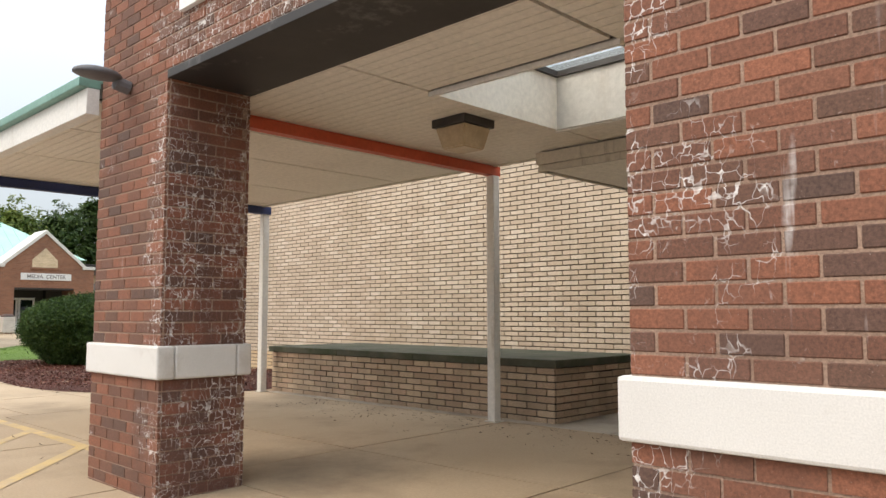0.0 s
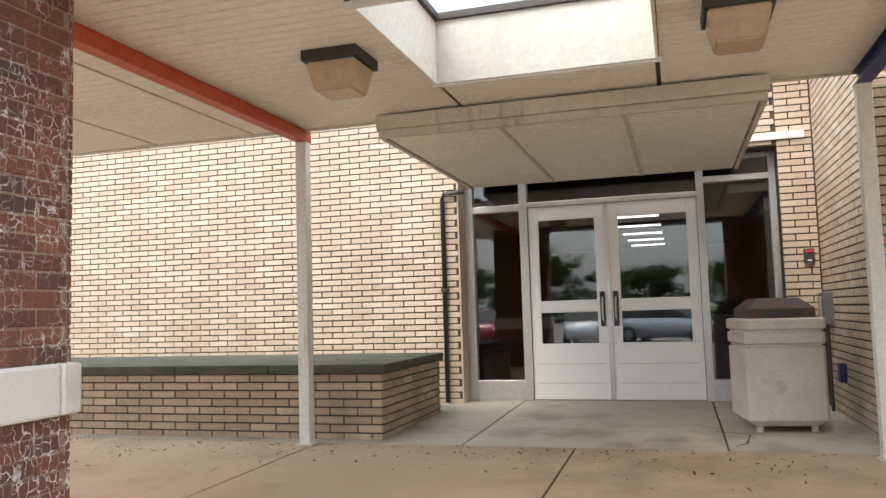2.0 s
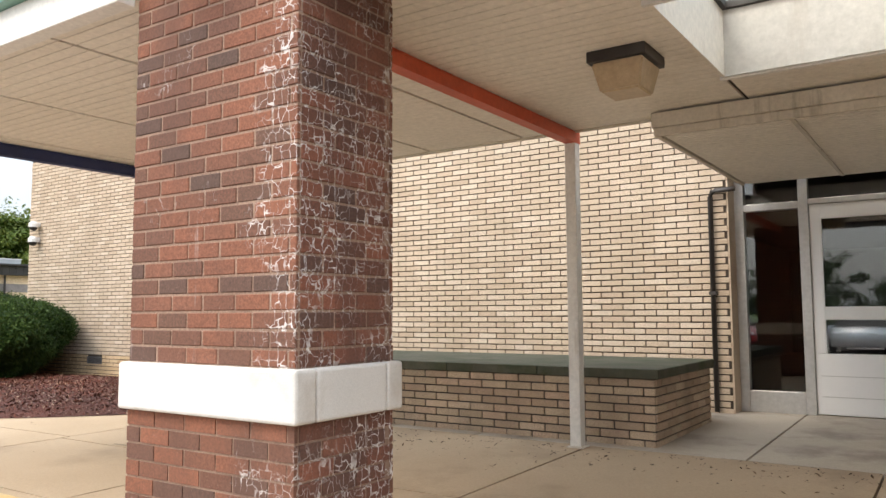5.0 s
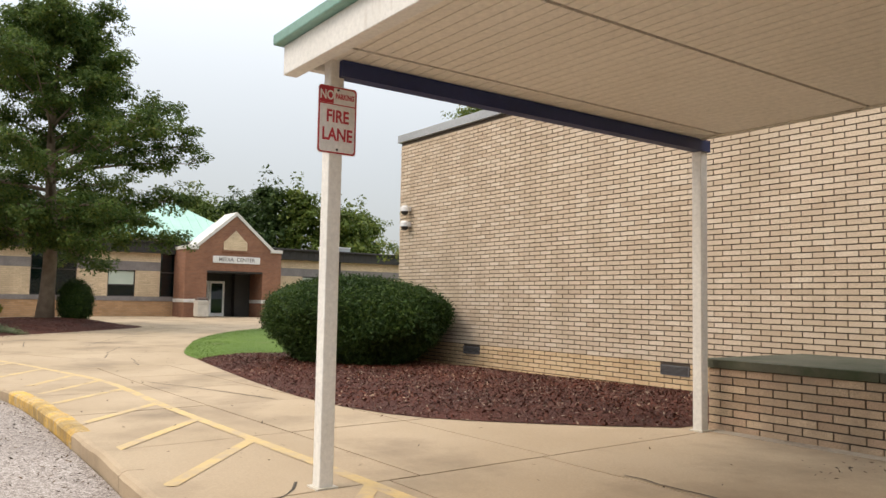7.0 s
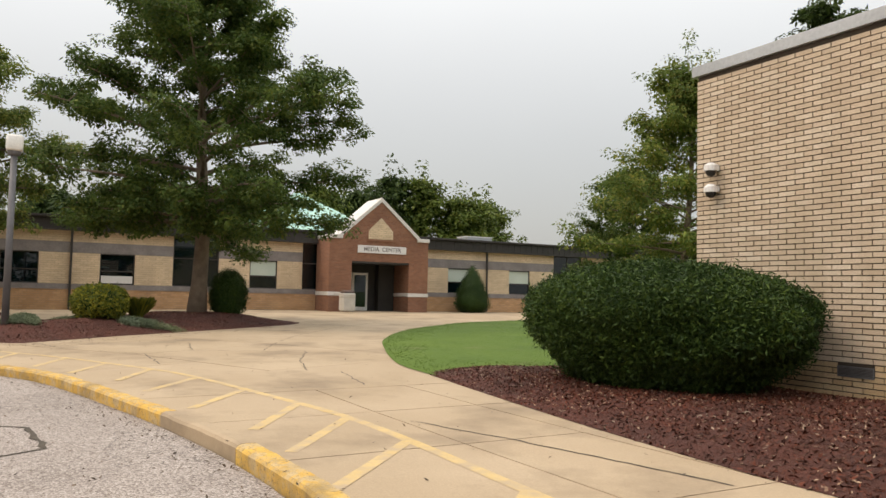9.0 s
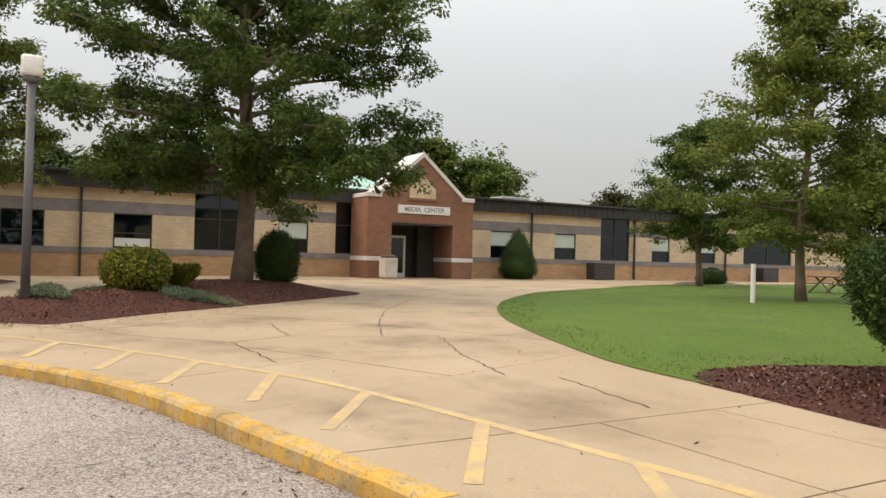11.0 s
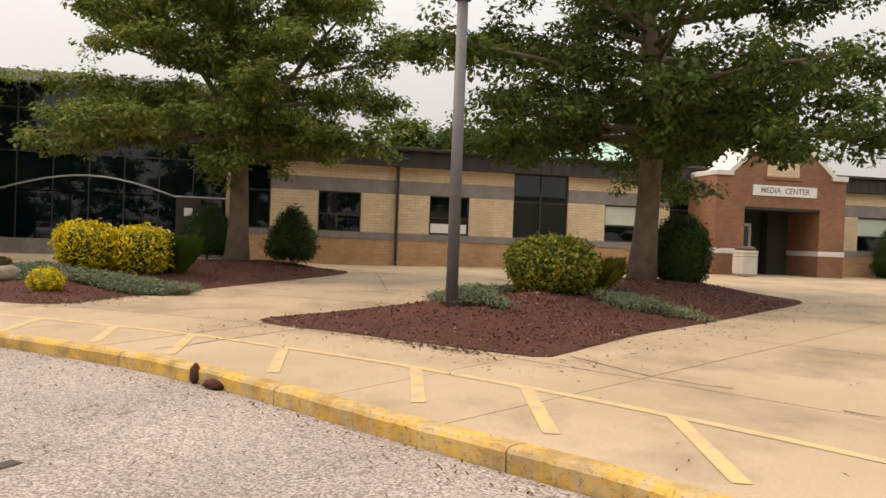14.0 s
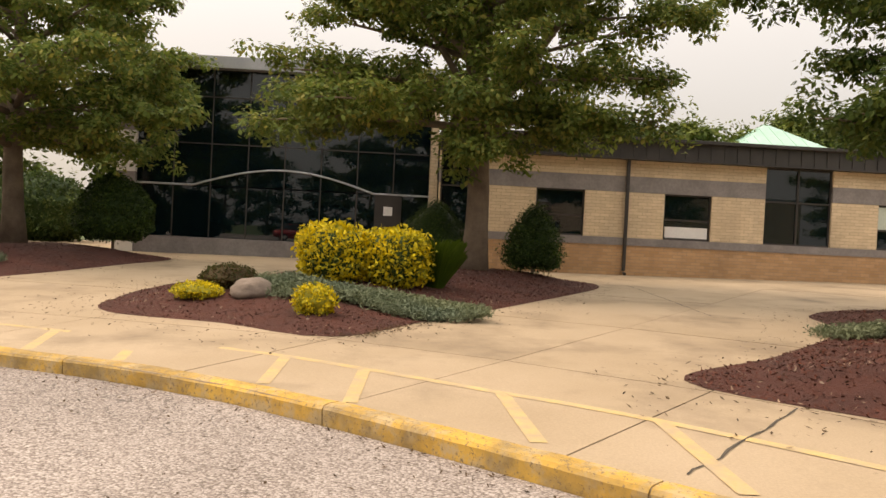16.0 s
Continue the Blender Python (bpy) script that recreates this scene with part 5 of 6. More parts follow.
tree(-44.06, -4.0, HEAP["B"](-44.06, -4.0), 11.8, 5.1, 3.0, 150000, 0.145, LEAF_B, "large maple tree with green and yellowing crown in a mulch bed", 12, trunk=0.29, limbs=50, sub=9, spread=0.39, extra=FORK + [(4.6, 90, 5.0, 0.4, 0.07), (3.2, -75, 4.9, 0.05, 0.07), (3.3, -45, 4.6, 0.08, 0.07), (3.3, 60, 4.2, 0.1, 0.07), (5.0, -95, 4.6, 0.5, 0.07)], inner=0.3, clear=0.08)
tree(-47.2, -15.8, HEAP["C"](-47.2, -15.8), 12.0, 5.6, 2.6, 110000, 0.17, LEAF_B, "large maple tree with broad green crown beside the glazed hall", 13, trunk=0.28, limbs=48, sub=8, spread=0.42, extra=[(3.3, 70, 5.2, 0.1, 0.07), (3.6, 20, 5.0, 0.1, 0.07)])
tree(-41.6, 27.3, ground_z(-41.6, 27.3) + 0.02, 8.6, 3.1, 2.1, 52000, 0.15, LEAF_A, "young lawn tree with an upright dark green crown", 14, trunk=0.16, limbs=44, peak=0.6, spread=0.36, sub=8)
tree(-31.5, 21.0, ground_z(-31.5, 21) + 0.02, 11.0, 3.5, 1.9, 56000, 0.15, LEAF_B, "lawn tree with pointed green and orange crown", 15, trunk=0.17, limbs=46, spread=0.38, sub=8)
tree(-30.0, 27.0, -0.3, 15.5, 3.6, 5.0, 26000, 0.24, LEAF_DARK, "tall dark green tree rising behind the flat roof", 16, trunk=0.25, spread=0.4, sub=6)
rng = np.random.default_rng(5)
WOODS = [(-89, 22.5, 13.5), (-91, 31.5, 14.5), (-92, 40, 15.5), (-91, 47, 15), (-90, 13, 12.5), (-91, 5, 12.0), (-90, 27, 14.5), (-93, 36, 16.0), (-90, 44, 15.5), (-94, 50, 14.5), (-92, 66, 13.0), (-90, 18, 13.6), (-93, 9, 12.8), (-90, 1, 12.4), (-95, -8, 12.5), (-96, 31, 15.5), (-88, 72, 10), (-84, -24, 13), (-80, -34, 14), (-70, -44, 13), (-62, 60, 10), (-58, 66, 12)]
for k, (wx, wy, wh) in enumerate(WOODS):
    tree(wx, wy, -0.5, wh * (0.9 + 0.2 * ((k * 7) % 5) / 4), 4.9, 0.8, 15000, 0.5, (LEAF_WOOD, LEAF_DARK, LEAF_WOOD)[k % 3] if k != 10 else LEAF_RED, "distant woodland tree behind the school" if wy > -20 else "distant roadside tree beyond the hall", 40 + k, trunk=0.3, limbs=40, spread=1.0, sub=5)
HEDGE = [(0.02, 1.3), (0.6, 2.0), (1.6, 2.1), (2.4, 1.4), (2.7, 0.1)]
for k in range(7):
    tree(-34 + 9.5 * k, -62 - 4 * (k % 2), -0.5, 5.2 + 0.9 * (k % 3), 6.2, 0.5, 9000, 0.42, LEAF_DARK, "roadside tree across the car park", 70 + k, trunk=0.3, limbs=18, spread=0.9, sub=3)

for k in range(9):
    tree(29 + 5 * (k % 2), 4 - 7.0 * k, -0.5, 11 + 1.5 * (k % 3), 5.4, 0.8, 5000, 0.6, LEAF_DARK, "roadside tree beyond the car park", 130 + k, trunk=0.3, limbs=22, spread=0.9, sub=4)


# ---- shrubs ----
def shrub(name, x, y, z, profile, n, size, mat, label, seed, squash=1.0, turn=0.0, lumps=0.07, stem=0.0, core=YEW, fluff=0.5, wide=0.28):
    """A clipped shrub: profile rows (height, radius), small leaves over a lumpy body, on a short stem if it has one."""
    rng = np.random.default_rng(seed)
    th = empty(name, x, y, z, label, "shrub")
    th.rotation_euler = (0, 0, turn)
    hs, rs = np.array([p[0] for p in profile]), np.array([p[1] for p in profile])
    L = np.concatenate(([0], np.cumsum(np.hypot(np.diff(hs), np.diff(rs)) * (rs[1:] + rs[:-1] + 0.05))))
    # Added filler body; its mostly dark colour stands for shade between the leaves.
    bm = bmesh.new()
    rings = []
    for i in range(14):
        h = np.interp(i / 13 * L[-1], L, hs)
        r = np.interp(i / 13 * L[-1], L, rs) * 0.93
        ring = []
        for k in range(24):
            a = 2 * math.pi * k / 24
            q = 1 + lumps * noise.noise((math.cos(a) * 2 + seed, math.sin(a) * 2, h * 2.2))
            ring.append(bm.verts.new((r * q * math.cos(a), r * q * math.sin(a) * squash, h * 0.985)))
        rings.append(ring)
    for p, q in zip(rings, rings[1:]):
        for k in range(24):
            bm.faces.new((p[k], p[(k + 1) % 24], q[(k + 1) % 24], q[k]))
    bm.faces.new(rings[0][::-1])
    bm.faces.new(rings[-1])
    part("filler_body", bm, core, th, smooth=True)
    u = rng.uniform(0, L[-1], n)
    h, r, a = np.interp(u, L, hs), np.interp(u, L, rs), rng.uniform(0, 2 * np.pi, n)
    q = np.array([1 + lumps * noise.noise((math.cos(t) * 2 + seed, math.sin(t) * 2, g * 2.2)) for t, g in zip(a, h)])
    c = np.stack((r * q * np.cos(a), r * q * np.sin(a) * squash, h), 1)
    v, f = leaf_cloud(c, n, size, size * fluff, rng, 1.0, wide)
    fast_mesh("foliage", v, f, mat, th)
    if stem:
        part("stem", tube([(0, 0, -stem - 0.05), (0.01, 0, hs[0] + 0.3)], [0.05, 0.035], 8), BARK, th)
    return th


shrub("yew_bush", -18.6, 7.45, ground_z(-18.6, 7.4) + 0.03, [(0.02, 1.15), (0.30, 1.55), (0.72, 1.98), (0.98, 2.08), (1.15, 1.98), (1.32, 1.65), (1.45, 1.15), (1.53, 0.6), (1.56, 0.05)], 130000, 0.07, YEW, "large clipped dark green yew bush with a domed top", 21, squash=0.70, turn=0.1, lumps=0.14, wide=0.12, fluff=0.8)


def on_bed(key, x, y):
    return HEAP[key](x, y) - 0.02


PRIVET = [(0.03, 0.34), (0.2, 0.52), (0.6, 0.58), (0.78, 0.53), (0.87, 0.34), (0.89, 0.04)]
# The dark core colours the gaps between the golden leaves as shade.
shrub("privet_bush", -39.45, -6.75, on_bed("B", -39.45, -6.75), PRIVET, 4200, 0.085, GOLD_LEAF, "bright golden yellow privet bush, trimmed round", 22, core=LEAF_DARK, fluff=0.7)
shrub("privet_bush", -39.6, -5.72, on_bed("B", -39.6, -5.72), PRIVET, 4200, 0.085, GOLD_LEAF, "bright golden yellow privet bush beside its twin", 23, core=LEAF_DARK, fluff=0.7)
shrub("privet_bush", -34.58, 1.7, on_bed("A", -34.58, 1.7), [(0.03, 0.62), (0.25, 0.86), (0.55, 0.9), (0.75, 0.76), (0.85, 0.45), (0.87, 0.05)], 6500, 0.085, GREEN_GOLD, "low privet bush with yellow tips among green leaves", 24, squash=0.8)
GLOBE_YEW = [(0.0, 0.4), (0.3, 0.56), (0.8, 0.58), (1.2, 0.42), (1.42, 0.18), (1.46, 0.03)]
shrub("globe_yew", -37.94, 6.0, on_bed("A", -37.94, 6.0), GLOBE_YEW, 12000, 0.075, YEW, "rounded dark green evergreen beside the maple trunk", 25, fluff=0.8, wide=0.14, lumps=0.12)
CONE = [(0.2, 0.35), (0.32, 0.62), (0.7, 0.58), (1.05, 0.44), (1.4, 0.24), (1.58, 0.03)]
shrub("cone_evergreen", -44.8, -2.43, on_bed("B", -44.8, -2.43), CONE, 10000, 0.09, YEW, "small cone-shaped evergreen on a short stem", 26, stem=0.25, lumps=0.25, fluff=0.9, wide=0.14)
shrub("cone_evergreen", -45.3, -4.8, on_bed("B", -45.3, -4.8), [(0.25, 0.45), (0.45, 0.8), (0.9, 0.72), (1.3, 0.5), (1.6, 0.2), (1.7, 0.03)], 12000, 0.06, YEW, "small cone-shaped evergreen behind the maple trunk", 27, stem=0.25, fluff=0.9, wide=0.14, lumps=0.2)
shrub("cone_evergreen", -49.4, 22.4, ground_z(-49, 22.4), [(0.02, 0.6), (0.4, 0.95), (1.0, 0.85), (1.8, 0.55), (2.4, 0.22), (2.65, 0.03)], 14000, 0.07, YEW, "tall cone-shaped evergreen against the tan wall", 28, fluff=1.0, wide=0.14, lumps=0.15)
shrub("cone_evergreen", -48.3, -13.6, on_bed("C", -48.3, -13.6), [(0.3, 0.6), (0.6, 1.0), (1.2, 1.0), (1.8, 0.6), (2.1, 0.1)], 10000, 0.08, YEW, "dark evergreen on a short stem beside the glazed hall", 29, stem=0.3)
shrub("yew_bush", -44.6, -17.2, on_bed("C", -44.6, -17.2), [(0.02, 1.0), (0.5, 1.5), (1.2, 1.6), (1.8, 1.1), (2.0, 0.1)], 14000, 0.09, LEAF_A, "broad green bush under the maple", 30)
shrub("yew_bush", -44.6, 31.5, ground_z(-44, 31), [(0.02, 0.6), (0.3, 0.8), (0.7, 0.6), (0.85, 0.1)], 4000, 0.07, YEW, "low dark bush beside the lawn tree", 31)
shrub("spirea_bush", -36.4, -6.7, on_bed("B", -36.4, -6.7), [(0.02, 0.18), (0.15, 0.27), (0.3, 0.2), (0.36, 0.05)], 1600, 0.05, GOLD_LEAF, "small orange-yellow spirea bush in the mulch", 32, core=GREEN_GOLD)
shrub("spirea_bush", -37.6, -8.5, on_bed("B", -37.6, -8.5), [(0.02, 0.26), (0.1, 0.36), (0.17, 0.26), (0.2, 0.05)], 1600, 0.045, GOLD_LEAF, "low yellow spirea bush at the edge of the bed", 33, core=GREEN_GOLD)
shrub("barberry_bush", -38.3, -8.2, on_bed("B", -38.3, -8.2), [(0.02, 0.3), (0.15, 0.45), (0.3, 0.3), (0.34, 0.05)], 2500, 0.045, LEAF_RED, "low dull purple bush beside the rock", 34, core=LEAF_RED)


for k, (hx, hy) in enumerate(((-59.0, -20.5), (-61.5, -25.0), (-58.0, -29.0), (-54.0, -33.0))):
    shrub("hedge_bush", hx, hy, ground_z(hx, hy), HEDGE, 7000, 0.16, LEAF_DARK, "large dark green bush beyond the glazed hall", 100 + k)


def creeper(key, x, y, rx, ry, turn, n, seed, label):
    """Ground-hugging juniper: sprays over the mulch."""
    rng = np.random.default_rng(seed)
    th = empty("juniper", x, y, HEAP[key](x, y), label, "ground cover plant")
    a, r = rng.uniform(0, 2 * np.pi, n // 6), np.sqrt(rng.uniform(0, 1, n // 6))
    r *= 1 + 0.25 * np.sin(3 * a + seed)
    dx, dy = r * rx * np.cos(a), r * ry * np.sin(a)
    px, py = dx * math.cos(turn) - dy * math.sin(turn), dx * math.sin(turn) + dy * math.cos(turn)
    h = np.array([HEAP[key](x + i, y + j) for i, j in zip(px, py)]) - HEAP[key](x, y) + 0.03 + 0.16 * rng.uniform(0.2, 1, n // 6) * (1 - 0.6 * r)
    v, f = leaf_cloud(np.stack((px, py, h), 1), n * 2, 0.07, 0.06, rng, 0.5, 0.12)
    fast_mesh("spray", v, f, JUNIPER, th)
    return th


creeper("B", -37.6, -5.6, 1.45, 0.65, 1.3, 14000, 61, "grey-green creeping juniper spreading over the mulch")
creeper("B", -38.0, -7.2, 0.8, 0.5, 0.9, 5000, 62, "grey-green creeping juniper beside the rock")
creeper("A", -32.55, -0.2, 0.5, 0.35, 0.3, 2500, 63, "small patch of creeping juniper at the lamp post")
creeper("A", -33.4, 2.8, 0.85, 0.32, 0.9, 3000, 64, "low creeping juniper near the edge of the bed")
creeper("A", -36.0, 0.75, 0.9, 0.5, 0.6, 4500, 65, "low creeping juniper at the back of the bed")
creeper("C", -42.6, -14.4, 1.0, 0.5, 0.6, 4000, 66, "low creeping juniper in the far bed")


def tuft(x, y, z, n, h, spread, seed, label):
    rng = np.random.default_rng(seed)
    th = empty("ornamental_grass", x, y, z, label, "grass clump")
    a, r = rng.uniform(0, 2 * np.pi, n), rng.uniform(0, 0.16, n)
    out, hh = rng.uniform(0.05, spread, n), h * rng.uniform(0.6, 1.0, n)
    w = 0.007
    p0 = np.stack((r * np.cos(a), r * np.sin(a), np.zeros(n)), 1)
    p1 = p0 + np.stack((out * 0.4 * np.cos(a), out * 0.4 * np.sin(a), hh * 0.7), 1)
    p2 = p0 + np.stack((out * np.cos(a), out * np.sin(a), hh), 1)
    s = np.stack((-np.sin(a), np.cos(a), np.zeros(n)), 1) * w
    v = np.stack((p0 - s, p0 + s, p1 + s * 0.7, p2, p1 - s * 0.7), 1).reshape(-1, 3)
    fast_mesh("blades", v, np.arange(5 * n).reshape(-1, 5), GREEN_GOLD if seed % 2 else GRASS, th)
    return th


tuft(-40.0, -5.0, on_bed("B", -40.0, -5.0), 1500, 0.9, 0.5, 72, "upright green ornamental grass clump")
tuft(-35.0, 2.75, on_bed("A", -35.0, 2.75), 900, 0.62, 0.42, 73, "yellow-green ornamental grass beside the privet")


def rock(x, y, z, rx, ry, rz, seed, label):
    bm = bmesh.new()
    bmesh.ops.create_icosphere(bm, subdivisions=3, radius=1.0)
    for v in bm.verts:
        k = 1 + 0.28 * noise.noise(v.co * 1.3 + Vector((seed, 0, 0))) + 0.08 * noise.noise(v.co * 4)
        v.co = Vector((v.co.x * rx, v.co.y * ry, v.co.z * rz)) * k
    ob = mesh_object("rock", bm, ROCK, None, True)
    ob.location = (x, y, z)
    return tagged(ob, label, "rock")


rock(-37.8, -7.75, HEAP["B"](-37.8, -7.75) + 0.03, 0.46, 0.34, 0.18, 3, "weathered grey-brown boulder in the mulch")


def clod(x, y, sx, sy, sz, seed, label):
    bm = bmesh.new()
    bmesh.ops.create_icosphere(bm, subdivisions=3, radius=1.0)
    for v in bm.verts:
        k = 1 + 0.35 * noise.noise(v.co * 2.1 + Vector((seed, 0, 0)))
        v.co = Vector((v.co.x * sx, v.co.y * sy, v.co.z * sz)) * k
    ob = mesh_object("mulch_clod", bm, MULCH, None, True)
    ob.location = (x, y, ground_z(x, y) - 0.13 + sz * 0.75)
    ob.rotation_euler = (0, 0, 0.8)
    return tagged(ob, label, "mulch clod")


clod(-29.18, -3.58, 0.05, 0.045, 0.10, 5, "upright clod of dark mulch against the kerb")
clod(-28.92, -3.40, 0.12, 0.06, 0.045, 9, "flat clod of dark mulch in the gutter")


# ---- lamps, signs, fittings ----
def ceiling_lamp(x, y):
    th = empty("ceiling_lamp", x, y, 2.904, "square amber plastic ceiling lamp with dark bronze rim", "ceiling lamp", "canopy lamps")
    part("housing", box(-0.185, 0.185, -0.185, 0.185, -0.07, 0.0, 0.006), DARK_METAL, th, "dark bronze housing")
    bm = bmesh.new()
    top = [bm.verts.new((sx * 0.165, sy * 0.165, -0.071)) for sx, sy in ((-1, -1), (1, -1), (1, 1), (-1, 1))]
    bot = [bm.verts.new((sx * 0.125, sy * 0.125, -0.25)) for sx, sy in ((-1, -1), (1, -1), (1, 1), (-1, 1))]
    for k in range(4):
        bm.faces.new((top[k], top[(k + 1) % 4], bot[(k + 1) % 4], bot[k]))
    bm.faces.new(bot[::-1])
    bm.faces.new(top)
    bmesh.ops.recalc_face_normals(bm, faces=bm.faces)
    bmesh.ops.bevel(bm, geom=bm.edges[:], offset=0.012, segments=2, affect="EDGES")
    part("diffuser", bm, AMBER, th, "aged amber plastic diffuser")
    return th


ceiling_lamp(-4.26, 4.62)
ceiling_lamp(-1.90, 4.62)

wall_lamp = empty("wall_lamp", -5.36, 2.30, 2.93, "grey weathered cobra-head lamp on the brick pillar", "wall lamp")
part("bracket", tube([(0, 0.0, -0.02), (0, -0.10, 0.0)], 0.05, 10), GREY_METAL, wall_lamp)
bm = bmesh.new()
bmesh.ops.create_uvsphere(bm, u_segments=16, v_segments=10, radius=1.0)
for v in bm.verts:
    v.co = Vector((v.co.x * 0.11, v.co.y * 0.17 - 0.22, (v.co.z * (0.055 if v.co.z > 0 else 0.03)) + 0.03))
part("lamp_head", bm, GREY_METAL, wall_lamp, "grey oval lamp head", True)
name_sign = tagged(mesh_object("portal_sign", box(-4.58, -1.57, 2.272, 2.309, 3.25, 3.85, 0.004), SIGN_WHITE), "white sign board on the brick portal", "sign")

lamp_post = empty("street_lamp", -32.35, -0.56, HEAP["A"](-32.35, -0.56) - 0.02, "grey steel lamp post with a square frosted globe", "street lamp")
part("pole", tube([(0, 0, -0.05), (0, 0, 4.15)], [0.085, 0.075], 14), GREY_METAL, lamp_post, smooth=True)
part("collar", tube([(0, 0, 4.15), (0, 0, 4.20), (0, 0, 4.26)], [0.11, 0.15, 0.15], 14), GREY_METAL, lamp_post)
part("globe", box(-0.19, 0.19, -0.19, 0.19, 4.262, 4.66, 0.06), GLOBE, lamp_post, "frosted white square globe", True)


def lettering(text, size, m, mat, parent, name="lettering", bold=0.022):
    cu = bpy.data.curves.new("letters", "FONT")
    cu.body, cu.size, cu.align_x, cu.align_y, cu.extrude, cu.offset = text, size, "CENTER", "CENTER", 0.0012, bold * size
    tmp = bpy.data.objects.new("letters", cu)
    me = bpy.data.meshes.new_from_object(tmp)
    bpy.data.objects.remove(tmp)
    me.transform(m)
    me.materials.append(mat)
    ob = new(name, me)
    ob.parent = parent
    return ob


fire = empty("fire_lane_sign", -9.893, 2.49, 2.275, "white metal sign with red fire lane lettering on the post", "sign")


def upright(y, z, sx=1.0, x=0.0075):
    return Matrix.Translation((x, y, z)) @ Matrix(((0, 0, 1, 0), (1, 0, 0, 0), (0, 1, 0, 0), (0, 0, 0, 1))) @ Matrix.Diagonal((sx, 1, 1, 1))


def rounded(w0, w1, h0, h1, r, x0, x1):
    bm = bmesh.new()
    pts = []
    for cy, cz, a0 in ((w1 - r, h1 - r, 0), (w0 + r, h1 - r, 90), (w0 + r, h0 + r, 180), (w1 - r, h0 + r, 270)):
        for k in range(5):
            a = radians(a0 + 22.5 * k)
            pts.append((cy + r * math.cos(a), cz + r * math.sin(a)))
    f = [bm.verts.new((x1, y, z)) for y, z in pts]
    b = [bm.verts.new((x0, y, z)) for y, z in pts]
    bm.faces.new(f)
    bm.faces.new(b[::-1])
    for k in range(len(pts)):
        bm.faces.new((f[k], b[k], b[(k + 1) % len(pts)], f[(k + 1) % len(pts)]))
    bmesh.ops.recalc_face_normals(bm, faces=bm.faces)
    return bm


part("plate", rounded(-0.142, 0.142, 0.0, 0.45, 0.025, 0.0, 0.003), SIGN_WHITE, fire)
part("border", rounded(-0.138, 0.138, 0.004, 0.446, 0.023, 0.0031, 0.0042), SIGN_RED, fire, "red border line")
part("field", rounded(-0.128, 0.128, 0.014, 0.436, 0.018, 0.0043, 0.0056), SIGN_WHITE, fire)
part("red_box", rounded(-0.129, -0.032, 0.332, 0.437, 0.006, 0.0057, 0.0066), SIGN_RED, fire, "red box")
part("rule", box(0.0057, 0.0066, -0.129, 0.129, 0.324, 0.331), SIGN_RED, fire)
lettering("NO", 0.085, upright(-0.081, 0.383, 0.75, 0.0078), SIGN_WHITE, fire)
lettering("PARKING", 0.05, upright(0.05, 0.383, 0.66, 0.0068), SIGN_RED, fire)
lettering("FIRE", 0.115, upright(0.0, 0.245, 0.80, 0.0068), SIGN_RED, fire)
lettering("LANE", 0.115, upright(0.0, 0.125, 0.80, 0.0068), SIGN_RED, fire)
for z in (0.03, 0.425):
    part("bolt", tube([(0.0057, 0, z), (0.011, 0, z)], 0.008, 8), DARK_METAL, fire, "dark bolt head")
lettering("MEDIA  CENTER", 0.30, Matrix.Translation((GX + 0.052, 16.35, 3.5)) @ Matrix(((0, 0, 1, 0), (1, 0, 0, 0), (0, 1, 0, 0), (0, 0, 0, 1))), BAND_GREY, gable)


def litter_bin(x, y, turn, label):
    th = empty("litter_bin", x, y, ground_z(x, y), label, "litter bin", "litter bins")
    th.rotation_euler, th.scale = (0, 0, radians(turn)), (0.99, 0.99, 1.03)
    bm = bmesh.new()

    def octa(z, w, c):
        return [bm.verts.new((px, py, z)) for px, py in ((-w + c, -w), (w - c, -w), (w, -w + c), (w, w - c), (w - c, w), (-w + c, w), (-w, w - c), (-w, -w + c))]
    rows = [octa(0.05, 0.27, 0.03), octa(0.10, 0.325, 0.03), octa(0.68, 0.325, 0.03), octa(0.69, 0.305, 0.03), octa(0.71, 0.305, 0.03), octa(0.72, 0.33, 0.03), octa(0.80, 0.33, 0.03), octa(0.81, 0.31, 0.03), octa(0.825, 0.31, 0.03), octa(0.835, 0.335, 0.03), octa(0.905, 0.335, 0.03), octa(0.92, 0.315, 0.03)]
    for p, q in zip(rows, rows[1:]):
        for k in range(8):
            bm.faces.new((p[k], p[(k + 1) % 8], q[(k + 1) % 8], q[k]))
    bm.faces.new(rows[0][::-1])
    bm.faces.new(rows[-1])
    part("body", bm, AGGREGATE, th, "pale pitted concrete body with two grooves")
    bm = bmesh.new()
    rows = [[bm.verts.new((sx * w, sy * w, z)) for sx, sy in ((-1, -1), (1, -1), (1, 1), (-1, 1))] for z, w in ((0.921, 0.27), (1.0, 0.27), (1.085, 0.17))]
    for p, q in zip(rows, rows[1:]):
        for k in range(4):
            bm.faces.new((p[k], p[(k + 1) % 4], q[(k + 1) % 4], q[k]))
    bm.faces.new(rows[-1])
    bm.faces.new(rows[0][::-1])
    part("hood", bm, BROWN_PLASTIC, th, "brown plastic hood")
    part("flap", box(-0.17, 0.17, -0.275, -0.271, 0.935, 0.985), DARK_METAL, th, "dark opening flap")
    for sx, sy in ((-1, -1), (1, -1), (1, 1), (-1, 1)):
        part("foot", tube([(sx * 0.22, sy * 0.22, -0.005), (sx * 0.22, sy * 0.22, 0.05)], 0.03, 10), WORN_CREAM, th)
    return th


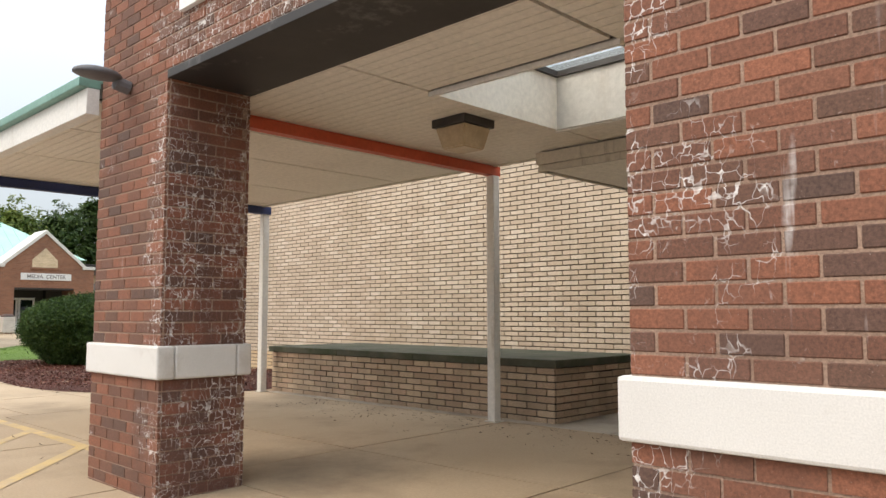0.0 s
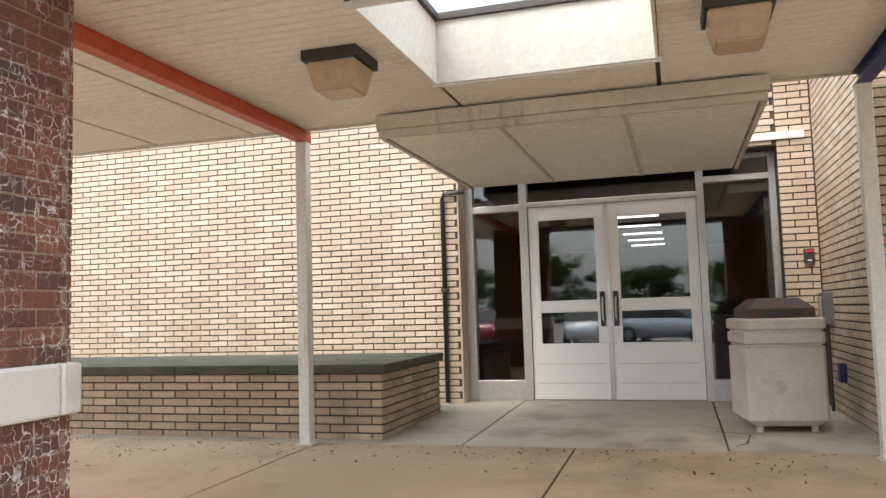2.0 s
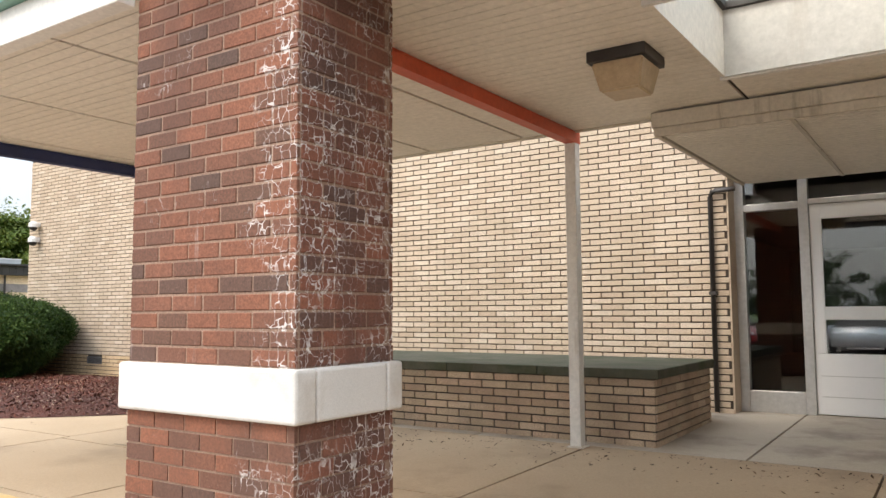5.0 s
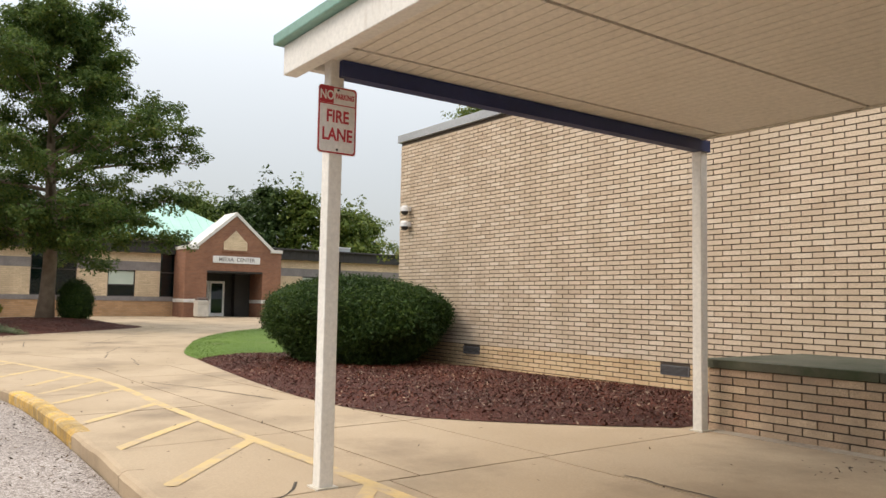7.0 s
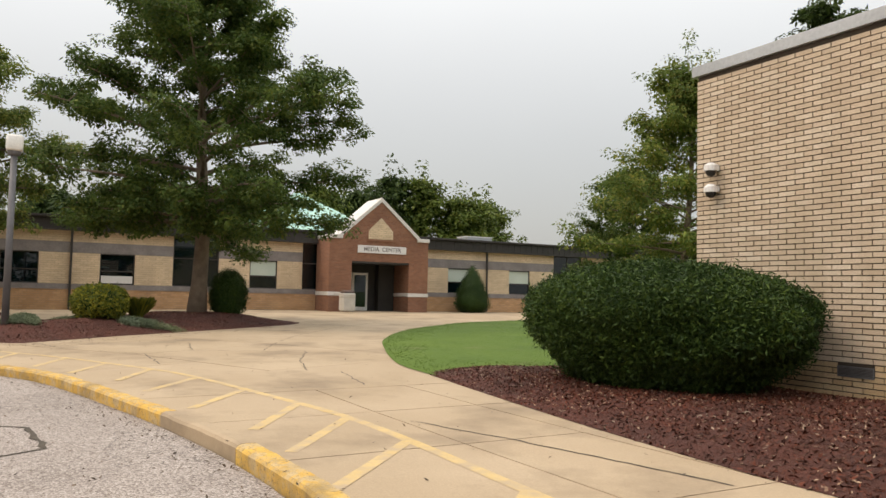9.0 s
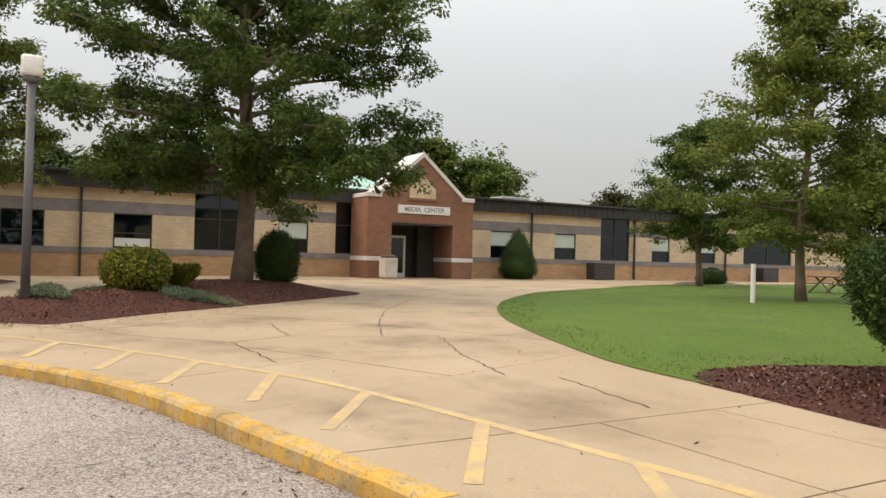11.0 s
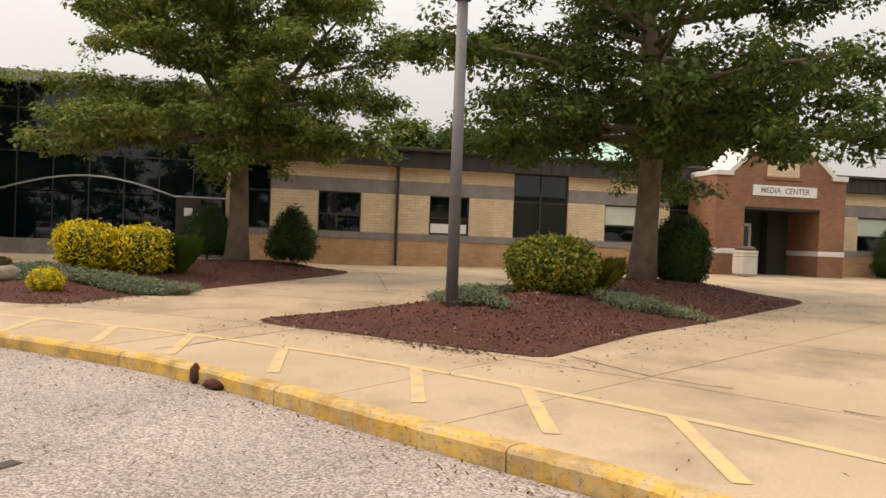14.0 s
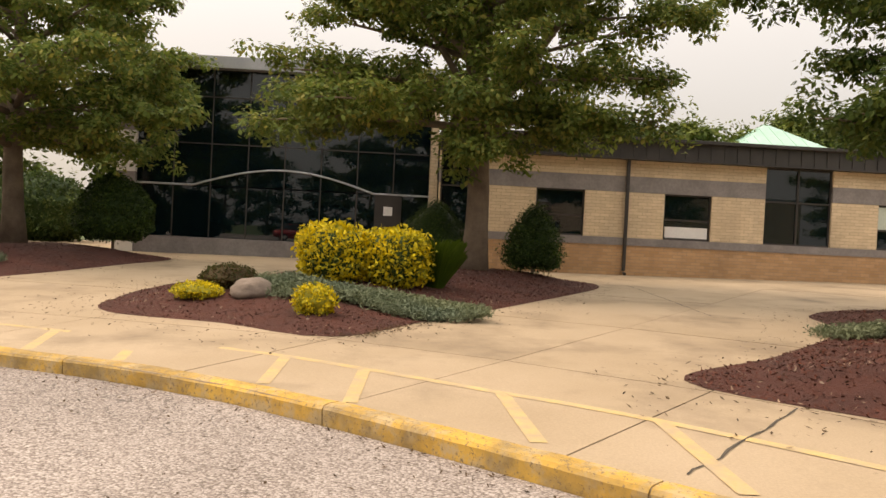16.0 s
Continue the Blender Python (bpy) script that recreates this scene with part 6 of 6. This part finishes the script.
litter_bin(-1.50, 7.55, 9, "square pitted concrete litter bin with a brown hood")
litter_bin(-47.55, 14.05, 92, "square pale concrete litter bin beside the far entrance")

# fittings on the entrance wing
pipe = empty("drain_pipe", -4.9, 8.92, 0.2, "dark brown drain pipe beside the doors", "pipe")
part("pipe_run", tube([(0, 0, 0.02), (0, 0, 2.40), (0.02, 0, 2.45), (0.06, 0, 2.465), (0.27, 0, 2.47)], 0.028, 10), DARK_METAL, pipe, smooth=True)
part("clamp", box(-0.04, 0.04, -0.03, 0.05, 1.3, 1.34), DARK_METAL, pipe)
alarm = empty("fire_alarm", -0.965, WALL_Y - 0.001, 1.66, "small red fire alarm box on the tan wall", "alarm")
part("box", box(-0.05, 0.05, -0.05, 0.0, 0, 0.15, 0.006), DARK_METAL, alarm, "black alarm housing")
part("face", box(-0.04, 0.04, -0.055, -0.051, 0.11, 0.142), SIGN_RED, alarm, "red alarm face")
part("lens", box(-0.02, 0.02, -0.058, -0.0505, 0.02, 0.035), SIGN_WHITE, alarm, "white strobe lens")
meter = empty("wall_box", -0.852, 8.55, 1.05, "blue-grey electrical box with conduit on the side wall", "electrical box")
part("box", box(-0.10, 0.0, -0.09, 0.09, 0, 0.30, 0.006), GREY_METAL, meter)
part("cover", box(-0.115, -0.101, -0.07, 0.07, 0.04, 0.26, 0.004), GALV, meter)
part("conduit", tube([(-0.05, 0.0, -0.85), (-0.05, 0.0, -0.01)], 0.018, 8), DARK_METAL, meter)
socket = empty("wall_box", -0.852, 8.1, 0.52, "small dark blue outlet box on the side wall", "electrical box")
part("box", box(-0.06, 0.0, -0.06, 0.06, 0, 0.17, 0.005), NAVY, socket)


def vent(x, z):
    th = empty("wall_vent", x, WALL_Y, z, "small louvred metal vent low in the tan wall", "vent", "wall vents")
    part("backing", box(-0.23, 0.23, -0.004, 0.02, 0, 0.115), JOINT, th)
    for a, b, c, d in ((-0.24, 0.24, -0.01, 0.005), (-0.24, 0.24, 0.11, 0.125), (-0.24, -0.225, 0.005, 0.11), (0.225, 0.24, 0.005, 0.11)):
        part("frame", box(a, b, -0.015, 0.0, c, d), GREY_METAL, th)
    for k in range(6):
        part("slat", box(-0.225, 0.225, -0.014, -0.005, 0.012 + 0.017 * k, 0.019 + 0.017 * k), GREY_METAL, th)
    return th


vent(-16.78, 0.385)
vent(-12.22, 0.385)


def dome_camera(x, z):
    th = empty("security_camera", x, WALL_Y - 0.002, z, "white dome security camera on the wall corner", "camera", "security cameras")
    part("mount", box(-0.06, 0.06, -0.10, 0.0, 0.02, 0.12, 0.02), SIGN_WHITE, th)
    part("housing", tube([(0, -0.13, 0.14), (0, -0.13, 0.10), (0, -0.13, 0.02)], [0.05, 0.10, 0.10], 16), SIGN_WHITE, th)
    bm = bmesh.new()
    bmesh.ops.create_uvsphere(bm, u_segments=14, v_segments=8, radius=0.078)
    bmesh.ops.translate(bm, verts=bm.verts, vec=(0, -0.13, 0.015))
    part("dome", bm, BLACK_STEEL, th, "smoked dark dome", True)
    return th


dome_camera(-18.97, 3.18)
dome_camera(-18.97, 2.86)


def downpipe(y, label="dark brown downpipe on the far wing"):
    th = empty("downpipe", FX + 0.10, y, 0.12, label, "downpipe", "far downpipes")
    part("pipe_run", box(-0.04, 0.05, -0.05, 0.05, 0.12, 3.72, 0.01), DARK_METAL, th)
    part("shoe", tube([(0, 0, 0.14), (0.05, 0, 0.06), (0.16, 0, 0.02)], 0.05, 8), DARK_METAL, th)
    return th


for y in (1.5, 14.2 - 0.05, 24.1, 31.6, 39.4):
    downpipe(y)


def air_unit(x, y):
    th = empty("air_conditioner", x, y, ground_z(x, y), "dark grey outdoor air conditioning unit on the ground", "air conditioner", "air conditioners")
    part("casing", box(-0.35, 0.35, -0.75, 0.75, 0.03, 0.95, 0.02), DARK_METAL, th)
    for k in range(8):
        part("slat", box(0.351, 0.365, -0.7, 0.7, 0.12 + 0.1 * k, 0.15 + 0.1 * k), GREY_METAL, th)
    part("side_panel", box(-0.3, 0.3, -0.765, -0.751, 0.1, 0.9), BLACK_STEEL, th)
    return th


air_unit(-49.6, 28.2)
air_unit(-49.9, 42.5).location.z -= 0.055
marker = tagged(mesh_object("marker_post", box(-0.05, 0.05, -0.05, 0.05, -0.1, 1.15, 0.01), SIGN_WHITE), "short white marker post on the lawn", "post")
marker.location = (-30.95, 18.1, ground_z(-31, 18) + 0.02)


def roof_unit(x, y, sx, sy, h):
    th = empty("rooftop_unit", x, y, 4.42, "pale metal ventilation unit on the flat roof", "rooftop unit", "rooftop units")
    part("casing", box(-sx, sx, -sy, sy, 0, h, 0.02), GALV, th)
    part("cap", box(-sx - 0.05, sx + 0.05, -sy - 0.05, sy + 0.05, h + 0.002, h + 0.06), SIGN_WHITE, th)
    return th


roof_unit(-58, 27.5, 0.7, 1.0, 0.8)
roof_unit(-56, 31.5, 1.2, 1.6, 0.35)
roof_unit(-56, 22.5, 0.6, 1.0, 0.3)

table = empty("picnic_table", -36.2, 29.2, ground_z(-36, 29), "dark weathered picnic table beyond the lawn", "picnic table")
part("tabletop", box(-0.4, 0.4, -0.9, 0.9, 0.70, 0.75, 0.005), BARK, table)
for s_ in (-0.7, 0.7):
    part("bench", box(s_ - 0.14, s_ + 0.14, -0.9, 0.9, 0.40, 0.45, 0.005), BARK, table)
for s_ in (-0.6, 0.6):
    part("leg", tube([(-0.6, s_, 0), (0.25, s_, 0.72)], 0.04, 6), BARK, table)
    part("leg", tube([(0.6, s_, 0), (-0.25, s_, 0.72)], 0.04, 6), BARK, table)


# ---- parked cars across the drive ----
def car(x, y, turn, paint, label):
    """A saloon car: a body of cross-sections along its length, a glazed cabin, wheels and lights."""
    th = empty("car", x, y, ground_z(x, y) - 0.13, label, "car")
    th.rotation_euler = (0, 0, radians(turn))
    bm = bmesh.new()
    rows = []
    for lx, w, lo, hi in ((-2.2, 0.72, 0.42, 0.72), (-2.12, 0.84, 0.28, 0.88), (-1.4, 0.90, 0.22, 0.96), (-0.4, 0.91, 0.20, 0.95), (0.8, 0.91, 0.20, 0.93), (1.5, 0.89, 0.22, 0.86), (2.05, 0.82, 0.26, 0.74), (2.2, 0.66, 0.38, 0.62)):
        rows.append([bm.verts.new((lx, sy * w * k, z)) for sy, k, z in ((-1, 0.94, lo), (-1, 1.0, (lo + hi) / 2), (-1, 0.93, hi), (0, 0, hi + 0.03), (1, 0.93, hi), (1, 1.0, (lo + hi) / 2), (1, 0.94, lo))])
    for p, q in zip(rows, rows[1:]):
        for k in range(7):
            bm.faces.new((p[k], p[(k + 1) % 7], q[(k + 1) % 7], q[k]))
    bm.faces.new(rows[0][::-1])
    bm.faces.new(rows[-1])
    bmesh.ops.recalc_face_normals(bm, faces=bm.faces)
    part("body", bm, paint, th, smooth=True)
    bm = bmesh.new()
    rows = [[bm.verts.new((lx, sy * w, z)) for sy in (-1, 1)] for lx, w, z in ((-1.75, 0.78, 0.95), (-1.05, 0.64, 1.40), (0.15, 0.64, 1.43), (1.05, 0.80, 0.93))]
    for p, q in zip(rows, rows[1:]):
        bm.faces.new((p[0], p[1], q[1], q[0]))
    bm.faces.new([r[0] for r in rows][::-1])
    bm.faces.new([r[1] for r in rows])
    part("cabin_glass", bm, BLACK_STEEL, th, "dark car glass")
    part("roof", box(-1.0, 0.12, -0.62, 0.62, 1.405, 1.45, 0.02), paint, th)
    for lx in (-1.35, 1.35):
        for s in (-1, 1):
            w = part("wheel", tube([(lx, s * 0.72, 0.32), (lx, s * 0.74, 0.32), (lx, s * 0.90, 0.32), (lx, s * 0.92, 0.32)], [0.28, 0.32, 0.32, 0.27], 18), RUBBER, th)
            part("rim", tube([(lx, s * 0.905, 0.32), (lx, s * 0.926, 0.32)], 0.20, 12), ALUMINIUM, w, "silver rim")
    for s in (-0.55, 0.55):
        part("headlight", box(2.08, 2.19, s - 0.16, s + 0.16, 0.60, 0.70, 0.02), SIGN_WHITE, th, "clear headlight")
        part("tail_light", box(-2.2, -2.1, s - 0.16, s + 0.16, 0.72, 0.84, 0.02), SIGN_RED, th, "red tail light")
    return th


car(-5.6, -13.0, 90, WHITE_CAR, "white saloon car parked across the drive")
car(-2.6, -13.2, 20, SILVER_CAR, "silver saloon car parked across the drive")
car(-10.5, -14.5, 75, RED_CAR, "dark red saloon car parked across the drive")
car(-6.0, -24.0, 200, SILVER_CAR, "silver saloon car parked further off")

# ---- cracks, litter, chips, grass ----
def crack(pts, width=0.02, lift=0.004):
    rng = random.Random(int(abs(pts[0][0] * 100)))
    line = []
    for a, b in zip(pts, pts[1:]):
        m = max(2, int(math.dist(a, b) / 0.15))
        for k in range(m):
            t = k / m
            line.append((a[0] + (b[0] - a[0]) * t + rng.uniform(-0.03, 0.03), a[1] + (b[1] - a[1]) * t + rng.uniform(-0.03, 0.03)))
    line.append(pts[-1])
    vs, fs = [], []
    for i, p in enumerate(line):
        a, c = line[max(i - 1, 0)], line[min(i + 1, len(line) - 1)]
        d = Vector((c[0] - a[0], c[1] - a[1])).normalized()
        w = width * rng.uniform(0.4, 1.2) / 2
        for s in (-1, 1):
            x, y = p[0] - d.y * s * w, p[1] + d.x * s * w
            vs.append((x, y, ground_z(x, y) + lift))
        if i:
            fs.append((2 * i - 2, 2 * i, 2 * i + 1, 2 * i - 1))
    return raw("crack", vs, fs, JOINT, pavement)


pavement = empty("pavement", 0, 0, 0, "cream concrete pavement of cast slabs with dark joints", "pavement", kind="structure")
CRACKS = [
    [(-37.7, 11.7), (-34.0, 8.5), (-30.7, 6.25), (-28.0, 4.9), (-26.2, 4.15)], [(-28.8, 3.15), (-26.65, 2.85), (-26.0, 4.2)], [(-26.65, 2.85), (-26.15, 1.85), (-27.05, 1.2)],
    [(-26.14, 1.9), (-24.05, 1.9)], [(-25.75, 4.9), (-23.95, 4.22), (-22.3, 3.8)], [(-21.95, 4.25), (-20.35, 3.95)],
    [(-29.7, 0.1), (-28.5, 0.38), (-27.9, 0.85)], [(-45.5, 0.1), (-38.5, -0.54), (-38.3, 0.6)], [(-17.5, 3.31), (-15.9, 3.75), (-14.3, 4.05)],
    [(-30.3, -4.1), (-30.9, -3.54), (-31.2, -3.28), (-32.0, -2.6)], [(-10.15, 2.42), (-9.8, 2.1), (-9.4, 2.3)], [(-9.1, 4.38), (-7.66, 4.42)], [(-1.9, 6.6), (-1.75, 7.1), (-2.1, 7.3)]]
for pts in CRACKS:
    crack(pts, 0.022)

crack([(-19.6, -0.25), (-19.4, 0.02), (-18.2, 0.17), (-18.0, -0.2)], 0.06, -0.124)
crack([(-26.9, -4.3), (-26.6, -4.6), (-26.2, -4.75)], 0.09, -0.124)
crack([(-21.5, -1.2), (-22.6, -0.9), (-23.4, -1.1), (-24.2, -1.9)], 0.05, -0.124)


def scatter(name, n, place, size, mat, label, category, seed, flat=0.25, thin=0.35):
    """n small flat bits where place(rng) puts them."""
    rng = np.random.default_rng(seed)
    c = np.array([place(rng) for _ in range(n)])
    a = rng.uniform(0, 2 * np.pi, n)
    s = size * rng.uniform(0.5, 1.3, (n, 1))
    d = np.stack((np.cos(a), np.sin(a), rng.normal(0, flat, n)), 1) * s
    u = np.stack((-np.sin(a), np.cos(a), rng.normal(0, flat, n)), 1) * s * thin
    v = np.stack((c - d, c + u, c + d, c - u), 1).reshape(-1, 3)
    return tagged(fast_mesh(name, v, np.arange(4 * n).reshape(-1, 4), mat, None), label, category, kind="stuff")


def in_poly(poly, height, lift):
    xs, ys = [p[0] for p in poly], [p[1] for p in poly]

    def place(rng):
        while True:
            x, y = rng.uniform(min(xs), max(xs)), rng.uniform(min(ys), max(ys))
            if inside(poly, x, y):
                return x, y, height(x, y) + lift
    return place


for key, poly, n in (("R", BED_R, 42000), ("A", BED_A, 24000), ("B", BED_B, 18000), ("C", BED_C, 6000)):
    scatter("mulch_chips", n, in_poly(poly, HEAP[key], 0.006), 0.024, CHIP, "loose dark red bark chips on the bed", "mulch", 80 + n % 7, 0.5)


def near_kerb(rng):
    k = rng.integers(8, len(CURB) - 8)
    (x, y), (x2, y2) = CURB[k], CURB[k + 1]
    m = math.hypot(x2 - x, y2 - y)
    o, f = 0.04 + abs(rng.normal(0, 0.25)) * (1 if rng.uniform() < 0.5 else 5), rng.uniform(0, 1)
    px, py = x + (x2 - x) * f - (y2 - y) / m * o, y + (y2 - y) * f + (x2 - x) / m * o
    return px, py, ground_z(px, py) - 0.120


scatter("leaf_litter", 6000, near_kerb, 0.019, LITTER, "dry leaf litter along the gutter", "leaf litter", 91)


def near_beds(rng):
    poly = (BED_A, BED_B, BED_A, BED_B, BED_C)[rng.integers(0, 5)]
    x, y = poly[rng.integers(0, len(poly))]
    x, y = x + rng.normal(0, 0.5) + 0.35, y + rng.normal(0, 0.5) - 0.2
    return x, y, ground_z(x, y) + 0.012


scatter("leaf_litter", 5000, near_beds, 0.024, LITTER, "brown fallen leaves on the pavement", "leaf litter", 92)


def at_tip(rng):
    """Leaves swept up along the kerb side of the two beds' tips."""
    cx, cy, dx, dy = ((-29.9, -0.75, -0.75, -0.62), (-35.2, -6.1, -0.85, 0.52))[rng.integers(0, 2)]
    u = abs(rng.normal(0, 1.1))
    x, y = cx + dx * u + rng.normal(0, 0.14), cy + dy * u + rng.normal(0, 0.14)
    return x, y, ground_z(x, y) + 0.012


scatter("leaf_litter", 900, at_tip, 0.028, LITTER, "drift of brown leaves beside the mulch bed", "leaf litter", 96)


def by_planter(rng):
    x, y = rng.uniform(-8.5, -0.8), 6.35 - abs(rng.normal(0, 0.5))
    return x, y, ground_z(x, y) + 0.012


scatter("leaf_litter", 700, by_planter, 0.018, LITTER, "brown leaf bits on the entrance pavement", "leaf litter", 93)
scatter("leaf_litter", 500, lambda rng: (lambda x, y: (x, y, ground_z(x, y) + 0.012))(rng.uniform(-34, -6), rng.uniform(-1, 6)), 0.02, LITTER, "few brown leaves strewn over the pavement", "leaf litter", 94)


def grass_patch(n, seed):
    rng = np.random.default_rng(seed)
    pl = in_poly([p for p in LAWN_POLY if p[1] < 40], lambda x, y: ground_z(x, y), 0.03)
    c = np.array([pl(rng) for _ in range(n)])
    a = rng.uniform(0, 2 * np.pi, n)
    h = rng.uniform(0.012, 0.032, n)
    s = np.stack((np.cos(a), np.sin(a), np.zeros(n)), 1) * 0.005
    tip = c + np.stack((rng.normal(0, 0.02, n), rng.normal(0, 0.02, n), h), 1)
    v = np.stack((c - s, c + s, tip), 1).reshape(-1, 3)
    return tagged(fast_mesh("grass", v, np.arange(3 * n).reshape(-1, 3), GRASS, None), "short green grass blades of the lawn", "grass", kind="stuff")


grass_patch(150000, 95)

# ---- pavement slabs ----
COVER = [LAWN_POLY, BED_R, BED_A, BED_B, BED_C]


def slab(poly, mat=CONCRETE):
    k = len(poly)
    jig = random.uniform(-0.0012, 0.0012)
    vs = [(x, y, ground_z(x, y) + jig) for x, y in poly] + [(x, y, ground_z(x, y) - 0.06) for x, y in poly]
    fs = [tuple(range(k))] + [(i, i + k, (i + 1) % k + k, (i + 1) % k) for i in range(k)]
    ob = raw("slab", vs, fs, mat, pavement)
    return ob


def pave(region, cells, mat=CONCRETE):
    for cell in cells:
        p = clip_convex(region, cell)
        if len(p) < 3:
            continue
        area = abs(sum(p[i - 1][0] * p[i][1] - p[i][0] * p[i - 1][1] for i in range(len(p)))) / 2
        cx, cy = sum(q[0] for q in p) / len(p), sum(q[1] for q in p) / len(p)
        if area < 0.02 or any(all(inside(c, *q) and edge_distance(c, *q) > 0.3 for q in p + [(cx, cy)]) for c in COVER):
            continue
        if sum(p[i - 1][0] * p[i][1] - p[i][0] * p[i - 1][1] for i in range(len(p))) < 0:
            p = p[::-1]
        slab(p, mat)


def cell(x0, x1, y0, y1, turn=0.0, ox=0.0, oy=0.0, g=0.009):
    c, s = math.cos(turn), math.sin(turn)
    return [(ox + x * c - y * s, oy + x * s + y * c) for x, y in ((x0 + g, y0 + g), (x1 - g, y0 + g), (x1 - g, y1 - g), (x0 + g, y1 - g))]


SPLIT = -20.1
east = clip_convex(PAVED, [(SPLIT + 0.006, -60), (60, -60), (60, 60), (SPLIT + 0.006, 60)])
west = clip_convex(PAVED, [(-90, -60), (SPLIT - 0.006, -60), (SPLIT - 0.006, 60), (-90, 60)])
xs_near = [-9.88, -7.53, -5.33, -3.12, -0.92, 1.3, 3.6, 6.0, 9.2]
cells = [cell(a, b, c, d) for a, b in zip(xs_near, xs_near[1:]) for c, d in ((0.5, 2.95), (2.95, 4.33), (4.33, 6.43))]
pave(east, [cell(a, b, 6.43, 9.8) for a, b in ((-9.88, -6.5), (-6.5, -4.05), (-4.05, -1.98), (-1.98, 0.5))], CONCRETE_GREY)
xs_mid = [SPLIT, -18.2, -16.3, -14.25, -12.0, -9.88]
cells += [cell(a, b, c, d) for a, b in zip(xs_mid, xs_mid[1:]) for c, d in ((-1.5, 3.2), (3.2, 4.42), (4.42, 9.8))]
pave(east, cells)
# the joints fan out round the bend of the kerb
FAN = [(-20.1, 0.2, 90), (-21.6, 1.0, 110.8), (-23.3, 0.3, 112), (-24.85, -0.35, 120.5), (-27.05, -1.75, 124), (-28.05, -2.4, 130), (-30.7, -4.6, 140), (-31.85, -5.95, 145), (-32.8, -7.4, 154), (-33.8, -10.0, 165), (-34.9, -15.0, 175), (-35.4, -22.0, 178), (-35.6, -41.0, 180)]
RINGS = [-1.5, 2.42, 6.0, 11.0, 17.0, 26.0, 70.0]


def fan_cells():
    out = []
    for (x0, y0, a0), (x1, y1, a1) in zip(FAN, FAN[1:]):
        at = lambda x, y, a, r: Vector((x + r * math.cos(radians(a)), y + r * math.sin(radians(a))))
        rings = RINGS if x0 < -21 else RINGS[:1] + RINGS[2:]
        for r0, r1 in zip(rings, rings[1:]):
            q = [at(x0, y0, a0, r0), at(x0, y0, a0, r1), at(x1, y1, a1, r1), at(x1, y1, a1, r0)]
            m = sum(q, Vector((0, 0))) / 4
            q = [p + (m - p).normalized() * 0.013 for p in q]
            if sum(q[i - 1].x * q[i].y - q[i].x * q[i - 1].y for i in range(4)) < 0:
                q = q[::-1]
            out.append([tuple(p) for p in q])
    return out


pave(west, fan_cells())

# ---- bricks of the walls ----
lay([b for b in planter_bricks if b[0] > -8.2][:280], PLANTER_BRICK, planter, 280)
lay([b for b in planter_bricks if b[0] > -8.2][280:] + [b for b in planter_bricks if b[0] <= -8.2], PLANTER_BRICK, planter, 0)
vent_holes = [(-17.02, -16.54, 0.37, 0.52), (-12.46, -11.98, 0.37, 0.52)]
front = face_run(-19.37, -4.73, -0.10, -0.10 + 66 * UC, UC, UL, UJ, vent_holes, 0.02, "x", WALL_Y + 0.008)
close_by = [b for b in front if b[0] > -7.2 and b[2] > 0.2 and b[2] < 2.9]
low = [b for b in front if b[2] < 0.52 and b[0] < -9.8]
lay(close_by[:260], TAN_BRICK, wall_front, 260)
used = set(close_by[:260]) | set(low)
lay([b for b in front if b not in used], TAN_BRICK, wall_front, 0)
lay(low, TAN_BASE, wall_front, 0)
lay(face_run(-1.21, -0.86, 0.1, 0.1 + 63 * UC, UC, UL, UJ, (), 0.02, "x", WALL_Y + 0.008) + face_run(-4.73, -1.21, 2.93, 2.93 + 24 * UC, UC, UL, UJ, (), 0.02, "x", WALL_Y + 0.008), TAN_BRICK, wall_front, 0)
lay(face_run(WALL_Y + 0.02, 24.0, -0.1, -0.1 + 66 * UC, UC, UL, UJ, (), 0.02, "y", -19.368), TAN_BRICK, wall_west, 0)
lay(face_run(6.48, WALL_Y, 0.0, 65 * UC, UC, UL, UJ, (), 0.02, "y", -0.842), TAN_BRICK, wall_east, 180)
lay(face_run(-0.85, 5.0, 0.0, 65 * UC, UC, UL, UJ, (), 0.02, "x", 6.458), TAN_BRICK, wall_porch, 0)
lay(face_run(-5.85, -0.30, 2.92, 2.92 + 27 * 0.0752, 0.0752, 0.207, 0.011, [(-4.57, -1.58, 3.26, 3.84)], 0.02, "x", 2.318), RED_BRICK, portal, 120)
lay(face_run(2.33, 2.92, 2.92, 2.92 + 27 * 0.0752, 0.0752, 0.207, 0.011, (), 0.02, "y", -5.842), RED_BRICK, portal, 0)
